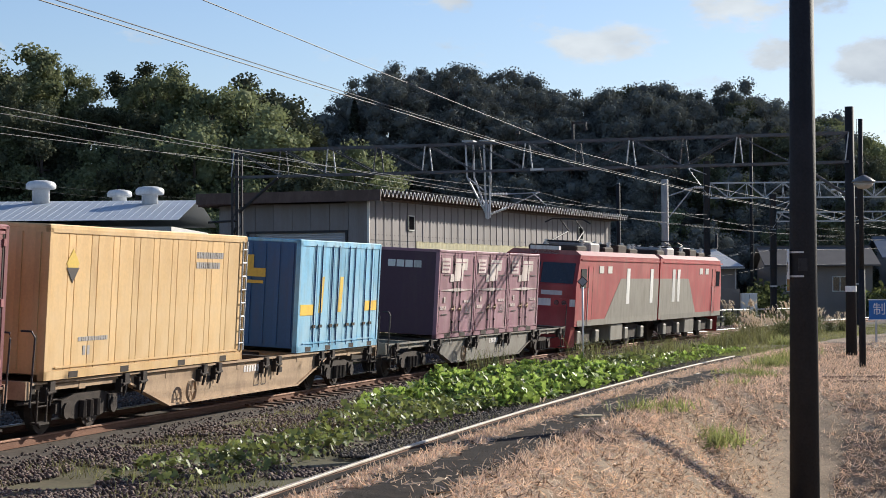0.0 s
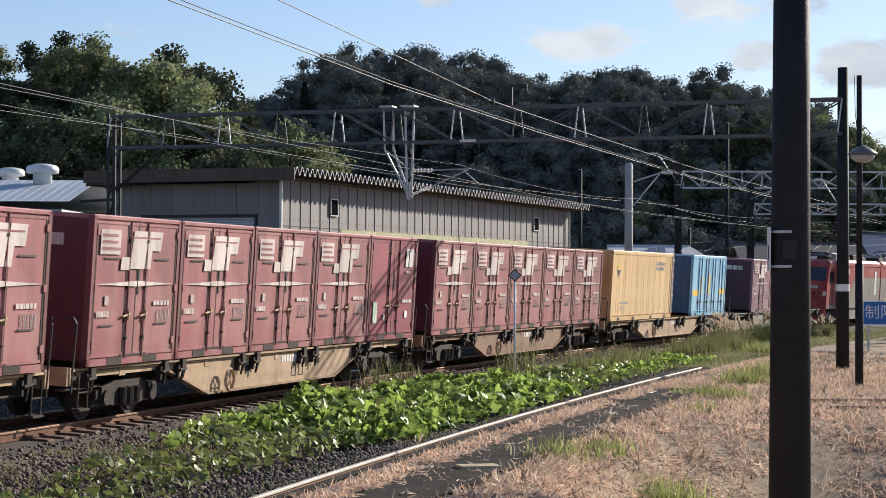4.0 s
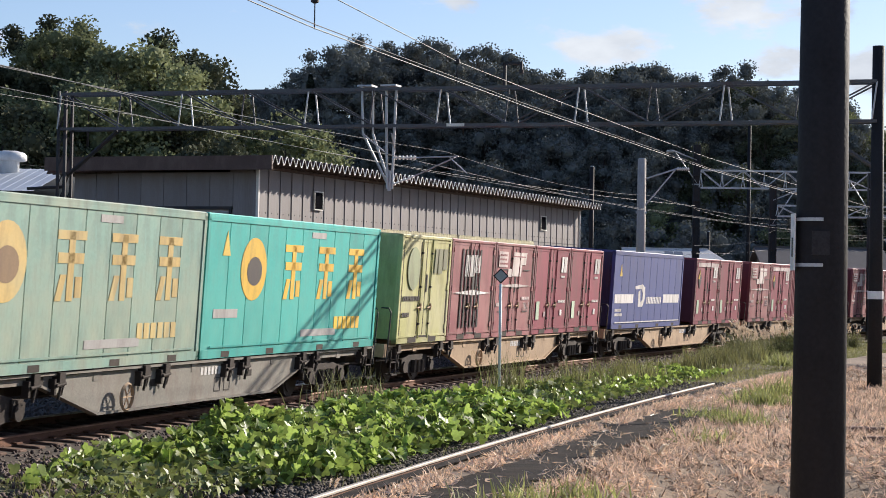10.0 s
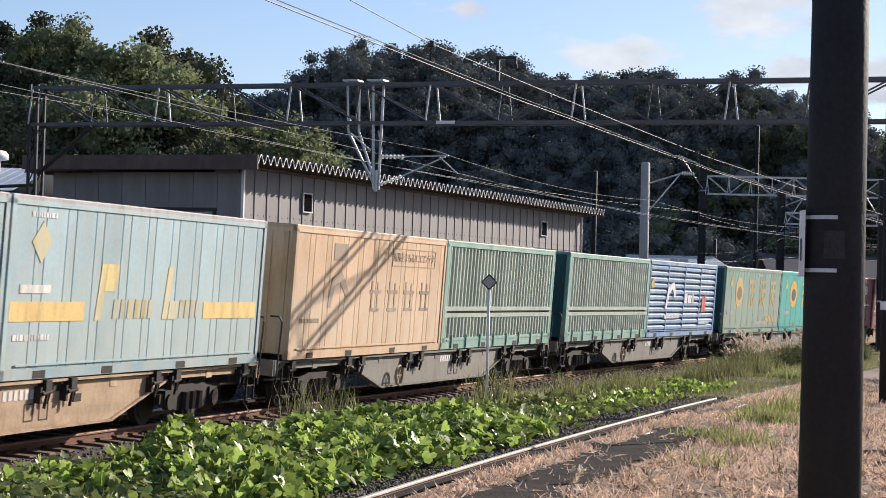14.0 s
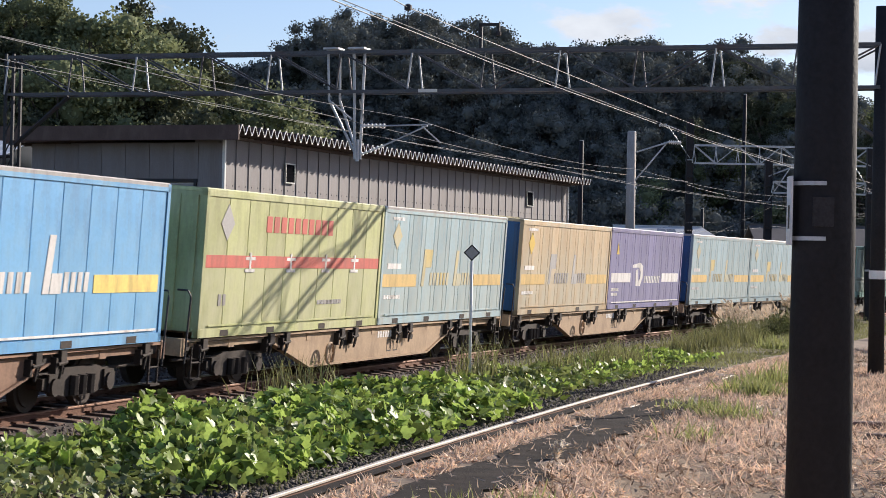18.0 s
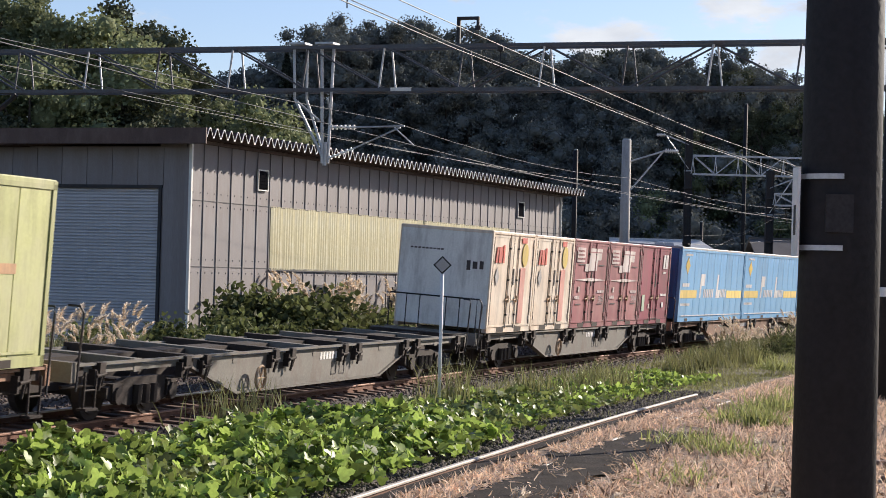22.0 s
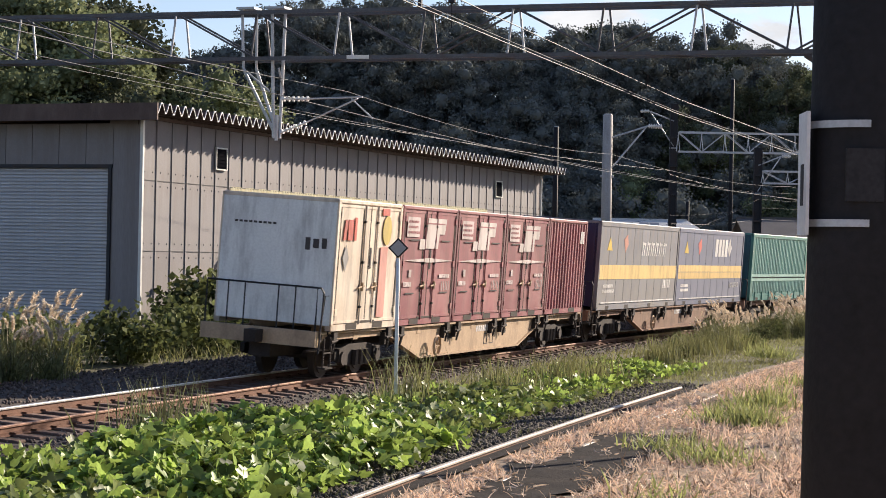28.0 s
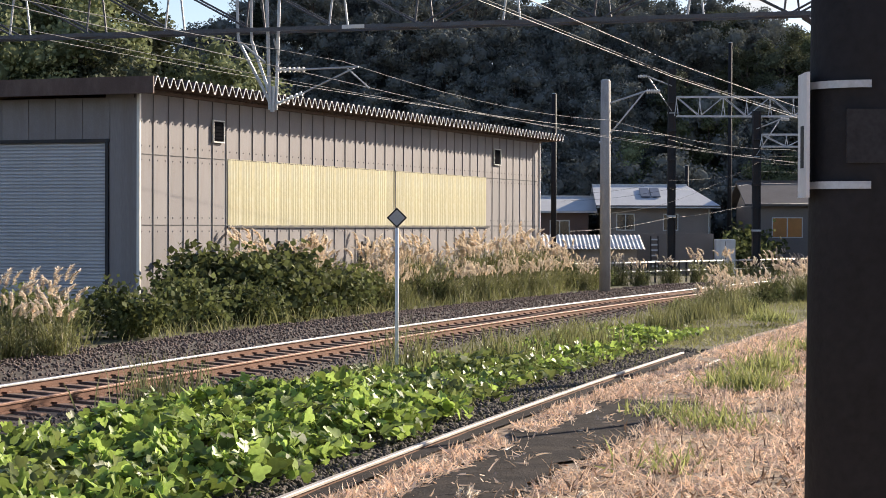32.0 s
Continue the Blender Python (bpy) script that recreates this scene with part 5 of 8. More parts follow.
            for i in range(11):
                part("slat", me, None, t, m=Matrix.Translation((0, 0, 0.22 + i * 0.205)))
            part("post", Bag().box(b - 0.04, b + 0.04, -1.225, -1.16, 0.15, H - 0.1), P_STEELBLUE, t)
        marks(t, "emblem", [[(-2.6, 0.95), (-2.3, 1.7), (-1.6, 1.9), (-1.2, 1.5), (-1.35, 1.3), (-1.7, 1.65), (-2.1, 1.5), (-2.35, 0.95)], rect(0.0, 1.15, 0.4, 0.35), rect(0.5, 1.15, 0.5, 0.3), rect(1.1, 1.15, 0.25, 0.35)], P_MARK, NEAR - 0.02, "pale looping emblem")
        marks(t, "emblem", [rect(2.6, 0.85, 0.32, 0.55), rect(2.95, 0.85, 0.2, 0.6)], P_REDBAND, NEAR - 0.02)
        marks(t, "print_block", lines(-2.6, 0.62, 2.6, 0.2, 1, rng) + lines(2.3, 0.4, 1.6, 0.16, 1, rng), P_MARK, NEAR - 0.02)
        marks(t, "emblem", [[(-4.35, 1.62), (-4.1, 1.8), (-4.35, 2.0), (-4.6, 1.8)]], P_MARKGOLD, NEAR - 0.02)
        return t
    # side panels, parted by grooves
    n = 5 if kind == "blue_box" else 10
    w = (L - 0.24) / n
    cut = w * 0.70 if kind in ("tan", "yellow", "orange", "violet", "paleblue", "blue_box") else w
    me = Bag().box(0.015, cut - 0.014, -1.205, -1.158, 0.152, H - 0.122).mesh("side_panel")
    me.materials.append(col)
    me2 = Bag().box(min(cut + 0.012, w - 0.03), w - 0.015, -1.205, -1.158, 0.152, H - 0.122).mesh("side_panel")
    me2.materials.append(col)
    for i in range(n):
        for q in (me, me2) if cut < w else (me,):
            part("side_panel", q, None, t, m=Matrix.Translation((-L / 2 + 0.12 + i * w, 0, 0)))
    yb = -1.214
    band = lambda x0, x1, z0, z1, mt, nm="band": marks(t, nm, [rect(x0, z0, x1 - x0, z1 - z0)], mt, yb, "painted band")
    if kind == "blue_box":
        for x in (-1.95, -1.5, -0.75, -0.3, 0.5, 0.95, 1.8, 2.3):
            part("lock_rod", Bag().rod((x, -1.225, 0.1), (x, -1.225, H - 0.08), 0.016, 6), P_ENDBLUE, t, "locking rod")
            part("handle", Bag().box(x - 0.1, x + 0.1, -1.25, -1.225, 0.55, 0.62), P_UNDER, t)
        band(-2.85, -1.9, 0.85, 1.1, P_BAND)
        band(1.9, 2.85, 0.9, 1.15, P_BAND)
        marks(t, "emblem", [slant(-1.6, 0.9, 0.25, 0.85, 0.1), slant(-0.2, 0.9, 0.25, 0.85, 0.1)], P_MARKGOLD, yb)
    elif kind == "yellow":
        marks(t, "print_block", lines(1.9, 1.9, 1.7, 0.4, 2, rng), P_MARKGREY, yb)
        marks(t, "print_block", lines(-3.4, 0.62, 1.6, 0.12, 1, rng) + [rect(-3.2, 0.38, 0.1, 0.16), rect(-3.02, 0.38, 0.1, 0.16)], P_MARKGREY, yb)
        marks(t, "emblem", [[(-3.75, 1.7), (-3.5, 1.95), (-3.75, 2.2), (-4.0, 1.95)]], P_MARKGOLD, yb)
        marks(t, "emblem", [[(-3.75, 1.62), (-3.5, 1.88), (-4.0, 1.88)]], P_MARKDARK, yb - 0.004)
        l = part("ladder", Bag().rod((L / 2 - 0.30, -1.25, 0.2), (L / 2 - 0.30, -1.25, H - 0.1), 0.02, 6).rod((L / 2 - 0.06, -1.25, 0.2), (L / 2 - 0.06, -1.25, H - 0.1), 0.02, 6), M_GALV, t, "pale ladder")
        for k in range(8):
            part("rung", Bag().rod((L / 2 - 0.30, -1.25, 0.35 + k * 0.28), (L / 2 - 0.06, -1.25, 0.35 + k * 0.28), 0.015, 6), M_GALV, l)
    elif kind in ("navy", "violet"):
        band(-4.4, -2.1, 0.85, 1.15, P_MARK)
        band(2.0, 4.3, 0.85, 1.15, P_MARK)
        marks(t, "emblem", [[(-1.4, 0.72), (-0.85, 0.72), (-0.55, 1.0), (-0.6, 1.38), (-0.95, 1.5), (-1.9, 1.42), (-1.85, 1.32), (-1.1, 1.34), (-0.85, 1.18), (-0.9, 0.95), (-1.12, 0.86), (-1.22, 1.28), (-1.45, 1.25)]], P_MARK, yb, "white curved emblem")
        marks(t, "print_block", [slant(-0.35 + k * 0.21, 0.82, 0.12, 0.24, 0.04) for k in range(10)], P_MARK, yb)
        marks(t, "print_block", lines(-4.3, 0.42, 0.9, 0.3, 2, rng), P_MARK, yb)
        marks(t, "emblem", [[(-3.95, 1.75), (-3.65, 1.75), (-3.8, 2.15)]], P_MARKGOLD, yb)
    elif kind in ("teal", "sage"):
        ring = lambda r, k, x, z: [(x + r * math.cos(6.2832 * i / 24), z + k * r * math.sin(6.2832 * i / 24)) for i in range(24)]
        gold = paint("strong_yellow_print", (0.78, 0.47, 0.05), None) if kind == "teal" else paint("washed_out_yellow", (0.58, 0.40, 0.14), (0.45, 0.38, 0.20))
        dark = P_MARKDARK if kind == "teal" else paint("washed_out_brown", (0.24, 0.15, 0.08), None)
        marks(t, "emblem", [ring(0.62, 0.95, -2.45, 1.62)], gold, yb, "round yellow emblem")
        marks(t, "emblem_figure", [ring(0.36, 0.75, -2.42, 1.58)], dark, yb - 0.004, "dark oval in the emblem")
        for x in (-0.9, 0.95, 2.75):
            marks(t, "character_block", [rect(x, 1.98, 0.95, 0.14), rect(x + 0.05, 1.62, 0.85, 0.16), rect(x + 0.38, 1.05, 0.2, 1.05), slant(x, 1.05, 0.2, 0.4, 0.15), rect(x + 0.65, 1.1, 0.22, 0.32)], gold, yb)
        marks(t, "print_block", [rect(2.1 + k * 0.27, 0.42, 0.2, 0.26) for k in range(6)], gold, yb)
        marks(t, "print_block", [rect(-4.2, 0.72, 1.1, 0.16), rect(0.5, 2.28, 0.8, 0.12), rect(0.2, 0.3, 2.0, 0.14)], P_MARKGREY, yb)
        marks(t, "emblem", [[(-3.95, 1.85), (-3.6, 1.85), (-3.78, 2.3)]], P_MARKGOLD, yb)
    elif kind == "orange":
        for x in (-0.35, 0.75, 1.85, 2.95):
            marks(t, "character_block", [rect(x, 1.3, 0.7, 0.08), rect(x + 0.1, 0.95, 0.08, 0.62), rect(x + 0.45, 0.92, 0.08, 0.62), rect(x + 0.05, 0.92, 0.6, 0.07)], P_MARKBROWN, yb)
        marks(t, "emblem", [[(-2.8, 1.0), (-2.6, 1.6), (-2.1, 1.75), (-1.6, 1.3), (-1.75, 1.2), (-2.15, 1.5), (-2.45, 1.4), (-2.6, 1.0)]], P_MARKBROWN, yb)
        marks(t, "print_block", [rect(-2.6, 1.95, 0.75, 0.35)] + [rect(0.95, 1.90, 2.95, 0.02), rect(0.95, 2.28, 2.95, 0.02), rect(0.95, 1.92, 0.02, 0.36), rect(3.88, 1.92, 0.02, 0.36)], P_MARKBROWN, yb)
        text_on(t, "環境をまもるエココンテナ", 0.235, P_MARKBROWN, Matrix.Translation((2.42, yb + 0.002, 2.09)) @ Matrix.Rotation(math.pi / 2, 4, "X"))
        marks(t, "print_block", lines(-4.2, 0.7, 1.3, 0.14, 1, rng), P_MARKBROWN, yb)
    elif kind in ("paleblue", "flblue", "tan"):
        b = P_BANDPALE if kind == "flblue" else P_OCHRE
        band(-4.55, -2.3, 0.82, 1.1, b)
        band(2.1, 4.45, 0.82, 1.1, b)
        let = paint("washed_gold", (0.56, 0.43, 0.17), (0.42, 0.46, 0.44)) if kind == "paleblue" else P_MARK if kind == "flblue" else P_MARKGREY
        marks(t, "emblem", [slant(-1.95, 0.82, 0.2, 0.86, 0.14), slant(-1.70, 1.26, 0.42, 0.42, 0.06), slant(0.45, 0.82, 0.2, 0.86, 0.14), slant(0.68, 0.82, 0.34, 0.3, 0.04)], let, yb, "tall slanted blocks")
        marks(t, "print_block", [slant(-1.35 + k * 0.25, 0.84, 0.15, 0.30, 0.03) for k in range(6)] + [slant(1.1 + k * 0.22, 0.84, 0.14, 0.30, 0.03) for k in range(4)], let, yb)
        marks(t, "emblem", [[(-3.75, 1.65), (-3.45, 1.95), (-3.75, 2.25), (-4.05, 1.95)]], let if kind == "paleblue" else P_MARKGOLD, yb)
        marks(t, "print_block", lines(-4.1, 2.3, 1.0, 0.12, 1, rng) + lines(-4.4, 0.55, 1.2, 0.14, 1, rng) + [rect(-4.3, 1.22, 0.9, 0.12)], P_MARK, yb)
    elif kind in ("limeband", "lime_plain"):
        if kind == "limeband":
            band(-4.55, 4.55, 1.22, 1.44, P_REDBAND)
            for x in (-2.6, -0.6, 1.3, 3.0):
                marks(t, "character_block", [rect(x - 0.2, 1.36, 0.45, 0.06), rect(x - 0.02, 1.14, 0.08, 0.36), rect(x - 0.2, 1.14, 0.45, 0.06)], P_MARK, yb - 0.006)
            marks(t, "print_block", [rect(-1.9 + k * 0.36, 1.88, 0.26, 0.30) for k in range(10)], P_REDBAND, yb)
            marks(t, "emblem", [[(-3.7, 1.7), (-3.4, 2.0), (-3.7, 2.35), (-4.0, 2.0)]], P_MARKGREY, yb)
        else:
            marks(t, "band", [rect(-3.9, 1.28, 7.6, 0.14)], paint("pale_red_stripe", (0.56, 0.33, 0.18), None), yb)
        marks(t, "print_block", [rect(-3.9, 0.55, 0.12, 0.2), rect(-3.7, 0.55, 0.12, 0.2)] + lines(1.0, 0.5, 1.6, 0.14, 1, rng), P_MARKGREY, yb)
    elif kind == "slate_blue":
        band(-4.57, 4.57, 0.88, 1.10, P_OCHRE)
        band(-4.57, 4.57, 1.12, 1.34, P_OCHRE)
        marks(t, "emblem", [slant(0.32 + k * 0.48, 1.66, 0.36, 0.62, 0.06) for k in range(4)] + [[(2.2, 1.97), (2.5, 1.64), (2.8, 1.97), (2.5, 2.32)]], P_MARK, yb, "row of large pale blocks")
        text_on(t, "HOKKAIDO", 0.27, P_MARK, Matrix.Translation((3.5, yb + 0.002, 0.62)) @ Matrix.Rotation(math.pi / 2, 4, "X"))
        marks(t, "print_block", lines(-4.1, 0.45, 1.2, 0.3, 2, rng), P_MARK, yb)
        marks(t, "emblem", [[(-3.9, 1.75), (-3.35, 1.75), (-3.62, 2.15)]], P_MARKGOLD, yb)
        marks(t, "emblem", [[(-1.9, 1.7), (-1.6, 1.95), (-1.75, 2.25), (-2.1, 2.1)]], P_REDBAND, yb)
    elif kind == "slate":
        band(-4.57, 4.57, 0.90, 1.32, P_OCHRE)
        for k in range(6):
            x = 0.05 + k * 0.52
            marks(t, "character_block", [slant(x, 1.62, 0.08, 0.44, 0.08), slant(x + 0.22, 1.62, 0.08, 0.40, 0.08), rect(x + 0.05, 1.96, 0.38, 0.07)], P_MARK, yb)
        marks(t, "print_block", [rect(2.9 + k * 0.2, 0.6, 0.13, 0.26) for k in range(5)] + lines(-4.1, 0.5, 1.2, 0.3, 2, rng), P_MARK, yb)
        marks(t, "emblem", [[(-3.9, 1.75), (-3.35, 1.75), (-3.62, 2.15)]], P_MARKGOLD, yb)
        marks(t, "emblem", [[(-1.9, 1.7), (-1.6, 1.95), (-1.75, 2.25), (-2.1, 2.1)]], paint("washed_out_red", (0.50, 0.22, 0.16), None), yb)
    return t


def wagon(col, word, tail=False):
    """A flat container wagon; deck one metre over the rail, twenty metres long."""
    t = thing("container_wagon", word, "wagon", "container wagons")
    for y0, y1 in ((-1.13, -1.07), (1.07, 1.13)):
        part("side_sill", Bag().plate([(-9.7, 0.83), (-5.75, 0.83), (-3.75, 0.30), (3.75, 0.30), (5.75, 0.83), (9.7, 0.83), (9.7, 0.93), (-9.7, 0.93)], y0, y1), col, t)
        part("flange", Bag().plate([(-5.75, 0.80), (-3.75, 0.26), (3.75, 0.26), (5.75, 0.80), (5.75, 0.84), (3.73, 0.30), (-3.73, 0.30), (-5.75, 0.84)], y0 - 0.05, y1 + 0.05), col, t)
    part("deck_edge", Bag().box(-9.7, 9.7, -1.21, -1.13, 0.955, 0.995), col, t, "worn bright deck edge")
    part("centre_sill", Bag().box(-9.7, 9.7, -0.22, 0.22, 0.45, 0.97), P_UNDER, t)
    for i in range(11):
        x = -9.5 + i * 1.9
        part("cross_beam", Bag().box(x - 0.12, x + 0.12, -1.14, 1.14, 0.80, 1.005), col if i % 2 else P_UNDER, t)
    part("end_beam", Bag().box(-9.85, -9.7, -1.2, 1.2, 0.72, 1.02), col, t)
    part("end_beam", Bag().box(9.7, 9.85, -1.2, 1.2, 0.72, 1.02), col, t)
    for s in (-1, 1):
        part("coupler", Bag().box(s * 9.85, s * 10.2, -0.12, 0.12, 0.74, 0.98) if s > 0 else Bag().box(-10.2, -9.85, -0.12, 0.12, 0.74, 0.98), P_UNDER, t)
        b = part("bogie", Bag().plate([(s * 7.1 - 1.25, 0.40), (s * 7.1 - 1.25, 0.56), (s * 7.1 - 0.55, 0.70), (s * 7.1 + 0.55, 0.70), (s * 7.1 + 1.25, 0.56), (s * 7.1 + 1.25, 0.40), (s * 7.1 + 0.5, 0.26), (s * 7.1 - 0.5, 0.26)], -1.02, -0.92).plate([(s * 7.1 - 1.25, 0.40), (s * 7.1 - 1.25, 0.56), (s * 7.1 - 0.55, 0.70), (s * 7.1 + 0.55, 0.70), (s * 7.1 + 1.25, 0.56), (s * 7.1 + 1.25, 0.40), (s * 7.1 + 0.5, 0.26), (s * 7.1 - 0.5, 0.26)], 0.92, 1.02).box(s * 7.1 - 0.25, s * 7.1 + 0.25, -0.92, 0.92, 0.35, 0.62), P_UNDER, t, "sooty two-axle bogie")
        for dx in (-0.95, 0.95):
            x = s * 7.1 + dx
            part("wheelset", Bag().rod((x, -0.62, 0.43), (x, -0.49, 0.43), 0.43, 22).rod((x, 0.49, 0.43), (x, 0.62, 0.43), 0.43, 22).rod((x, -0.95, 0.43), (x, 0.95, 0.43), 0.075, 10).rod((x, -0.65, 0.43), (x, -0.615, 0.43), 0.34, 20), P_WHEEL, b, "worn steel wheels on an axle")
            # Axle boxes take the dark gear colour to sit in that shade.
            part("axle_box", Bag().rod((x, -1.10, 0.43), (x, -0.98, 0.43), 0.14, 10).box(x - 0.17, x + 0.17, -1.06, -0.94, 0.36, 0.62), P_UNDER, b)
        for k in (-0.28, 0, 0.28):
            part("spring", Bag().rod((s * 7.1 + k, -1.05, 0.28), (s * 7.1 + k, -1.05, 0.58), 0.09, 8), P_UNDER, b)
        # steps
        st = part("step", Bag().rod((s * 9.15, -1.24, 0.88), (s * 9.15, -1.24, 0.32), 0.02, 6).rod((s * 9.5, -1.24, 0.88), (s * 9.5, -1.24, 0.32), 0.02, 6).box(s * 9.325 - 0.19, s * 9.325 + 0.19, -1.30, -1.14, 0.30, 0.335).rod((s * 9.15, -1.24, 0.6), (s * 9.5, -1.24, 0.6), 0.016, 6), P_UNDER, t, "sooty foot step")
        part("grab_rail", Bag().tube([(s * 9.72, -1.22, 0.6), (s * 9.72, -1.26, 1.75), (s * 9.78, -1.22, 1.85), (s * 9.83, -1.05, 1.85)], 0.018), M_DARKSTEEL, t)
    for i, x in enumerate((-9.0, -6.0, -5.2, -2.2, -1.4, 1.4, 2.2, 5.2, 6.0, 9.0)):
        part("lock_bracket", Bag().box(x - 0.09, x + 0.09, -1.27, -1.12, 0.84, 1.0).rod((x - 0.16, -1.25, 0.80), (x + 0.13, -1.25, 0.83), 0.03, 6).rod((x - 0.02, -1.22, 0.58), (x + 0.03, -1.24, 0.86), 0.024, 6).rod((x + 0.1, -1.2, 0.64), (x + 0.12, -1.24, 0.86), 0.018, 6).box(x - 0.19, x - 0.13, -1.24, -1.12, 0.66, 0.9), P_UNDER, t, "sooty container lock")
    hw = part("hand_wheel", Bag().rings([[(2.6 * 0 - 3.0 + r * math.cos(6.2832 * i / 18), y, 0.52 + r * math.sin(6.2832 * i / 18)) for i in range(18)] for r, y in ((0.24, -1.30), (0.21, -1.33), (0.20, -1.30), (0.21, -1.27), (0.24, -1.30))], False), P_BEIGE, t, "dusty brake wheel")
    for a in (0, 1.05, 2.1):
        part("spoke", Bag().rod((-3.0 - 0.22 * math.cos(a), -1.30, 0.52 - 0.22 * math.sin(a)), (-3.0 + 0.22 * math.cos(a), -1.30, 0.52 + 0.22 * math.sin(a)), 0.012, 5), P_BEIGE, hw)
    for x in (0.95, 1.4):
        f = Bag().box(x, x + 0.28, -1.137, -1.132, 0.40, 0.42).box(x, x + 0.28, -1.137, -1.132, 0.64, 0.66).box(x, x + 0.02, -1.137, -1.132, 0.42, 0.64).box(x + 0.26, x + 0.28, -1.137, -1.132, 0.42, 0.64)
        part("panel_outline", f, P_MARKDARK, t)
    bars = Bag()
    for k in range(7):
        bars.box(0.3 + k * 0.16, 0.40 + k * 0.16, -1.137, -1.132, 0.72, 0.86)
    part("print_block", bars, P_MARK, t)
    part("pipe", Bag().rod((-9.6, -0.9, 0.62), (9.6, -0.9, 0.62), 0.03, 6), P_UNDER, t)
    for x in (-1.8, 2.4):
        part("slot", Bag().box(x, x + 0.32, -1.136, -1.13, 0.62, 0.74), P_UNDER, t)
    if tail:
        r = part("railing", Bag().tube([(-9.78, -1.15, 1.0), (-9.78, -1.15, 1.85), (-9.78, 1.15, 1.85), (-9.78, 1.15, 1.0)], 0.02), M_BLACK, t, "black end railing")
        for y in (-0.7, -0.35, 0.35, 0.7):
            part("baluster", Bag().rod((-9.78, y, 1.0), (-9.78, y, 1.85), 0.014, 6), M_BLACK, r)
        part("railing", Bag().tube([(-9.70, -1.22, 0.9), (-9.62, -1.24, 1.7), (-9.35, -1.24, 1.7), (-9.3, -1.22, 0.95)], 0.018), M_BLACK, t)
    return t


P_LOCORED = paint("locomotive_red_paint", (0.36, 0.035, 0.04), (0.42, 0.10, 0.09))
P_LOCOGREY = paint("locomotive_grey_paint", (0.25, 0.23, 0.195), None)


def locomotive():
    """A two-section electric locomotive, twenty-five metres long."""
    t = thing("locomotive", "red and grey two-section electric locomotive with roof gear", "locomotive")
    H = 3.6
    for s in (-1, 1):
        a, b = (-12.4, -0.12) if s < 0 else (0.12, 12.4)
        lean = 0.42
        o = [(a, 1.0), (b, 1.0), (b, 2.5), (b, H), (a, H), (a, 2.5)]
        if s < 0:
            o = [(a, 1.0), (b, 1.0), (b, H), (a + lean, H), (a + 0.02, 2.45)]
        else:
            o = [(a, 1.0), (b, 1.0), (b - 0.02, 2.45), (b - lean, H), (a, H)]
        body = part("body", Bag().plate(o, -1.42, 1.42), P_LOCORED, t, "red steel body")
        g = [(-0.12, 1.05), (-0.12, 2.75), (-6.2, 2.75), (-8.6, 1.05)] if s < 0 else [(0.12, 1.05), (7.2, 1.05), (5.4, 2.75), (0.12, 2.75)]
        part("side_patch", Bag().plate(g, -1.432, -1.42), P_LOCOGREY, body, "grey slanted side panel")
        part("skirt", Bag().box(a + 0.3, b - 0.05, -1.436, -1.42, 1.0, 1.22), P_LOCOGREY, body)
        part("gutter", Bag().box(a + 0.5, b, -1.46, -1.42, 3.42, 3.48), P_LOCORED, body)
        part("roof", Bag().rings([[(x, -1.42, H), (x, -1.2, H + 0.16), (x, 1.2, H + 0.16), (x, 1.42, H)] for x in (a + 0.5, b - 0.5 if s > 0 else b)]), paint("pink_grey_roof", (0.36, 0.15, 0.14), None), body, "dusty roof shoulder")
        for x in ((-5.1, -1.3) if s < 0 else (2.6, 3.5)):
            part("louvre", Bag().box(x - 0.24, x + 0.24, -1.44, -1.42, 1.75, 3.15), P_OFFWHITE, body, "pale upright louvre panel")
        for x in ((-9.4, -8.2) if s < 0 else (7.6, 8.8)):
            part("window", Bag().box(x, x + 0.6, -1.44, -1.42, 2.95, 3.22), M_TRIM, body)
        dx = a + 1.55 if s < 0 else b - 2.1
        d = part("cab_door", Bag().box(dx, dx + 0.55, -1.436, -1.42, 1.15, 3.2), P_LOCORED, body)
        part("door_gap", Bag().box(dx - 0.03, dx, -1.44, -1.42, 1.15, 3.2).box(dx + 0.55, dx + 0.58, -1.44, -1.42, 1.15, 3.2), P_UNDER, d)
        part("handrail", Bag().rod((dx - 0.12, -1.47, 1.0), (dx - 0.12, -1.47, 2.4), 0.02, 6), M_TRIM, d)
        wx = a + 0.55 if s < 0 else b - 1.25
        part("cab_window", Bag().box(wx, wx + 0.7, -1.445, -1.42, 2.4, 3.1), M_GLASS, body, "dark cab side window")
        # cab front
        e = a if s < 0 else b
        q = lambda z, k: e - s * ((z - 2.45) / (H - 2.45) * lean if z > 2.45 else 0) + s * k
        ws = part("windscreen", Bag().rings([[(q(2.55, 0.01), -1.28, 2.55), (q(2.55, 0.01), 1.28, 2.55), (q(3.3, 0.01), 1.28, 3.3), (q(3.3, 0.01), -1.28, 3.3)], [(q(2.55, -0.05), -1.28, 2.55), (q(2.55, -0.05), 1.28, 2.55), (q(3.3, -0.05), 1.28, 3.3), (q(3.3, -0.05), -1.28, 3.3)]]), M_GLASS, body, "dark wide windscreen")
        part("mullion", Bag().rod((q(2.5, 0.02), 0, 2.5), (q(3.35, 0.02), 0, 3.35), 0.04, 6), P_LOCORED, ws)
        part("white_band", Bag().box(min(e, e + s * 0.012), max(e, e + s * 0.012), -1.4, 1.4, 1.72, 1.98), P_OFFWHITE, body, "white band across the cab")
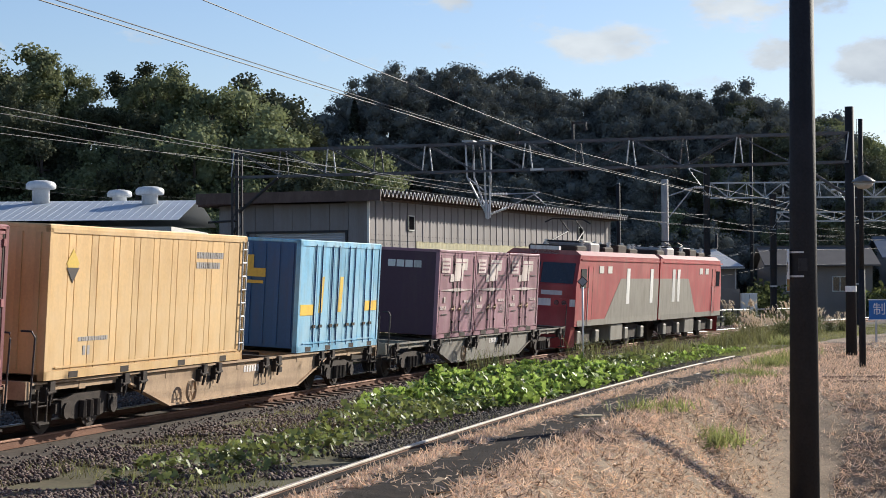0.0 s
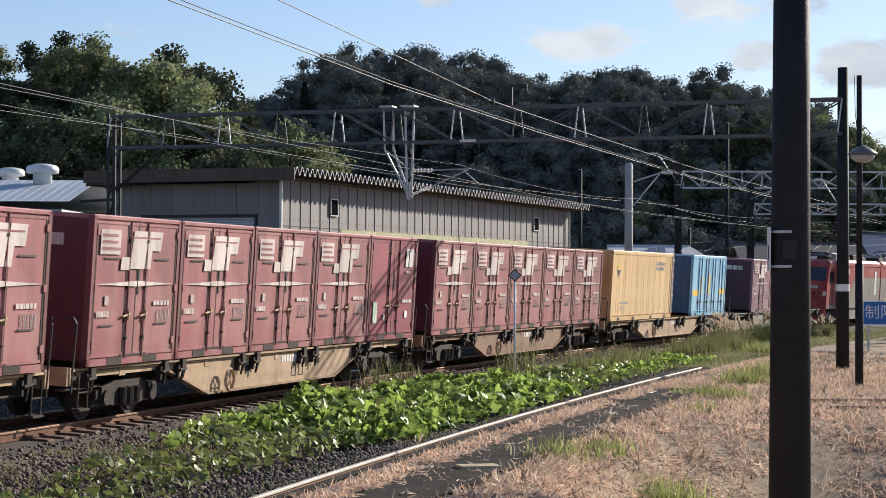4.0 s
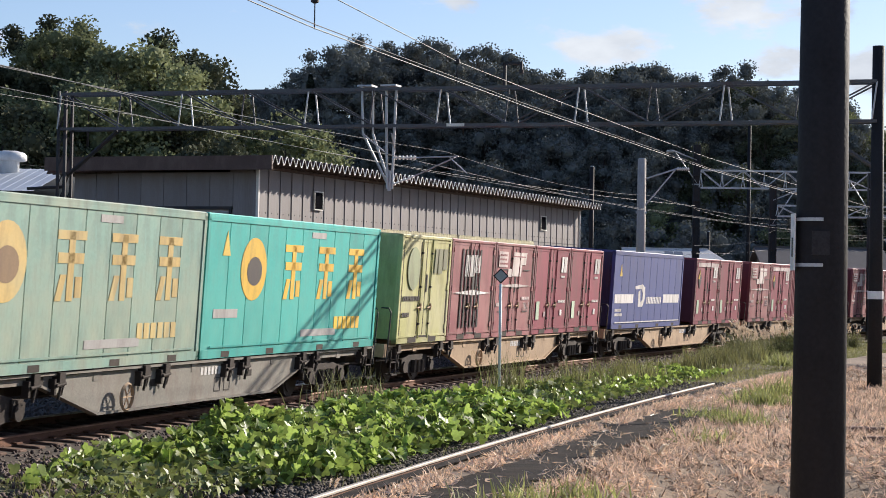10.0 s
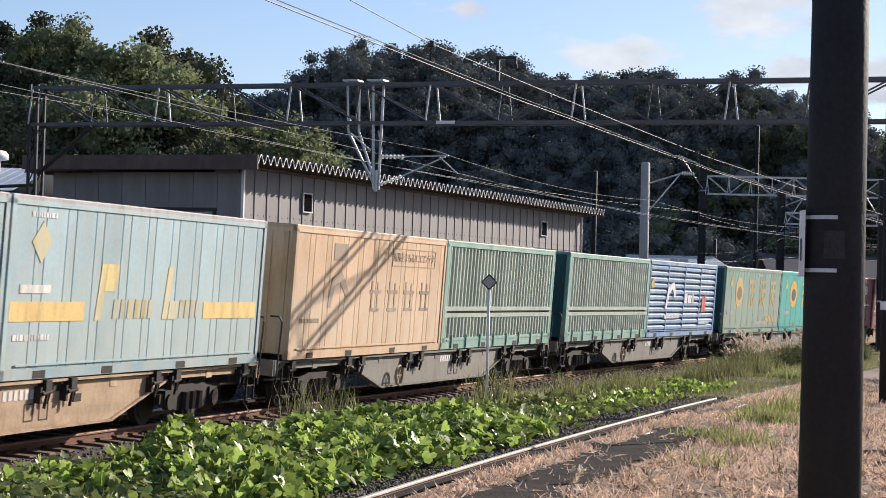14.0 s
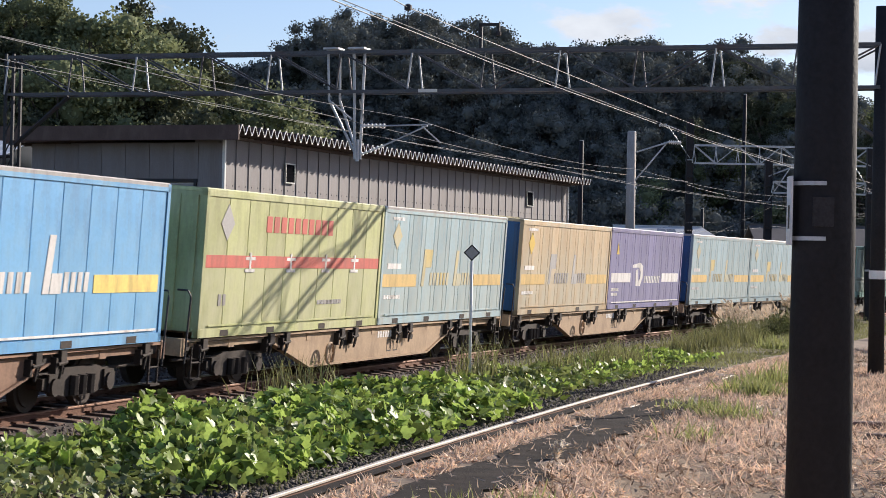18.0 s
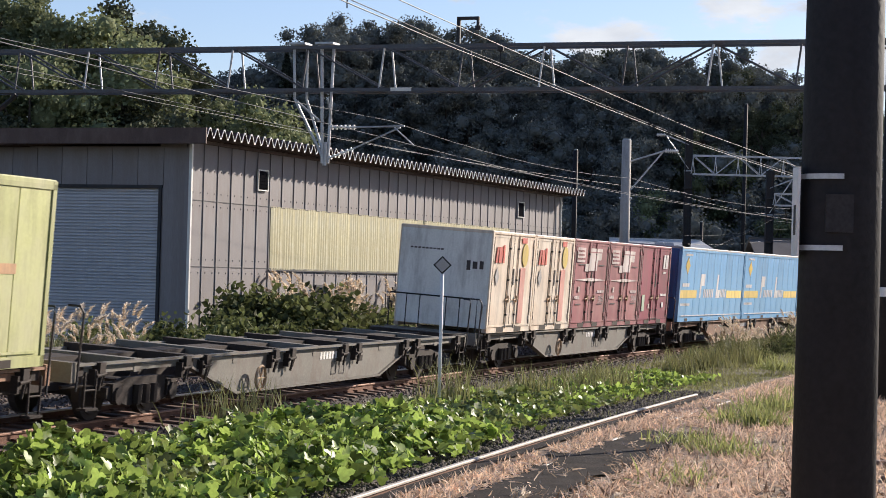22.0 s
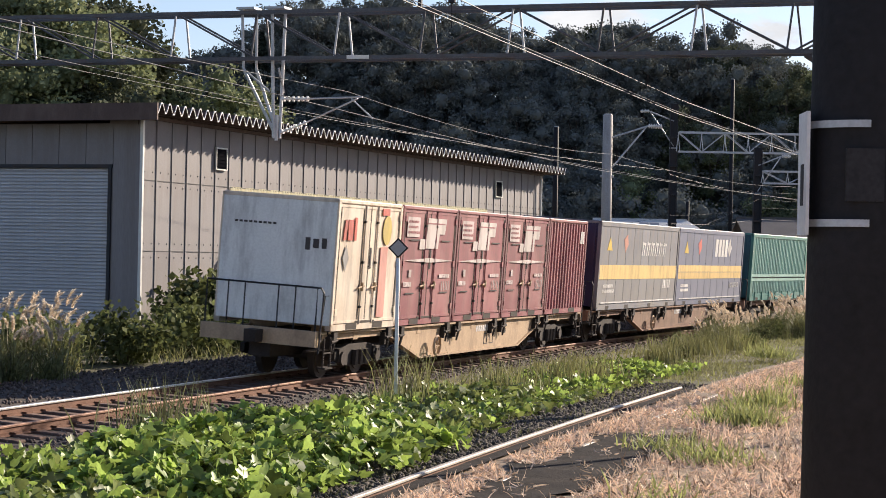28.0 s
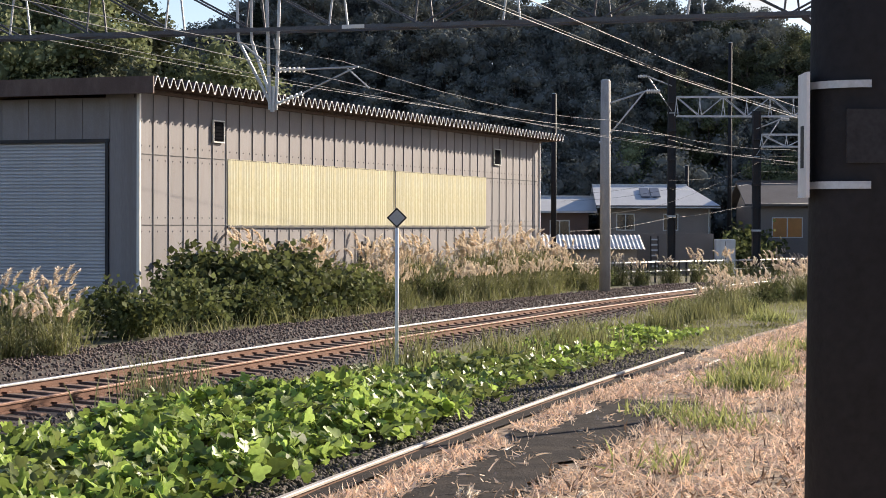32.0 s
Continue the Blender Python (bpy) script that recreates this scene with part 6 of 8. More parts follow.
        part("lamp_box", Bag().box(min(e, e + s * 0.05), max(e, e + s * 0.05), -1.2, -0.5, 1.70, 2.0).box(min(e, e + s * 0.05), max(e, e + s * 0.05), 0.5, 1.2, 1.70, 2.0), P_LOCORED, body)
        for y in (-1.0, -0.72, 0.72, 1.0):
            part("headlight", Bag().rod((e, y, 1.85), (e + s * 0.07, y, 1.85), 0.09, 12), M_GLASS, body)
        part("print_block", Bag().box(min(e, e + s * 0.01), max(e, e + s * 0.01), -0.9, -0.1, 2.12, 2.28), M_GALV, body)
        part("head_board", Bag().box(a + 0.5 if s < 0 else b - 0.75, a + 0.75 if s < 0 else b - 0.5, -0.55, 0.55, H - 0.02, H + 0.3), P_OFFWHITE, body)
        part("snow_plough", Bag().rings([[(e - s * 0.3, -1.35, 0.25), (e - s * 0.3, 1.35, 0.25), (e - s * 0.3, 1.35, 0.95), (e - s * 0.3, -1.35, 0.95)], [(e + s * 0.02, -1.2, 0.2), (e + s * 0.02, 1.2, 0.2), (e + s * 0.02, 1.3, 1.0), (e + s * 0.02, -1.3, 1.0)]]), P_LOCORED, body)
        part("coupler", Bag().box(min(e, e + s * 0.45), max(e, e + s * 0.45), -0.14, 0.14, 0.74, 1.0), P_UNDER, t)
        # roof gear
        for k, x in enumerate((-10.2, -8.4, -6.4, -4.4, -2.6) if s < 0 else (2.0, 3.8, 6.0, 8.2, 10.0)):
            part("roof_box", Bag().bevel_box(x - 0.7, x + 0.6, -0.95, 0.95, H + 0.14, H + 0.35 + 0.12 * (k % 2), 0.05), P_MARKGREY if k == 1 else P_UNDER, body, "roof equipment box")
            for y in (-0.7, 0.7):
                insulator(body, (x + 0.75, y, H + 0.15), (x + 0.75, y, H + 0.55), 0.09)
        px = -8.6 if s < 0 else 8.0
        pg = part("pantograph", Bag().rod((px - 1.0, -0.6, H + 0.5), (px + 1.0, -0.6, H + 0.5), 0.04, 6).rod((px - 1.0, 0.6, H + 0.5), (px + 1.0, 0.6, H + 0.5), 0.04, 6).rod((px - 1.0, -0.6, H + 0.5), (px - 1.0, 0.6, H + 0.5), 0.04, 6).rod((px + 1.0, -0.6, H + 0.5), (px + 1.0, 0.6, H + 0.5), 0.04, 6), M_DARKSTEEL, body, "folded current collector")
        hi = H + 1.32 if s < 0 else H + 0.75
        part("lower_arm", Bag().rod((px - 0.9, -0.5, H + 0.5), (px + 0.7, -0.3, (H + 0.5 + hi) / 2), 0.03, 6).rod((px - 0.9, 0.5, H + 0.5), (px + 0.7, 0.3, (H + 0.5 + hi) / 2), 0.03, 6), M_DARKSTEEL, pg)
        part("upper_arm", Bag().rod((px + 0.7, -0.3, (H + 0.5 + hi) / 2), (px - 0.5, -0.3, hi), 0.025, 6).rod((px + 0.7, 0.3, (H + 0.5 + hi) / 2), (px - 0.5, 0.3, hi), 0.025, 6), M_DARKSTEEL, pg)
        part("collector_head", Bag().tube([(px - 0.5, -0.9, hi - 0.12), (px - 0.5, -0.6, hi + 0.03), (px - 0.5, 0.6, hi + 0.03), (px - 0.5, 0.9, hi - 0.12)], 0.03), M_DARKSTEEL, pg)
        for c in ((-10.0, -3.2) if s < 0 else (3.2, 10.0)):
            bg = part("bogie", Bag().plate([(c - 1.9, 0.45), (c - 1.9, 0.75), (c - 0.6, 0.9), (c + 0.6, 0.9), (c + 1.9, 0.75), (c + 1.9, 0.45), (c + 0.5, 0.35), (c - 0.5, 0.35)], -1.12, -1.0).plate([(c - 1.9, 0.45), (c - 1.9, 0.75), (c - 0.6, 0.9), (c + 0.6, 0.9), (c + 1.9, 0.75), (c + 1.9, 0.45), (c + 0.5, 0.35), (c - 0.5, 0.35)], 1.0, 1.12), P_UNDER, t, "sooty motor bogie")
            for dx in (-1.25, 1.25):
                part("wheelset", Bag().rod((c + dx, -0.64, 0.56), (c + dx, -0.5, 0.56), 0.56, 22).rod((c + dx, 0.5, 0.56), (c + dx, 0.64, 0.56), 0.56, 22).rod((c + dx, -1.1, 0.56), (c + dx, 1.1, 0.56), 0.09, 8), P_WHEEL, bg)
                part("axle_box", Bag().bevel_box(c + dx - 0.25, c + dx + 0.25, -1.28, -1.0, 0.35, 0.8, 0.03), P_LOCOGREY, bg)
        part("side_tank", Bag().bevel_box((a + b) / 2 - 0.9, (a + b) / 2 + 0.9, -1.35, 1.35, 0.35, 0.98, 0.04), P_LOCOGREY, t, "grey equipment box under the floor")
    part("bellows", Bag().box(-0.12, 0.12, -1.3, 1.3, 1.05, H + 0.1), P_UNDER, t)
    return t


DECK = 1.02
PITCH = 20.4
SLOTS = (-7.56, -3.78, 0.0, 3.78, 7.56)
PAIR = (-4.74, 4.74)
R5 = lambda *k: list(zip(k, SLOTS))
LOADS = [
    [("purple", -3.78), ("purple", 0.0), ("purple", 3.78)],
    [("yellow", -4.74), ("blue_box", 6.4)],
    R5("red", "red", "red", "red", "red"),
    R5("red", "red", "red", "red", "red_letters"),
    R5("red", "diamond", "ribbed", "red", "red"),
    [("navy", -4.74), ("diamond", 3.78), ("red_letters", 7.56)],
    R5("lime", "slotted", "red", "red_letters", "red_letters"),
    [("sage", -4.74), ("teal", 4.74)],
    [("grille", -4.74), ("blue_grille", 4.74)],
    [("orange", -4.74), ("grille", 4.74)],
    [("paleblue", -4.74), ("paleblue", 4.74)],
    [("tan", -4.74), ("violet", 4.74)],
    [("limeband", -4.74), ("paleblue", 4.74)],
    [("flblue", -4.74), ("flblue", 4.74)],
    R5("cream", "cream", "red", "red", "red_letters"),
    [],
    [("paleblue", -4.74), ("lime_plain", 4.74)],
    [("green_grille", -4.74), ("pink_grille", 4.74)],
    [("slate", -4.74), ("slate_blue", 4.74)],
    R5("cream", "red", "red", "red", "ribbed"),
]
WAGON_COLOURS = (2, 1, 0, 1, 1, 1, 1, 2, 2, 2, 1, 1, 1, 0, 2, 2, 0, 0, 0, 1)
MOVERS = []


def build_train():
    cols = [(P_BROWNSOLE, "brown dusty flat container wagon on two bogies"), (P_BEIGE, "beige dusty flat container wagon on two bogies"), (P_GREY, "grey flat container wagon on two bogies")]
    protos, boxes = {}, {}

    def get(store, key, make):
        if key not in store:
            store[key] = make()
            return store[key]
        return copy_thing(store[key], Matrix.Identity(4))

    for i, load in enumerate(LOADS):
        tail = i in (14, 19)
        c = WAGON_COLOURS[i]
        w = get(protos, (c, tail), lambda: wagon(cols[c][0], cols[c][1] + (" with an end railing" if tail else ""), tail))
        if i == 15:
            w["label"] = "grey empty flat container wagon between loaded ones"
        MOVERS.append((w, -PITCH * i, 0.0))
        for kind, off in load:
            small = kind in ("red", "red_letters", "ribbed", "purple", "lime", "cream", "slotted", "diamond")
            o = get(boxes, kind, (lambda: small_container(kind)) if small else (lambda: long_container(kind)))
            MOVERS.append((o, -PITCH * i + off, DECK))
    MOVERS.append((locomotive(), 23.0, 0.0))


build_train()


def travel(t):
    """How far the first wagon's middle has come along the track."""
    return 0.00034818 * t ** 3 + 0.0452 * t ** 2 + 12.801 * t + 1.4561 - 1.1 * math.exp(-t / 0.9)


def motions():
    for ob, off, z in MOVERS:
        walk(ob, [(k * 0.4, seat(travel(k * 0.4) + off, 0.0, z, CANT)) for k in range(81)])


# ---- plants ----
RNG = np.random.default_rng(7)
M_KUDZU = surface("kudzu_leaf", (0.255, 0.335, 0.078), 0.42, 0, var=0.35, scale=0.9, grain=20, bump=0.05, island=0.75, through_light=0.42, spec=0.25)
M_KUDZUDARK = surface("older_kudzu_leaf", (0.19, 0.22, 0.07), 0.5, 0, var=0.2, scale=3, grain=20, bump=0.05, island=0.5, through_light=0.3, spec=0.4)
M_GRASS = surface("green_grass", (0.25, 0.245, 0.095), 0.6, 0, var=0.3, scale=0.6, grain=6, bump=0, island=0.5, through_light=0.35)
M_TUFT = surface("lush_grass_blade", (0.30, 0.315, 0.115), 0.6, 0, var=0.3, scale=0.6, grain=6, bump=0, island=0.5, through_light=0.4)
M_OLIVE = surface("olive_weed", (0.24, 0.235, 0.10), 0.7, 0, var=0.3, scale=0.8, grain=6, bump=0, island=0.5, through_light=0.3)
M_STRAW = surface("dry_straw", (0.755, 0.560, 0.415), 0.7, 0, var=0.3, scale=0.7, grain=8, bump=0, island=0.5, through_light=0.2)
M_STRAWDARK = surface("brown_dead_grass", (0.22, 0.145, 0.10), 0.8, 0, var=0.3, scale=0.7, grain=8, bump=0, island=0.5, through_light=0.15)
M_REED = surface("reed_blade", (0.20, 0.205, 0.085), 0.6, 0, var=0.3, scale=1, grain=8, bump=0, island=0.5, through_light=0.3)
M_PLUME = surface("pampas_plume", (0.80, 0.70, 0.58), 0.9, 0, var=0.15, scale=2, grain=20, bump=0, island=0.25, through_light=0.5)
M_LEAF = surface("broad_tree_leaf", (0.185, 0.205, 0.105), 0.85, 0, var=0.25, scale=0.4, grain=5, bump=0, island=0.25, each=0.3, through_light=0.25, spec=0.15)
M_LEAFDARK = surface("dark_tree_leaf", (0.098, 0.108, 0.066), 0.85, 0, var=0.25, scale=0.4, grain=5, bump=0, island=0.35, each=0.25, through_light=0.12, spec=0.1)
# Far leaves greyer and paler: the distance haze is mixed into their colour.
M_LEAFFAR = surface("hazy_hill_tree_leaf", (0.165, 0.175, 0.160), 0.95, 0, var=0.12, scale=0.3, grain=3, bump=0, island=0.06, each=0.15, through_light=0.10, spec=0.0)
M_NEEDLE = surface("cedar_needle", (0.055, 0.065, 0.047), 0.8, 0, var=0.25, scale=0.4, grain=5, bump=0, island=0.5, each=0.2, through_light=0.1, spec=0.25)
M_BUSH = surface("bush_leaf", (0.12, 0.135, 0.05), 0.85, 0, var=0.25, scale=1, grain=8, bump=0, island=0.55, each=0.3, through_light=0.28)
M_BARK = surface("tree_bark", (0.10, 0.08, 0.065), 0.9, 0, var=0.3, scale=2, grain=12)
M_FOREST = surface("forest_floor", (0.10, 0.105, 0.085), 0.95, 0, var=0.4, scale=0.3, grain=3)

LEAF_V = [(0, 0.06, 0), (-0.24, 0.0, 0.05), (-0.52, 0.24, 0.08), (-0.40, 0.56, 0.04), (-0.22, 0.58, 0.0), (-0.20, 0.84, -0.03), (0, 1.0, -0.09), (0.20, 0.84, -0.03),
          (0.22, 0.58, 0.0), (0.40, 0.56, 0.04), (0.52, 0.24, 0.08), (0.24, 0.0, 0.05), (0, 0.46, -0.04)]
LEAF_F = [(12, k, k + 1) for k in range(11)] + [(12, 11, 0)]
BLADE_V = [(-1, 0, 0), (1, 0, 0), (0.75, 0.10, 0.55), (-0.75, 0.10, 0.55), (0, 0.36, 1)]
BLADE_F = [(0, 1, 2), (0, 2, 3), (3, 2, 4)]
CARD_V = [(-0.5, -0.1, 0), (0.1, -0.5, 0.12), (0.5, 0.08, 0), (-0.05, 0.5, 0.12)]
CARD_F = [(0, 1, 2), (0, 2, 3)]
STONE_V = [(1, 0.1, 0), (0.1, 0.9, 0.1), (-1, -0.1, 0.05), (0, -1, -0.1), (0.1, 0, 0.75), (-0.1, 0.1, -0.8)]
STONE_F = [(0, 1, 4), (1, 2, 4), (2, 3, 4), (3, 0, 4), (1, 0, 5), (2, 1, 5), (3, 2, 5), (0, 3, 5)]


def lumps(x, y, f, seed):
    return np.array([noise.noise(Vector((a * f, b * f, seed))) for a, b in zip(x, y)])


def stuff(name, v, f, material, label, category):
    return tagged(part(name, numbers_mesh(name, v, f, material), None), label, category, "", "stuff")


def kudzu(name, n, s0, s1, l0, l1, material, seed, base, rise, size, cut):
    rng = np.random.default_rng(seed)
    s, lat = rng.uniform(s0, s1, n), rng.uniform(l0, l1, n)
    p = track_points(s, lat, 0.0)
    m1, m2 = lumps(p[:, 0], p[:, 1], 0.55, seed), lumps(p[:, 0], p[:, 1], 1.9, seed + 4)
    edge = np.minimum((lat - l0) / 0.9, (l1 - lat) / 0.5).clip(0, 1) * np.minimum((s - s0) / 4, (s1 - s) / 4).clip(0, 1)
    keep = (m1 * 0.8 + m2 * 0.5 + edge * 1.3) > cut + rng.uniform(-0.25, 0.25, n)
    top = base + rise * (0.55 + 0.9 * m1 + 0.55 * m2).clip(0, 2) * edge
    z = top - rng.exponential(0.07, n).clip(0, 0.4)
    p[:, 2] = np.maximum(z, base - 0.02)
    p, k = p[keep], keep.sum()
    return scatter(LEAF_V, LEAF_F, p, turns(rng, k, 0.72), rng.uniform(size * 0.5, size * 1.25, k))


stuff("kudzu_vines", *kudzu("kudzu_vines", 16000, -20, 1, 2.5, 7.2, None, 11, -0.16, 0.46, 0.175, 1.0), M_KUDZU, "thick bright green kudzu leaves between the tracks", "kudzu")
stuff("kudzu_trailers", *kudzu("kudzu_trailers", 9000, -8, 22, 2.9, 6.5, None, 17, -0.18, 0.26, 0.14, 1.02), M_KUDZU, "thin patches of yellow-green kudzu among weeds", "kudzu")
stuff("kudzu_runners", *kudzu("kudzu_runners", 6000, -38, -14, 3.6, 6.6, None, 19, -0.18, 0.26, 0.12, 1.25), M_KUDZUDARK, "sparse kudzu runners over gravel and weeds", "kudzu")
stuff("kudzu_undergrowth", *kudzu("kudzu_undergrowth", 11000, -21, 10, 2.3, 6.6, None, 12, -0.2, 0.34, 0.14, 0.9), M_KUDZUDARK, "darker kudzu leaves low between the tracks", "kudzu")


def grass(n, s0, s1, l0, l1, seed, w, h, tilt, base, cut=-9.0, f=0.5, sink=False):
    rng = np.random.default_rng(seed)
    s, lat = rng.uniform(s0, s1, n), rng.uniform(l0, l1, n)
    p = track_points(s, lat, base)
    keep = lumps(p[:, 0], p[:, 1], f, seed) > cut
    p, lat = p[keep], lat[keep]
    if sink:
        p[:, 2] += dip(p[:, 0], p[:, 1], lat)
    k = len(p)
    hh = rng.uniform(h * 0.5, h * 1.3, k)
    return scatter(BLADE_V, BLADE_F, p, turns(rng, k, tilt), np.stack([rng.uniform(w * 0.6, w * 1.4, k), hh, hh], 1))


stuff("grass", *grass(28000, -21, 60, 1.9, 7.3, 21, 0.008, 0.13, 0.6, -0.24, -0.15), M_GRASS, "short green grass between the tracks", "grass")
stuff("weeds", *grass(30000, -40, 70, 2.4, 7.2, 22, 0.006, 0.18, 0.5, -0.24, 0.02), M_OLIVE, "olive weeds between the tracks", "weeds")
stuff("green_grass", *grass(5000, 8, 50, 2.4, 7.2, 29, 0.009, 0.15, 0.45, -0.22, 0.05, 0.8), M_GRASS, "taller green grass beside the track", "grass")
stuff("dry_grass", *grass(45000, -40, 26, 9.5, 24, 23, 0.010, 0.14, 1.0, -0.08, -0.2, 1.6, True), M_STRAW, "dry straw-coloured grass beside the siding", "dry grass")
stuff("near_dry_grass", *grass(90000, -40, 13, 9.45, 15.5, 36, 0.0085, 0.16, 1.2, -0.08, -0.15, 2.2, True), M_STRAW, "dense dry straw beside the siding", "dry grass")
stuff("dead_grass", *grass(26000, -38, 20, 9.3, 18, 24, 0.010, 0.15, 1.0, -0.08, 0.0, 2.1, True), M_STRAWDARK, "brown dead grass beside the siding", "dry grass")
stuff("siding_straw", *grass(15000, -40, 0, 7.9, 8.45, 25, 0.010, 0.12, 1.3, -0.06, -0.1, 1.7), M_STRAW, "straw strewn over the siding", "dry grass")
stuff("asphalt_straw", *grass(1500, -36, -1, 8.3, 9.5, 37, 0.009, 0.13, 1.35, -0.05, 0.05, 2.4), M_STRAW, "loose straw blown over the asphalt", "dry grass")
stuff("path_straw", *grass(15000, -2, 24, 7.9, 9.5, 35, 0.010, 0.12, 1.3, -0.06, -0.1, 1.4), M_STRAW, "straw strewn over the old path", "dry grass")
stuff("far_grass", *grass(8000, 20, 75, 9.6, 32, 26, 0.012, 0.16, 0.5, -0.2, 0.08, 0.3), M_GRASS, "green grass beyond the dry ground", "grass")
stuff("far_dry_grass", *grass(16000, 18, 75, 8.4, 30, 27, 0.010, 0.2, 0.6, -0.2, -0.1, 0.4), M_STRAW, "tall straw-coloured grass beyond the dry ground", "dry grass")
stuff("bank_weeds", *grass(5000, -25, 45, -9, -4.6, 28, 0.012, 0.50, 0.35, -0.24, -0.3), M_OLIVE, "olive weeds before the warehouse", "weeds")


def stones():
    rng = np.random.default_rng(31)
    n = 52000
    s, lat = rng.uniform(-36, 55, n), rng.uniform(-4.6, 3.0, n)
    z = np.where(lat > 1.7, -0.16 - (lat - 1.7).clip(0, 0.6) * 0.12, np.where(lat < -2.6, -0.17 - (-2.6 - lat) * 0.11, -0.17)) - lat * math.sin(CANT) + rng.uniform(-0.02, 0.03, n)
    z -= np.where(np.abs(lat) < 1.0, 0.035, 0.0)
    p = track_points(s, lat, 0.0)
    p[:, 2] = z
    return scatter(STONE_V, STONE_F, p, turns(rng, n, 0.8), rng.uniform(0.022, 0.05, n))


stuff("ballast_stones", *stones(), M_STONE, "dark grey-brown ballast stones", "ballast")


def dark_stones():
    rng = np.random.default_rng(32)
    n = 9000
    s, lat = rng.uniform(-30, 12, n), rng.normal(6.85, 0.27, n)
    p = track_points(s, lat, -0.17)
    return scatter(STONE_V, STONE_F, p, turns(rng, n, 0.8), rng.uniform(0.025, 0.06, n))


def loose_gravel():
    rng = np.random.default_rng(33)
    n = 17000
    s, lat = rng.uniform(-44, -10, n), rng.uniform(1.8, 6.9, n)
    p = track_points(s, lat, -0.22)
    keep = lumps(p[:, 0], p[:, 1], 0.6, 3.0) > -0.25
    p = p[keep]
    return scatter(STONE_V, STONE_F, p, turns(rng, len(p), 0.8), rng.uniform(0.03, 0.065, len(p)))


stuff("loose_gravel", *loose_gravel(), M_STONE, "brown-grey gravel among thin weeds", "gravel")
stuff("siding_ballast", *dark_stones(), M_STONEDARK, "dark stones along the siding rail", "ballast")


def side_of(x, y):
    """Side distance of a place from the main track."""
    s = 0.0
    for _ in range(8):
        o, h = on_track(s), heading(s)
        s += (x - o.x) * math.sin(h) + (y - o.y) * math.cos(h)
    o, h = on_track(s), heading(s)
    return (x - o.x) * math.cos(h) - (y - o.y) * math.sin(h)


def tuft(x, y, n, h, w, material, name, label, seed, spread=0.35, tilt=0.4, z=-0.1):
    rng = np.random.default_rng(seed)
    p = np.stack([rng.normal(x, spread, n), rng.normal(y, spread * 1.4, n), np.full(n, z)], 1)
    p[:, 2] += dip(p[:, 0], p[:, 1], side_of(x, y))
    hh = rng.uniform(h * 0.5, h * 1.3, n)
    v, f = scatter(BLADE_V, BLADE_F, p, turns(rng, n, tilt), np.stack([rng.uniform(w * 0.6, w * 1.4, n), hh, hh], 1))
    return tagged(part(name, numbers_mesh(name, v, f, material), None), label, "grass tuft", "grass tufts", "stuff")


for k, (x, y, n, h) in enumerate([(1.1, 16.8, 420, 0.34), (5.1, 36.9, 620, 0.36), (6.0, 40.2, 260, 0.45), (3.5, 32.4, 160, 0.28), (8.8, 59.0, 300, 0.4), (-0.3, 17.2, 160, 0.3), (0.4, 18.2, 120, 0.25), (3.9, 31.0, 200, 0.3), (7.6, 46.0, 200, 0.35), (2.9, 27.0, 90, 0.25)]):
    tuft(x, y, n, h, 0.012, M_TUFT, "grass_tuft", "bright green grass tuft in dry grass", 100 + k, 0.28, 0.42)
for k, (x, y, n, h) in enumerate([(1.47, 42.8, 260, 0.6), (3.2, 47.8, 300, 0.6), (2.6, 46.4, 200, 0.5), (6.9, 60.1, 260, 0.6), (-3.4, 33.5, 160, 0.7), (-0.2, 40.6, 160, 0.8), (6.9, 59.5, 250, 0.5), (8.5, 63.3, 250, 0.5), (5.6, 55.0, 300, 0.6)]):
    tuft(x, y, n, h, 0.010, M_OLIVE, "weed_clump", "tall olive-brown weed clump beside the track", 200 + k, 0.35, 0.16)


# pampas grass: arching blades, stems and feathery heads
def plume_arrays(rng, base, height, lean, size):
    """One stem with its drooping feathery head, as arrays of triangles."""
    a = rng.normal(0.3, 1.0)
    d = np.array([math.cos(a), math.sin(a), 0.0])
    top = np.array(base) + d * lean + np.array([0, 0, height])
    V, F = [], []
    side = np.array([-d[1], d[0], 0]) * 0.006
    V += [np.array(base) - side, np.array(base) + side, top]
    F.append((0, 1, 2))
    bend = rng.uniform(0.3, 0.8)
    for i in range(54):
        k = i / 54
        p = top + size * (d * bend * k * k * 0.8 + np.array([0, 0, 0.85 * k - 0.35 * bend * k * k - 0.2]))
        b = rng.uniform(0, 6.2832)
        e = np.array([math.cos(b), math.sin(b), 0]) * size * 0.21 * math.sin(0.5 + 2.3 * k) + np.array([0, 0, size * rng.uniform(0.02, 0.2)]) + d * size * 0.16
        q = np.array([-math.sin(b), math.cos(b), 0.15]) * size * 0.075
        n = len(V)
        V += [p - q, p + q, p + e]
        F.append((n, n + 1, n + 2))
    return V, F


ARCH_V = [(-1, 0, 0), (1, 0, 0), (0.9, 0.14, 0.5), (-0.9, 0.14, 0.5), (0.6, 0.40, 0.86), (-0.6, 0.40, 0.86), (0, 0.78, 0.80)]
ARCH_F = [(0, 1, 2), (0, 2, 3), (3, 2, 4), (3, 4, 5), (5, 4, 6)]


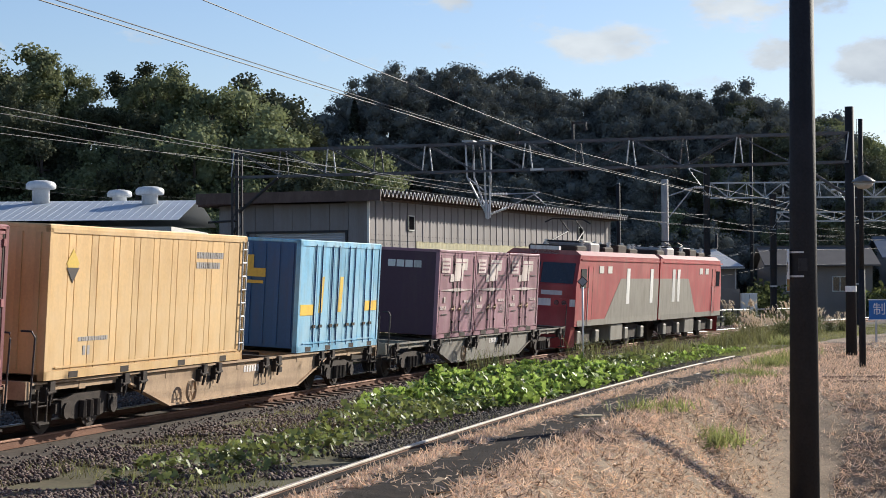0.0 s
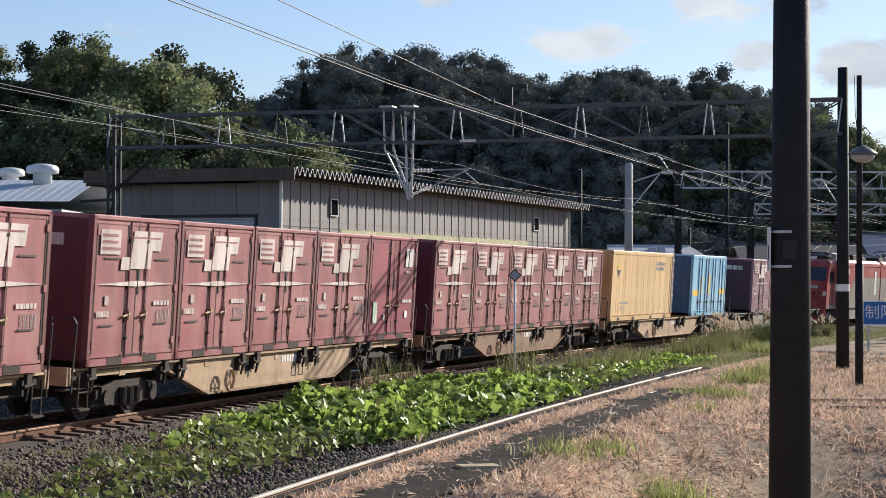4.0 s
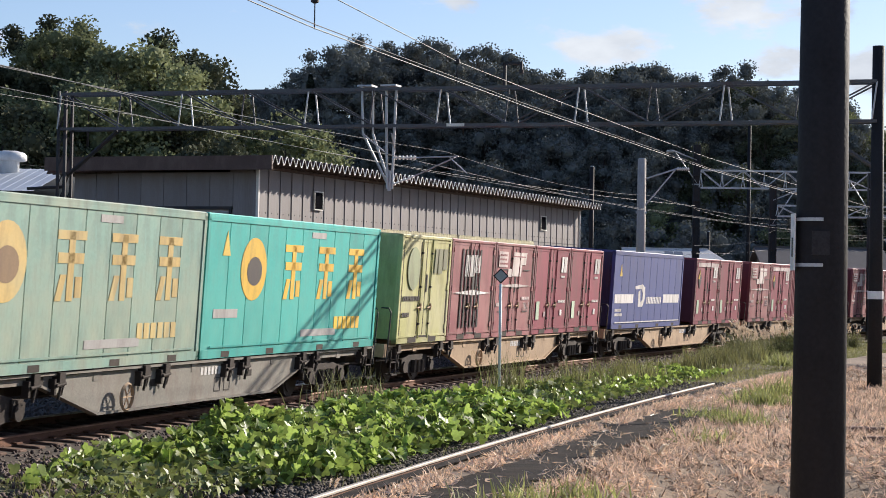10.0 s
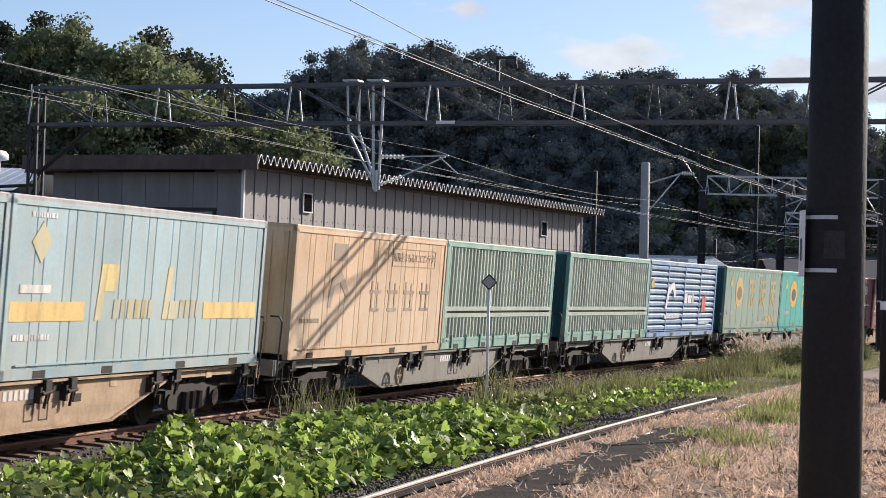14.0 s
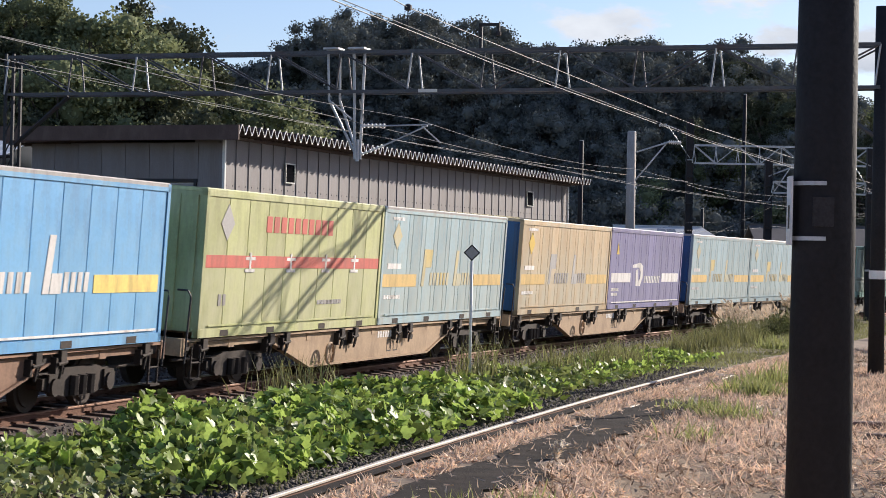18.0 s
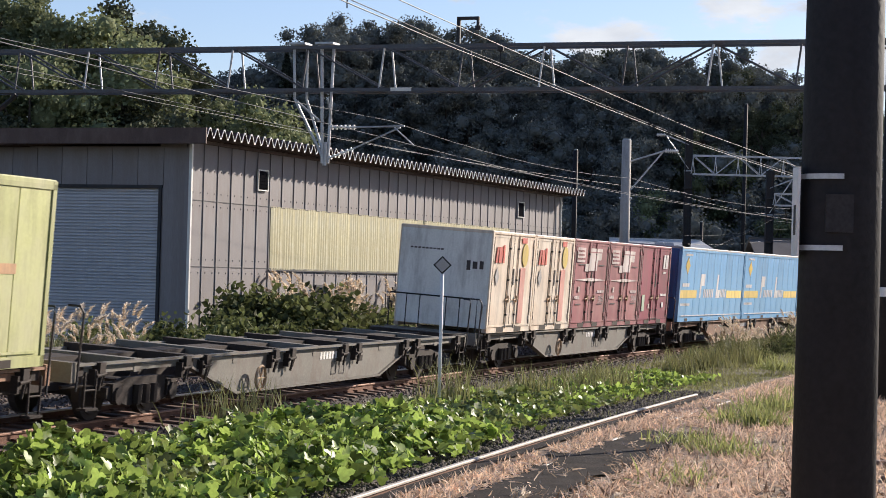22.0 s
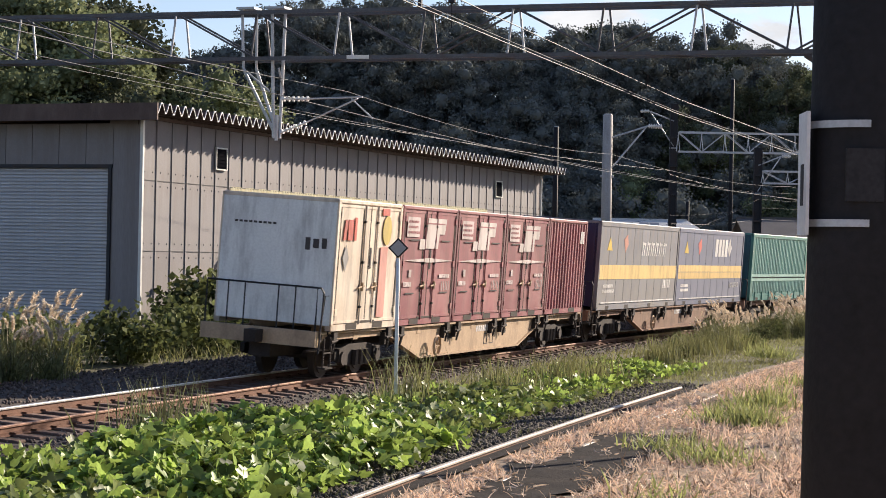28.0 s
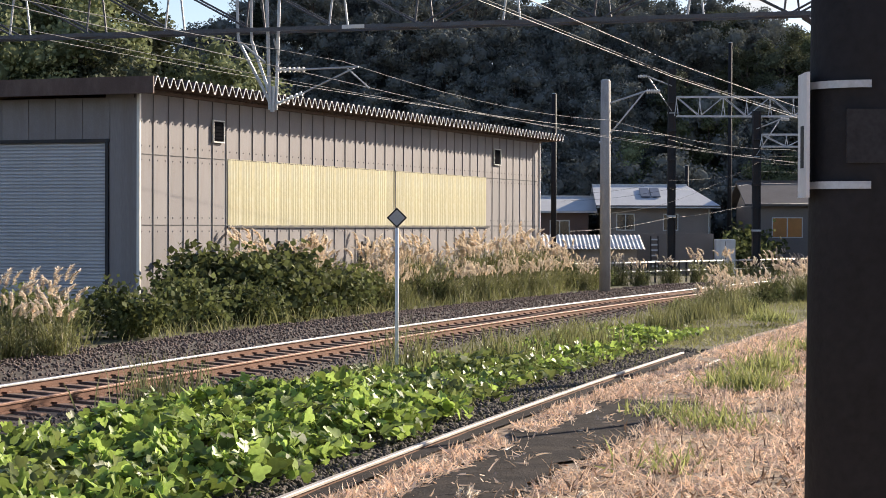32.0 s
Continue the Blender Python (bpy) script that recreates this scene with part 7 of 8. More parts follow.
def pampas(seed, heads, h, spread):
    rng = np.random.default_rng(seed)
    t = thing("pampas_grass", "clump of pampas grass with pale feathery plumes", "pampas grass", "pampas clumps")
    n = heads * 12
    p = np.stack([rng.normal(0, spread * 0.55, n), rng.normal(0, spread * 0.55, n), np.zeros(n)], 1)
    hh = rng.uniform(h * 0.35, h * 0.9, n)
    v, f = scatter(ARCH_V, ARCH_F, p, turns(rng, n, 0.2), np.stack([np.full(n, 0.017), hh * 0.9, hh], 1))
    part("blades", numbers_mesh("blades", v, f, M_REED), None, t, "green-brown arching blades")
    n = heads * 17
    p = np.stack([rng.normal(0, spread * 0.6, n), rng.normal(0, spread * 0.6, n), h * 0.62 * rng.random(n) ** 1.2], 1)
    v, f = scatter(CARD_V, CARD_F, p, turns(rng, n, 0.9), np.stack([rng.uniform(0.05, 0.13, n), rng.uniform(0.10, 0.2, n), np.full(n, 0.12)], 1))
    part("undergrowth", numbers_mesh("undergrowth", v, f, M_OLIVE), None, t, "olive weeds grown through the clump")
    V, F = [], []
    for i in range(heads):
        b = (rng.normal(0, spread * 0.5), rng.normal(0, spread * 0.5), 0)
        a, c = plume_arrays(rng, b, h * rng.uniform(0.70, 0.98), rng.uniform(0.05, 0.4), rng.uniform(0.42, 0.62))
        F += [tuple(len(V) + k for k in q) for q in c]
        V += a
    part("plumes", numbers_mesh("plumes", np.array(V), np.array(F), M_PLUME), None, t, "pale cream-pink plumes")
    return t


PAMPAS = [pampas(300 + k, 13 + 3 * k, 2.1 + 0.12 * k, 0.55 + 0.08 * k) for k in range(4)]
USED = set()


def place(pool, k, x, y, z, turn, size):
    m = Matrix.Translation((x, y, z)) @ Matrix.Rotation(turn, 4, "Z")
    src = pool[k % len(pool)]
    if src.name not in USED:
        USED.add(src.name)
        ob = src
        ob.matrix_basis = m
    else:
        ob = copy_thing(src, m)
    ob.scale = (size, size, size)
    return ob


def bush(seed, w, h, n, material, name="bush", label="dense dark green bush"):
    rng = np.random.default_rng(seed)
    t = thing(name, label, "bush", "bushes before the warehouse")
    c = np.stack([rng.normal(0, w * 0.35, 16), rng.normal(0, w * 0.35, 16), rng.uniform(0.15, 0.8, 16) * h], 1)
    i = rng.integers(0, 16, n)
    p = c[i] + rng.normal(0, 1, (n, 3)) * np.array([0.22, 0.22, 0.18]) * w
    p[:, 2] = np.abs(p[:, 2])
    v, f = scatter(CARD_V, CARD_F, p, turns(rng, n, 0.9), rng.uniform(0.09, 0.2, n))
    part("leaves", numbers_mesh("leaves", v, f, material), None, t)
    b = Bag()
    for k in range(6):
        b.rod((0, 0, 0), tuple(c[k] * np.array([0.8, 0.8, 0.9])), 0.02, 5, 0.008)
    part("stems", b, M_BARK, t)
    return t


BUSHES = [bush(400 + k, 1.2 + 0.1 * k, 1.5, 1500, M_BUSH) for k in range(3)]

prng = random.Random(5)
WD, WN = Vector((math.sin(WALL_A), math.cos(WALL_A), 0)), Vector((math.cos(WALL_A), -math.sin(WALL_A), 0))
W0 = Vector((-8.61, 62.0, 0))
for i in range(38):
    u = 3.6 + i * 0.78
    p = W0 + WD * u + WN * prng.uniform(0.9, 3.2)
    place(PAMPAS, i, p.x, p.y, -0.28, prng.uniform(0, 6.28), prng.uniform(0.62, 1.06) if u < 30 else prng.uniform(0.7, 0.95))
for i in range(26):
    p = W0 + WD * (8.0 + i * 1.08 + prng.uniform(-0.4, 0.4)) + WN * prng.uniform(3.0, 4.6)
    place(PAMPAS, i + 2, p.x, p.y, -0.28, prng.uniform(0, 6.28), prng.uniform(0.40, 0.62))
for i in range(13):
    p = W0 + WD * (-0.2 + i * 0.72 + prng.uniform(-0.3, 0.3)) + WN * prng.uniform(1.2, 4.0)
    place(BUSHES, i, p.x, p.y, -0.3, prng.uniform(0, 6.28), prng.uniform(0.75, 1.1) if i > 3 else prng.uniform(1.25, 1.5))
for i in range(12):
    p = W0 + WD * (9.5 + i * 2.1 + prng.uniform(-0.6, 0.6)) + WN * prng.uniform(1.8, 4.0)
    place(BUSHES, i, p.x, p.y, -0.3, prng.uniform(0, 6.28), prng.uniform(0.45, 0.8))
for i in range(16):
    p = on_track(prng.uniform(-1.5, 7.5), prng.uniform(-6.4, -3.6))
    place(PAMPAS, i, p.x, p.y, -0.28, prng.uniform(0, 6.28), prng.uniform(0.58, 0.8))
for i in range(10):
    p = on_track(prng.uniform(-6, 20), prng.uniform(-8.2, -5.5))
    place(BUSHES, i, p.x, p.y, -0.3, prng.uniform(0, 6.28), prng.uniform(0.7, 1.0))
for i in range(20):
    p = on_track(31 + i * 1.1 + prng.uniform(-0.5, 0.5), prng.uniform(2.6, 4.6))
    place(PAMPAS, i + 1, p.x, p.y, -0.3, prng.uniform(0, 6.28), prng.uniform(0.36, 0.60))
for i in range(7):
    p = on_track(24 + i * 3.4, prng.uniform(3.4, 5.2))
    place(BUSHES, i, p.x, p.y, -0.3, prng.uniform(0, 6.28), prng.uniform(0.3, 0.5))
for i in range(7):
    p = Vector((8.2 + i * 1.5, 93.0 + i * 2.0, 0))
    place(PAMPAS, i + 2, p.x, p.y, -0.3, prng.uniform(0, 6.28), prng.uniform(0.5, 0.75))
for i in range(6):
    place(PAMPAS, i, 16.5 + i * 1.1, 70 + prng.uniform(-3, 3), -0.3, prng.uniform(0, 6.28), prng.uniform(0.8, 1.0))


def lone_plume(x, y, h, size, seed, lean, z=-0.15):
    rng = np.random.default_rng(seed)
    t = thing("pampas_plume", "single bent pampas stalk with a cream plume", "pampas plume", "single plumes", m=Matrix.Translation((x, y, z)))
    V, F = plume_arrays(rng, (0, 0, 0), h, lean, size)
    for k in range(3):
        a, c = plume_arrays(rng, (0, 0, 0), h * 0.97, lean, size * 0.9)
        F += [tuple(len(V) + i for i in q) for q in c[1:]]
        V += a
    part("plume", numbers_mesh("plume", np.array(V), np.array(F), M_PLUME), None, t)


for k, (x, y, h, s) in enumerate([(0.79, 23.5, 0.14, 0.30), (1.76, 23.5, 0.16, 0.26), (-2.35, 16.9, 0.3, 0.14)]):
    lone_plume(x, y, h, s, 500 + k, 0.08 if k else 0.05)

# ---- wooded hills ----
def ball():
    bm = bmesh.new()
    bmesh.ops.create_icosphere(bm, subdivisions=2, radius=1.0)
    for q in bm.verts:
        q.co *= 1 + 0.22 * noise.noise(q.co * 2.3)
    v, f = [tuple(q.co) for q in bm.verts], [tuple(q.index for q in p.verts) for p in bm.faces]
    bm.free()
    return v, f


BALL_V, BALL_F = ball()


def crown_arrays(rng, h, w, lo, n, card):
    k = 34
    c = []
    while len(c) < k:
        q = rng.uniform(-1, 1, 3)
        if 0.25 < np.linalg.norm(q) < 1:
            c.append(q * np.array([w, w, (h - lo) / 2]) + np.array([0, 0, (h + lo) / 2]))
    c = np.array(c)
    r = rng.uniform(0.55, 1.15, k) * w * 0.36
    i = rng.integers(0, k, n)
    d = rng.normal(0, 1, (n, 3))
    d /= np.linalg.norm(d, axis=1, keepdims=True)
    p = c[i] + d * (r[i] * rng.uniform(0.5, 1.12, n))[:, None] * np.array([1, 1, 0.75])
    v, f = scatter(CARD_V, CARD_F, p, turns(rng, n, 0.8), rng.uniform(card * 0.6, card * 1.3, n))
    # solid leafy hearts of the clumps
    bv, bf = scatter(BALL_V, BALL_F, c, turns(rng, k, 1.0), np.stack([r * 0.5, r * 0.5, r * 0.38], 1) * rng.uniform(0.85, 1.1, (k, 3)))
    return c, (np.concatenate([v, bv]), np.concatenate([f, bf + len(v)]))


def broad_tree(seed, h, w, material, n=3000, card=0.42):
    rng = np.random.default_rng(seed)
    t = thing("tree", "broadleaf tree with a dense dark green crown" if material is M_LEAFDARK else "broadleaf tree with a dense green crown", "tree", "trees on the hills")
    c, (v, f) = crown_arrays(rng, h, w, h * 0.06, n, card)
    tr = Bag().rod((0, 0, -1), (0.1, 0, h * 0.45), 0.24, 8, 0.15).rod((0.1, 0, h * 0.45), (0, 0.1, h * 0.85), 0.15, 7, 0.04)
    for k in range(7):
        tr.rod((0.06, 0, h * (0.28 + 0.05 * k)), tuple(c[k * 3]), 0.08, 6, 0.02)
    part("trunk", tr, M_BARK, t)
    part("crown", numbers_mesh("crown", v, f, material), None, t)
    return t


def cedar(seed, h, w):
    rng = np.random.default_rng(seed)
    t = thing("cedar_tree", "tall dark cedar with a pointed layered crown", "tree", "trees on the hills")
    part("trunk", Bag().rod((0, 0, -1), (0, 0, h), 0.2, 8, 0.03), M_BARK, t)
    n = 2400
    z = h * (0.18 + 0.82 * rng.power(1.0, n))
    layer = 0.75 + 0.25 * np.sin(z * 5.0 + rng.uniform(0, 6))
    r = w * (1 - (z / h)) ** 0.75 * layer * np.sqrt(rng.uniform(0.15, 1, n)) + 0.1
    a = rng.uniform(0, 6.2832, n)
    p = np.stack([r * np.cos(a), r * np.sin(a), z - r * 0.25], 1)
    v, f = scatter(CARD_V, CARD_F, p, turns(rng, n, 0.6), rng.uniform(0.25, 0.55, n))
    part("crown", numbers_mesh("crown", v, f, M_NEEDLE), None, t)
    return t


BROAD = [broad_tree(600 + k, 8.5 + 0.5 * (k % 3), 3.1 + 0.35 * (k % 3), M_LEAF if k < 4 else M_LEAFDARK, 8500, 0.23) for k in range(6)]
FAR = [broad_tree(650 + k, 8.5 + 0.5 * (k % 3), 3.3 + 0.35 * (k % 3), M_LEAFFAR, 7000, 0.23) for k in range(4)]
CEDARS = [cedar(700 + k, 10.5 + k, 2.0 + 0.2 * k) for k in range(3)]


def ridge(x, pts):
    return float(np.interp(x, [p[0] for p in pts], [p[1] for p in pts]))


# crest heights of the ground, along x
LEFT = [(-110, 8), (-80, 11), (-54, 10.8), (-44, 11.6), (-38, 10.8), (-28.5, 11.2), (-24, 10.2), (-20, 9.4), (-16, 6.4), (-12, 3.0), (-8, 0.3)]
FARR = [(-60, 8), (-40, 8.3), (-26, 8.0), (-22.5, 10.4), (-19, 13.4), (-16.5, 15.6), (-12.5, 17.3), (-7, 17.2), (-3.7, 16.7), (0, 16.0), (5, 15.1), (9, 14.8), (14, 15.0), (20, 15.2), (24, 14.3), (28, 12), (33, 9), (39, 6), (70, 5), (120, 7)]


def hill(name, x0, x1, y0, y1, crest, label):
    nx, ny = 60, 16
    bag = Bag()
    for j in range(ny + 1):
        k = j / ny
        for i in range(nx + 1):
            x = x0 + (x1 - x0) * i / nx
            up = ridge(x, crest) * math.sin(min(k / 0.72, 1.0) * math.pi / 2) ** 1.4 * (1 if k < 0.72 else 1 - 0.3 * (k - 0.72) / 0.28)
            bag.v.append((x, y0 + (y1 - y0) * k, -0.4 + up + 0.5 * noise.noise(Vector((x * 0.2, k * 6, 3)))))
    m = nx + 1
    bag.f = [(j * m + i, j * m + i + 1, (j + 1) * m + i + 1, (j + 1) * m + i) for j in range(ny) for i in range(nx)]
    return tagged(part(name, bag, M_FOREST, None, "", True), label, "hill", "", "structure")


hill("hill_near", -110, -8, 86, 118, LEFT, "steep wooded hillside behind the warehouse")
hill("hill_far", -60, 120, 132, 178, FARR, "dark wooded hill beyond the houses")
trng = random.Random(9)


def plant(x0, x1, y0, y1, crest, dx, dy, cedars, pool):
    y, row = y0 + 2.0, 0
    deep = y1 - y0
    while y < y0 + deep * 0.80:
        x = x0 + (dx / 2 if row % 2 else 0)
        k = (y - y0) / deep
        while x < x1:
            xx, yy = x + trng.uniform(-1.2, 1.2), y + trng.uniform(-1.2, 1.2)
            g = -0.6 + ridge(xx, crest) * math.sin(min(k / 0.72, 1.0) * math.pi / 2) ** 1.4
            if ridge(xx, crest) > 1.5:
                if trng.random() < cedars(xx, k):
                    place(CEDARS, trng.randrange(3), xx, yy, g, trng.uniform(0, 6.28), trng.uniform(0.55, 0.72))
                else:
                    # Lighter-leaved trees towards the right give that slope its sunlight by colour.
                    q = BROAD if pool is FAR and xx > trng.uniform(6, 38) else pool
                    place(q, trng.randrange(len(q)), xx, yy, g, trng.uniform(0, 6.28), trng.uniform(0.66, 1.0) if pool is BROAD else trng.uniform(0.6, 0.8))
            x += dx
        y += dy
        row += 1


plant(-52, -11, 86, 118, LEFT, 3.7, 4.0, lambda x, k: 0.02, BROAD)
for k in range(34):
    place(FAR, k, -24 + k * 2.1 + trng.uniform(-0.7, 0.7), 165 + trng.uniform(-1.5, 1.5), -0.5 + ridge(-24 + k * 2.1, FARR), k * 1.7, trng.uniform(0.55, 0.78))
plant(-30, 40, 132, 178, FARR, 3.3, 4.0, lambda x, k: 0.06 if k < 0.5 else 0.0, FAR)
for x, y, g, s in ((21.6, 163, 11.2, 0.66), (24.6, 160, 10.2, 0.62)):
    place(CEDARS, 1, x, y, g, 0.4, s)

# ---- buildings ----
M_FACROOF = surface("pale_blue_grey_roof", (0.42, 0.46, 0.52), 0.45, 0.2, var=0.12, scale=0.5, grain=20)
M_FACWALL = surface("dull_white_wall", (0.50, 0.49, 0.47), 0.7, 0, var=0.15, scale=0.6, grain=20)
M_VENT = surface("white_roof_ventilator", (0.72, 0.72, 0.71), 0.5, 0.1, var=0.12, scale=2, grain=20, dirt=(0.35, 0.32, 0.3), dirt_amount=0.4)


def factory():
    t = thing("factory", "low pale factory with a blue-grey roof and white ventilators", "factory", m=Matrix.Translation((-48, 70, -0.3)))
    part("wall", Bag().box(0, 29.5, 0, 12, 0, 5.6), M_FACWALL, t)
    roof = Bag()
    for i in range(75):
        x = -0.4 + i * 0.404
        roof.face((x, -0.5, 5.9), (x + 0.34, -0.5, 5.9), (x + 0.34, 6, 7.1), (x, 6, 7.1))
        roof.face((x + 0.34, -0.5, 5.9), (x + 0.372, -0.5, 5.915), (x + 0.372, 6, 7.115), (x + 0.34, 6, 7.1))
        roof.face((x + 0.372, -0.5, 5.915), (x + 0.404, -0.5, 5.9), (x + 0.404, 6, 7.1), (x + 0.372, 6, 7.115))
    roof.face((-0.4, 6, 7.1), (29.9, 6, 7.1), (29.9, 12.5, 5.9), (-0.4, 12.5, 5.9))
    rf = part("roof", roof, M_FACROOF, t, "pale blue-grey ribbed roof")
    for k in range(4):
        x = 6.5 + k * 5.9
        part("window", Bag().box(x, x + 2.4, -0.03, 0.02, 2.0, 3.4), M_GLASS, t)
    for x, y, z, s in ((17.0, 5.5, 6.9, 1.0), (22.0, 5.5, 6.9, 0.95), (25.6, 7.5, 6.7, 0.8), (27.6, 5.0, 6.6, 0.9)):
        v = part("ventilator", Bag().lathe([(0.46 * s, 0), (0.46 * s, 0.80 * s), (0.52 * s, 0.85 * s)], 18, (x, y, z)), M_VENT, rf, "white round roof ventilator", True)
        part("cowl", Bag().lathe([(0.70 * s, 0.82 * s), (0.80 * s, 0.86 * s), (0.80 * s, 1.08 * s), (0.68 * s, 1.22 * s), (0.35 * s, 1.29 * s), (0.02, 1.31 * s)], 18, (x, y, z)), M_VENT, v, "", True)
    u = thing("utility_pole", "grey utility pole with a transformer and crossarm", "pole", m=Matrix.Translation((-27.5, 68.5, -0.3)))
    part("pole", Bag().rod((0, 0, 0), (0, 0, 8.6), 0.16, 10, 0.12), M_CONCRETE, u)
    part("crossarm", Bag().box(-0.9, 0.9, -0.05, 0.05, 8.1, 8.2), M_GALV, u)
    part("transformer", Bag().rod((0.45, 0, 7.2), (0.45, 0, 8.0), 0.28, 12), M_GALV, u)
    for x in (-0.8, 0.0, 0.8):
        insulator(u, (x, 0, 8.2), (x, 0, 8.5), 0.06)


factory()
M_TILE = surface("blue_grey_roof_tile", (0.13, 0.15, 0.19), 0.4, 0, var=0.2, scale=1, grain=15)
M_TIN = surface("pale_tin_roof", (0.62, 0.61, 0.59), 0.45, 0.1, var=0.15, scale=1, grain=15)
M_TILEBROWN = surface("brown_grey_roof_tile", (0.12, 0.105, 0.095), 0.6, 0, var=0.2, scale=1, grain=15)
M_PLASTER = surface("grey_beige_plaster", (0.30, 0.26, 0.23), 0.85, 0, var=0.15, scale=0.6, grain=15, each=0.25)
M_REDWALL = surface("dull_brown_wall_board", (0.20, 0.135, 0.115), 0.8, 0, var=0.15, scale=0.6, grain=15)
M_WARMGLASS = surface("window_with_orange_blind", (0.55, 0.25, 0.08), 0.3, 0, var=0.2, scale=2, bump=0)


def house(x, y, w, d, h, rise, label, roof_mat, windows, turn=0.0, orange=False, hip=0.0, wall_mat=None):
    t = thing("house", label, "house", "houses beyond the track", m=Matrix.Translation((x, y, -0.4)) @ Matrix.Rotation(turn, 4, "Z"))
    part("wall", Bag().box(0, w, 0, d, 0, h), wall_mat or M_PLASTER, t)
    a, b, c, e = -0.5, w + 0.5, -0.6, d + 0.6
    if hip:
        roof = Bag()
        for z in (h + 0.02, h + 0.14):
            roof.face((a, c, z), (b, c, z), (b - hip, d / 2, z + rise), (a, d / 2, z + rise))
            roof.face((b, c, z), (b, e, z), (b - hip, d / 2, z + rise))
            roof.face((b, e, z), (a, e, z), (a, d / 2, z + rise), (b - hip, d / 2, z + rise))
        rf = part("roof", roof, roof_mat, t)
        part("fascia", Bag().box(a, b, c, c + 0.03, h - 0.06, h + 0.15).box(b - 0.03, b, c + 0.03, e, h - 0.06, h + 0.15), M_TILEBROWN, t, "dark brown eaves board")
        slope = rise / (d / 2 + 0.6)
        for x in (w * 0.36, w * 0.36 + 0.62):
            part("roof_panel", Bag().rings([[(x + i * 0.56, y, h + 0.14 + (y + 0.6) * slope + q) for i, y in ((0, 0.9), (1, 0.9), (1, 2.6), (0, 2.6))] for q in (0.03, 0.10)]), M_TILE, rf, "dark flat panel on the roof")
        part("gutter", Bag().rod((a, c - 0.05, h + 0.02), (b, c - 0.05, h + 0.02), 0.05, 6), M_TRIM, t, "pale gutter")
        part("downpipe", Bag().rod((w - 0.12, -0.06, 0), (w - 0.12, -0.06, h), 0.045, 6), M_TRIM, t)
        part("wall_band", Bag().box(-0.02, w + 0.02, -0.03, 0.0, 2.15, 2.27), M_TILEBROWN, t, "dark band between the storeys")
    else:
        part("roof", Bag().rings([[(-0.5, -0.6, h), (w + 0.5, -0.6, h), (w + 0.5, d / 2, h + rise), (-0.5, d / 2, h + rise)], [(-0.5, -0.6, h + 0.12), (w + 0.5, -0.6, h + 0.12), (w + 0.5, d / 2, h + rise + 0.12), (-0.5, d / 2, h + rise + 0.12)]]).rings([[(-0.5, d / 2, h + rise), (w + 0.5, d / 2, h + rise), (w + 0.5, d + 0.6, h), (-0.5, d + 0.6, h)], [(-0.5, d / 2, h + rise + 0.12), (w + 0.5, d / 2, h + rise + 0.12), (w + 0.5, d + 0.6, h + 0.12), (-0.5, d + 0.6, h + 0.12)]]), roof_mat, t)
    part("gable", Bag().face((0, 0, h), (0, d, h), (0, d / 2, h + rise)), M_PLASTER, t)
    if not hip:
        part("gable", Bag().face((w, d, h), (w, 0, h), (w, d / 2, h + rise)), M_PLASTER, t)
    for k, (a, b, z0, z1) in enumerate(windows):
        wd = part("window", Bag().box(a, b, -0.03, 0.03, z0, z1), M_WARMGLASS if orange and k == 0 else M_GLASS, t, "lit orange window blind" if orange and k == 0 else "")
        part("window_frame", Bag().box(a - 0.06, b + 0.06, -0.06, -0.03, z0 - 0.06, z0).box(a - 0.06, b + 0.06, -0.06, -0.03, z1, z1 + 0.06).box(a - 0.06, a, -0.06, -0.03, z0, z1).box(b, b + 0.06, -0.06, -0.03, z0, z1).box((a + b) / 2 - 0.03, (a + b) / 2 + 0.03, -0.06, -0.03, z0, z1), M_TRIM, wd)
    part("ridge_cap", Bag().box(-0.5, w + 0.5 - hip, d / 2 - 0.12, d / 2 + 0.12, h + rise + 0.08, h + rise + 0.2), roof_mat, t)
    return t


house(8.6, 124, 6.4, 7, 3.9, 1.3, "grey two-storey house with a pale metal roof", M_TIN, [(0.8, 1.8, 2.6, 3.5), (3.6, 4.4, 2.6, 3.5), (4.9, 5.7, 0.8, 2.0)], hip=1.6)
house(4.6, 126, 3.2, 5, 3.6, 0.9, "small grey house with a tin roof", M_TIN, [(0.9, 2.0, 2.2, 3.1)], wall_mat=M_REDWALL)
house(17.2, 122, 7.5, 7, 4.0, 1.4, "beige house with an orange-lit window", M_TILEBROWN, [(1.2, 2.9, 2.2, 3.3), (4.6, 5.6, 2.2, 3.2)], 0.0, True)
house(27.0, 128, 8.5, 7, 4.6, 1.6, "grey house with a dark tiled roof", M_TILE, [(1.2, 2.6, 2.6, 3.7), (5, 6.2, 2.6, 3.7)])
house(38.0, 124, 9, 7, 4.2, 1.6, "grey house with a dark tiled roof", M_TILE, [(1.2, 2.6, 2.4, 3.5)])
shelter = thing("lean_to_shed", "low shed with a pale corrugated roof against a grey house", "shed", m=Matrix.Translation((4.6, 112.0, -0.4)))
part("wall", Bag().box(0, 5.0, 0, 3, 0, 1.7), M_PLASTER, shelter)
lean = Bag()
for k in range(26):
    xx = -0.3 + k * 0.22
    lean.face((xx, -0.4, 1.55), (xx + 0.11, -0.4, 1.62), (xx + 0.11, 3, 2.35), (xx, 3, 2.28))
    lean.face((xx + 0.11, -0.4, 1.62), (xx + 0.22, -0.4, 1.55), (xx + 0.22, 3, 2.28), (xx + 0.11, 3, 2.35))
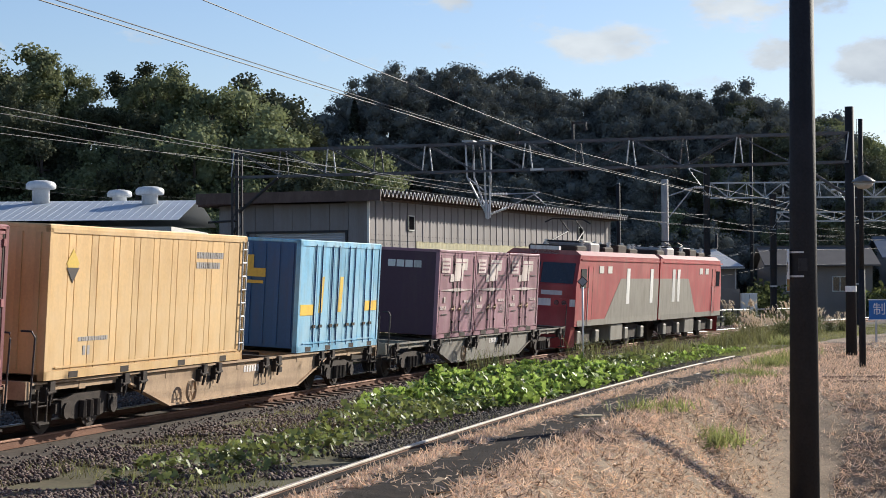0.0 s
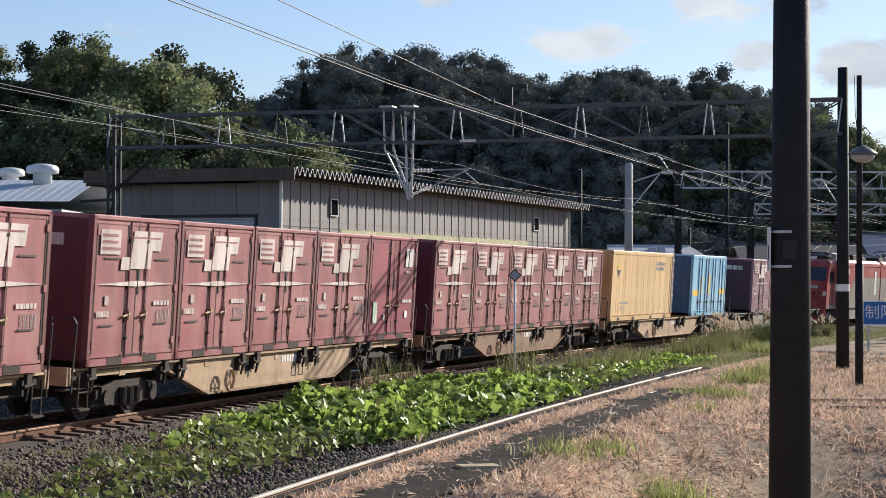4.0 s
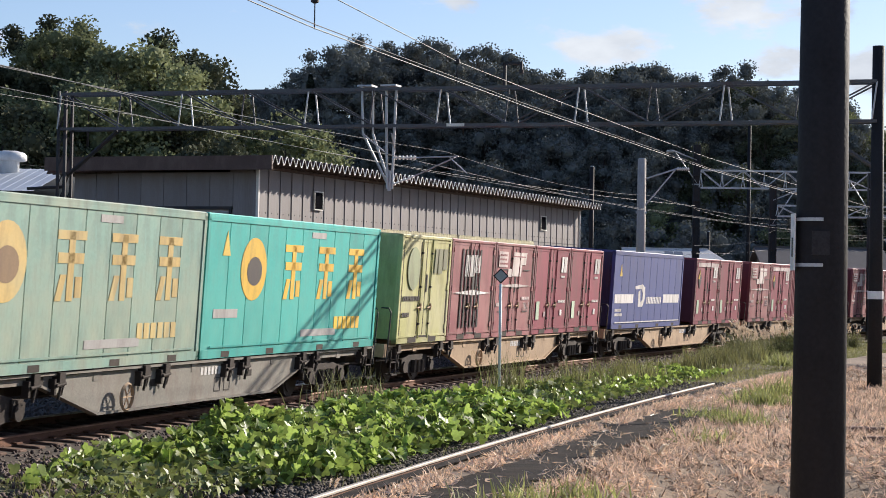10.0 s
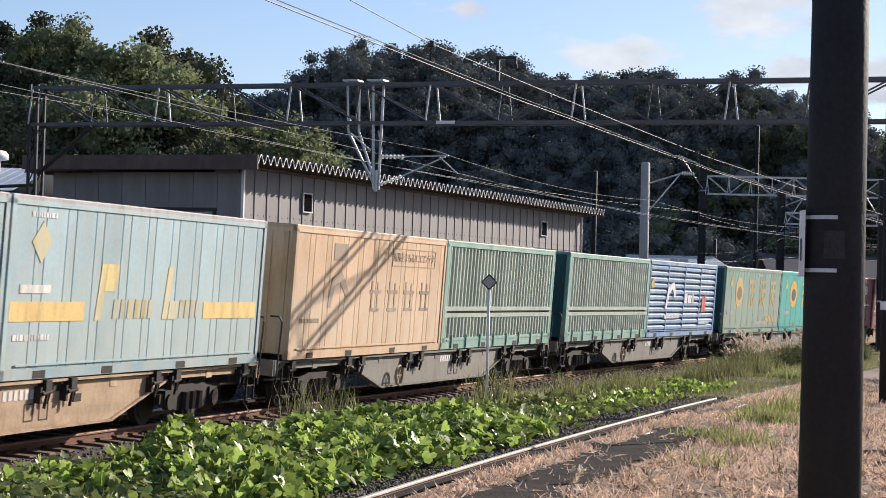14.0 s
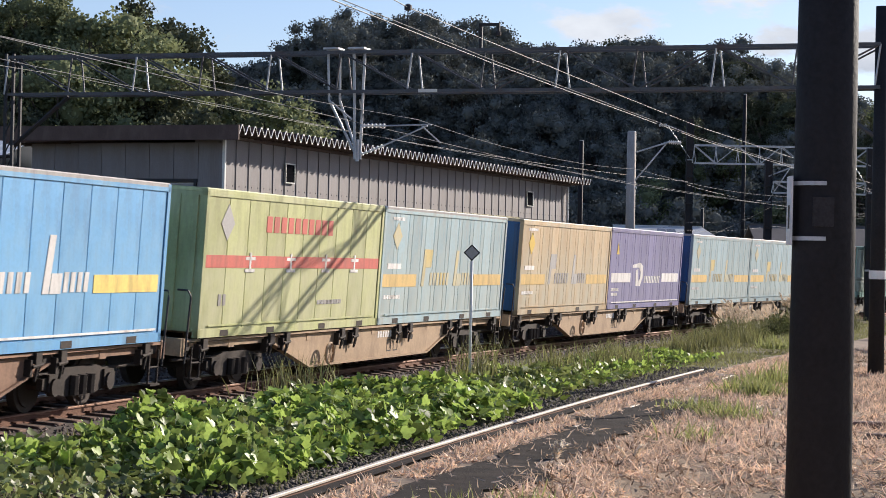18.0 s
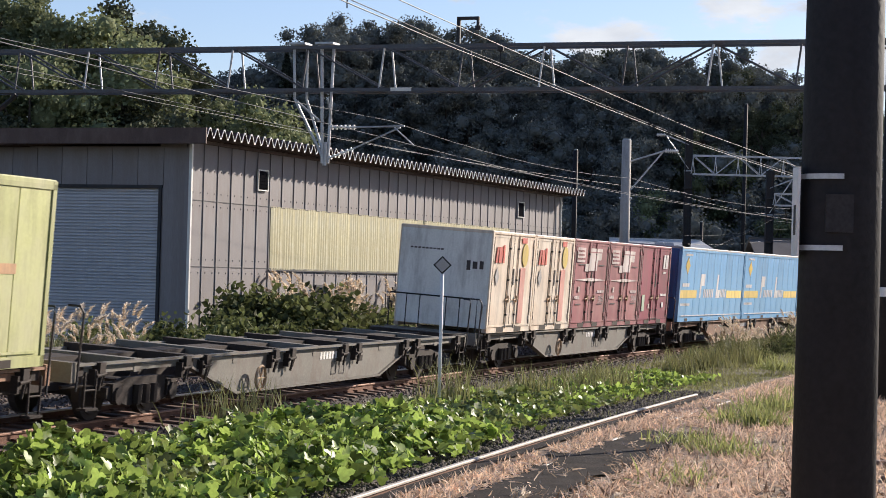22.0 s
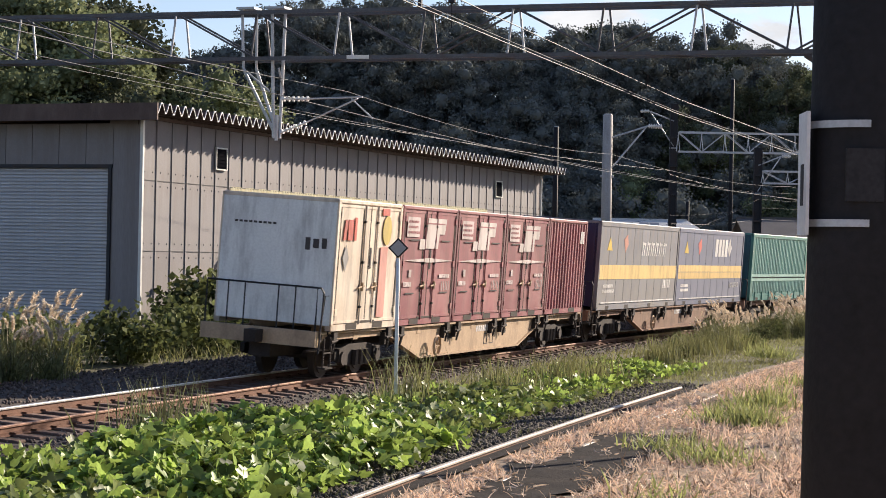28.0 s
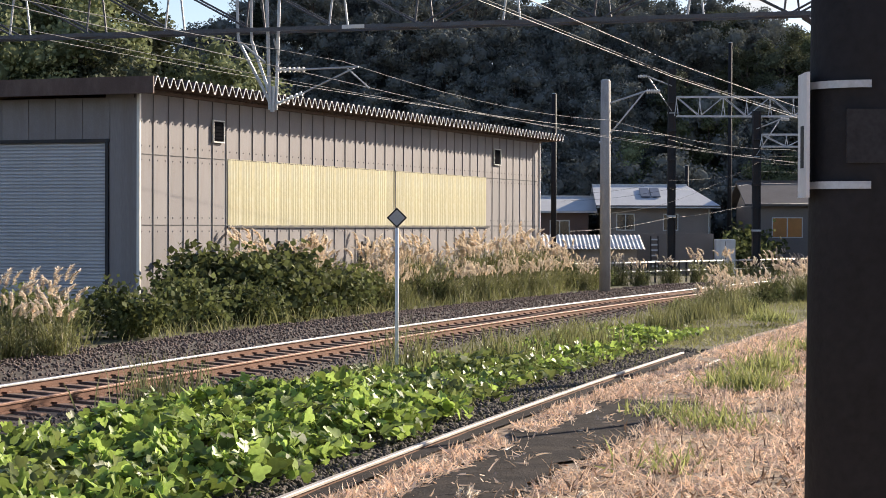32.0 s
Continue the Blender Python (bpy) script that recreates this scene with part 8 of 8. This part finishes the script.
part("roof", lean, M_TIN, shelter, "pale corrugated roof")
cab = thing("storage_cabinet", "white storage cabinet beside the grey boundary wall", "cabinet", m=Matrix.Translation((14.25, 115.4, -0.4)))
part("body", Bag().bevel_box(0, 1.1, 0, 0.8, 0, 2.1, 0.02), M_WHITE, cab)
part("door_seam", Bag().box(0.54, 0.56, -0.006, 0.0, 0.1, 2.0), M_DARKSTEEL, cab)
ladder = thing("ladder", "striped dark ladder leaning on a boundary wall", "ladder", m=Matrix.Translation((10.9, 115.6, -0.4)) @ Matrix.Rotation(-0.16, 4, "X"))
for xx in (-0.2, 0.2):
    part("side_rail", Bag().box(xx - 0.03, xx + 0.03, -0.03, 0.03, 0, 2.3), M_DARKSTEEL, ladder)
for k in range(7):
    part("rung", Bag().box(-0.17, 0.17, -0.025, 0.025, 0.25 + k * 0.3, 0.33 + k * 0.3), M_TRIM, ladder)
for k, (xx, yy, sz) in enumerate(((15.9, 117.5, 1.5), (16.6, 119.0, 1.8), (7.4, 113.6, 0.9), (25.6, 121.0, 1.8), (3.2, 108.0, 1.3))):
    place(BUSHES, k, xx, yy, -0.4, k * 1.3, sz)
tagged(part("shed_wall", Bag().box(9.5, 14.2, 116, 116.2, -0.4, 2.0), M_PLASTER), "plain grey boundary wall before the houses", "wall")


def plank(x, y, w, d, turn, label):
    ob = part("plank", Bag().bevel_box(-w / 2, w / 2, -d / 2, d / 2, 0, 0.05, 0.01), surface("pale_weathered_board", (0.45, 0.36, 0.22), 0.8, 0, var=0.25, scale=4, grain=30))
    ob.matrix_basis = Matrix.Translation((x, y, -0.06)) @ Matrix.Rotation(turn, 4, "Z")
    return tagged(ob, label, "plank")


plank(-1.45, 14.9, 0.55, 0.35, 0.3, "small pale board lying on the asphalt")
slab = part("loose_sleeper", Bag().bevel_box(-1.9, 1.9, -0.13, 0.13, 0, 0.14, 0.02), M_SLEEPER)
slab.matrix_basis = Matrix.Translation((7.4, 29.9, -0.15)) @ Matrix.Rotation(0.05, 4, "Z")
tagged(slab, "old brown sleeper lying in the dry grass", "sleeper", "loose sleepers")
s2 = part("loose_sleeper", Bag().bevel_box(-2.1, 2.1, -0.12, 0.12, 0, 0.13, 0.02), M_SLEEPER)
s2.matrix_basis = Matrix.Translation((7.6, 27.6, -0.15)) @ Matrix.Rotation(-0.06, 4, "Z")
tagged(s2, "old brown sleeper lying in the dry grass", "sleeper", "loose sleepers")

motions()
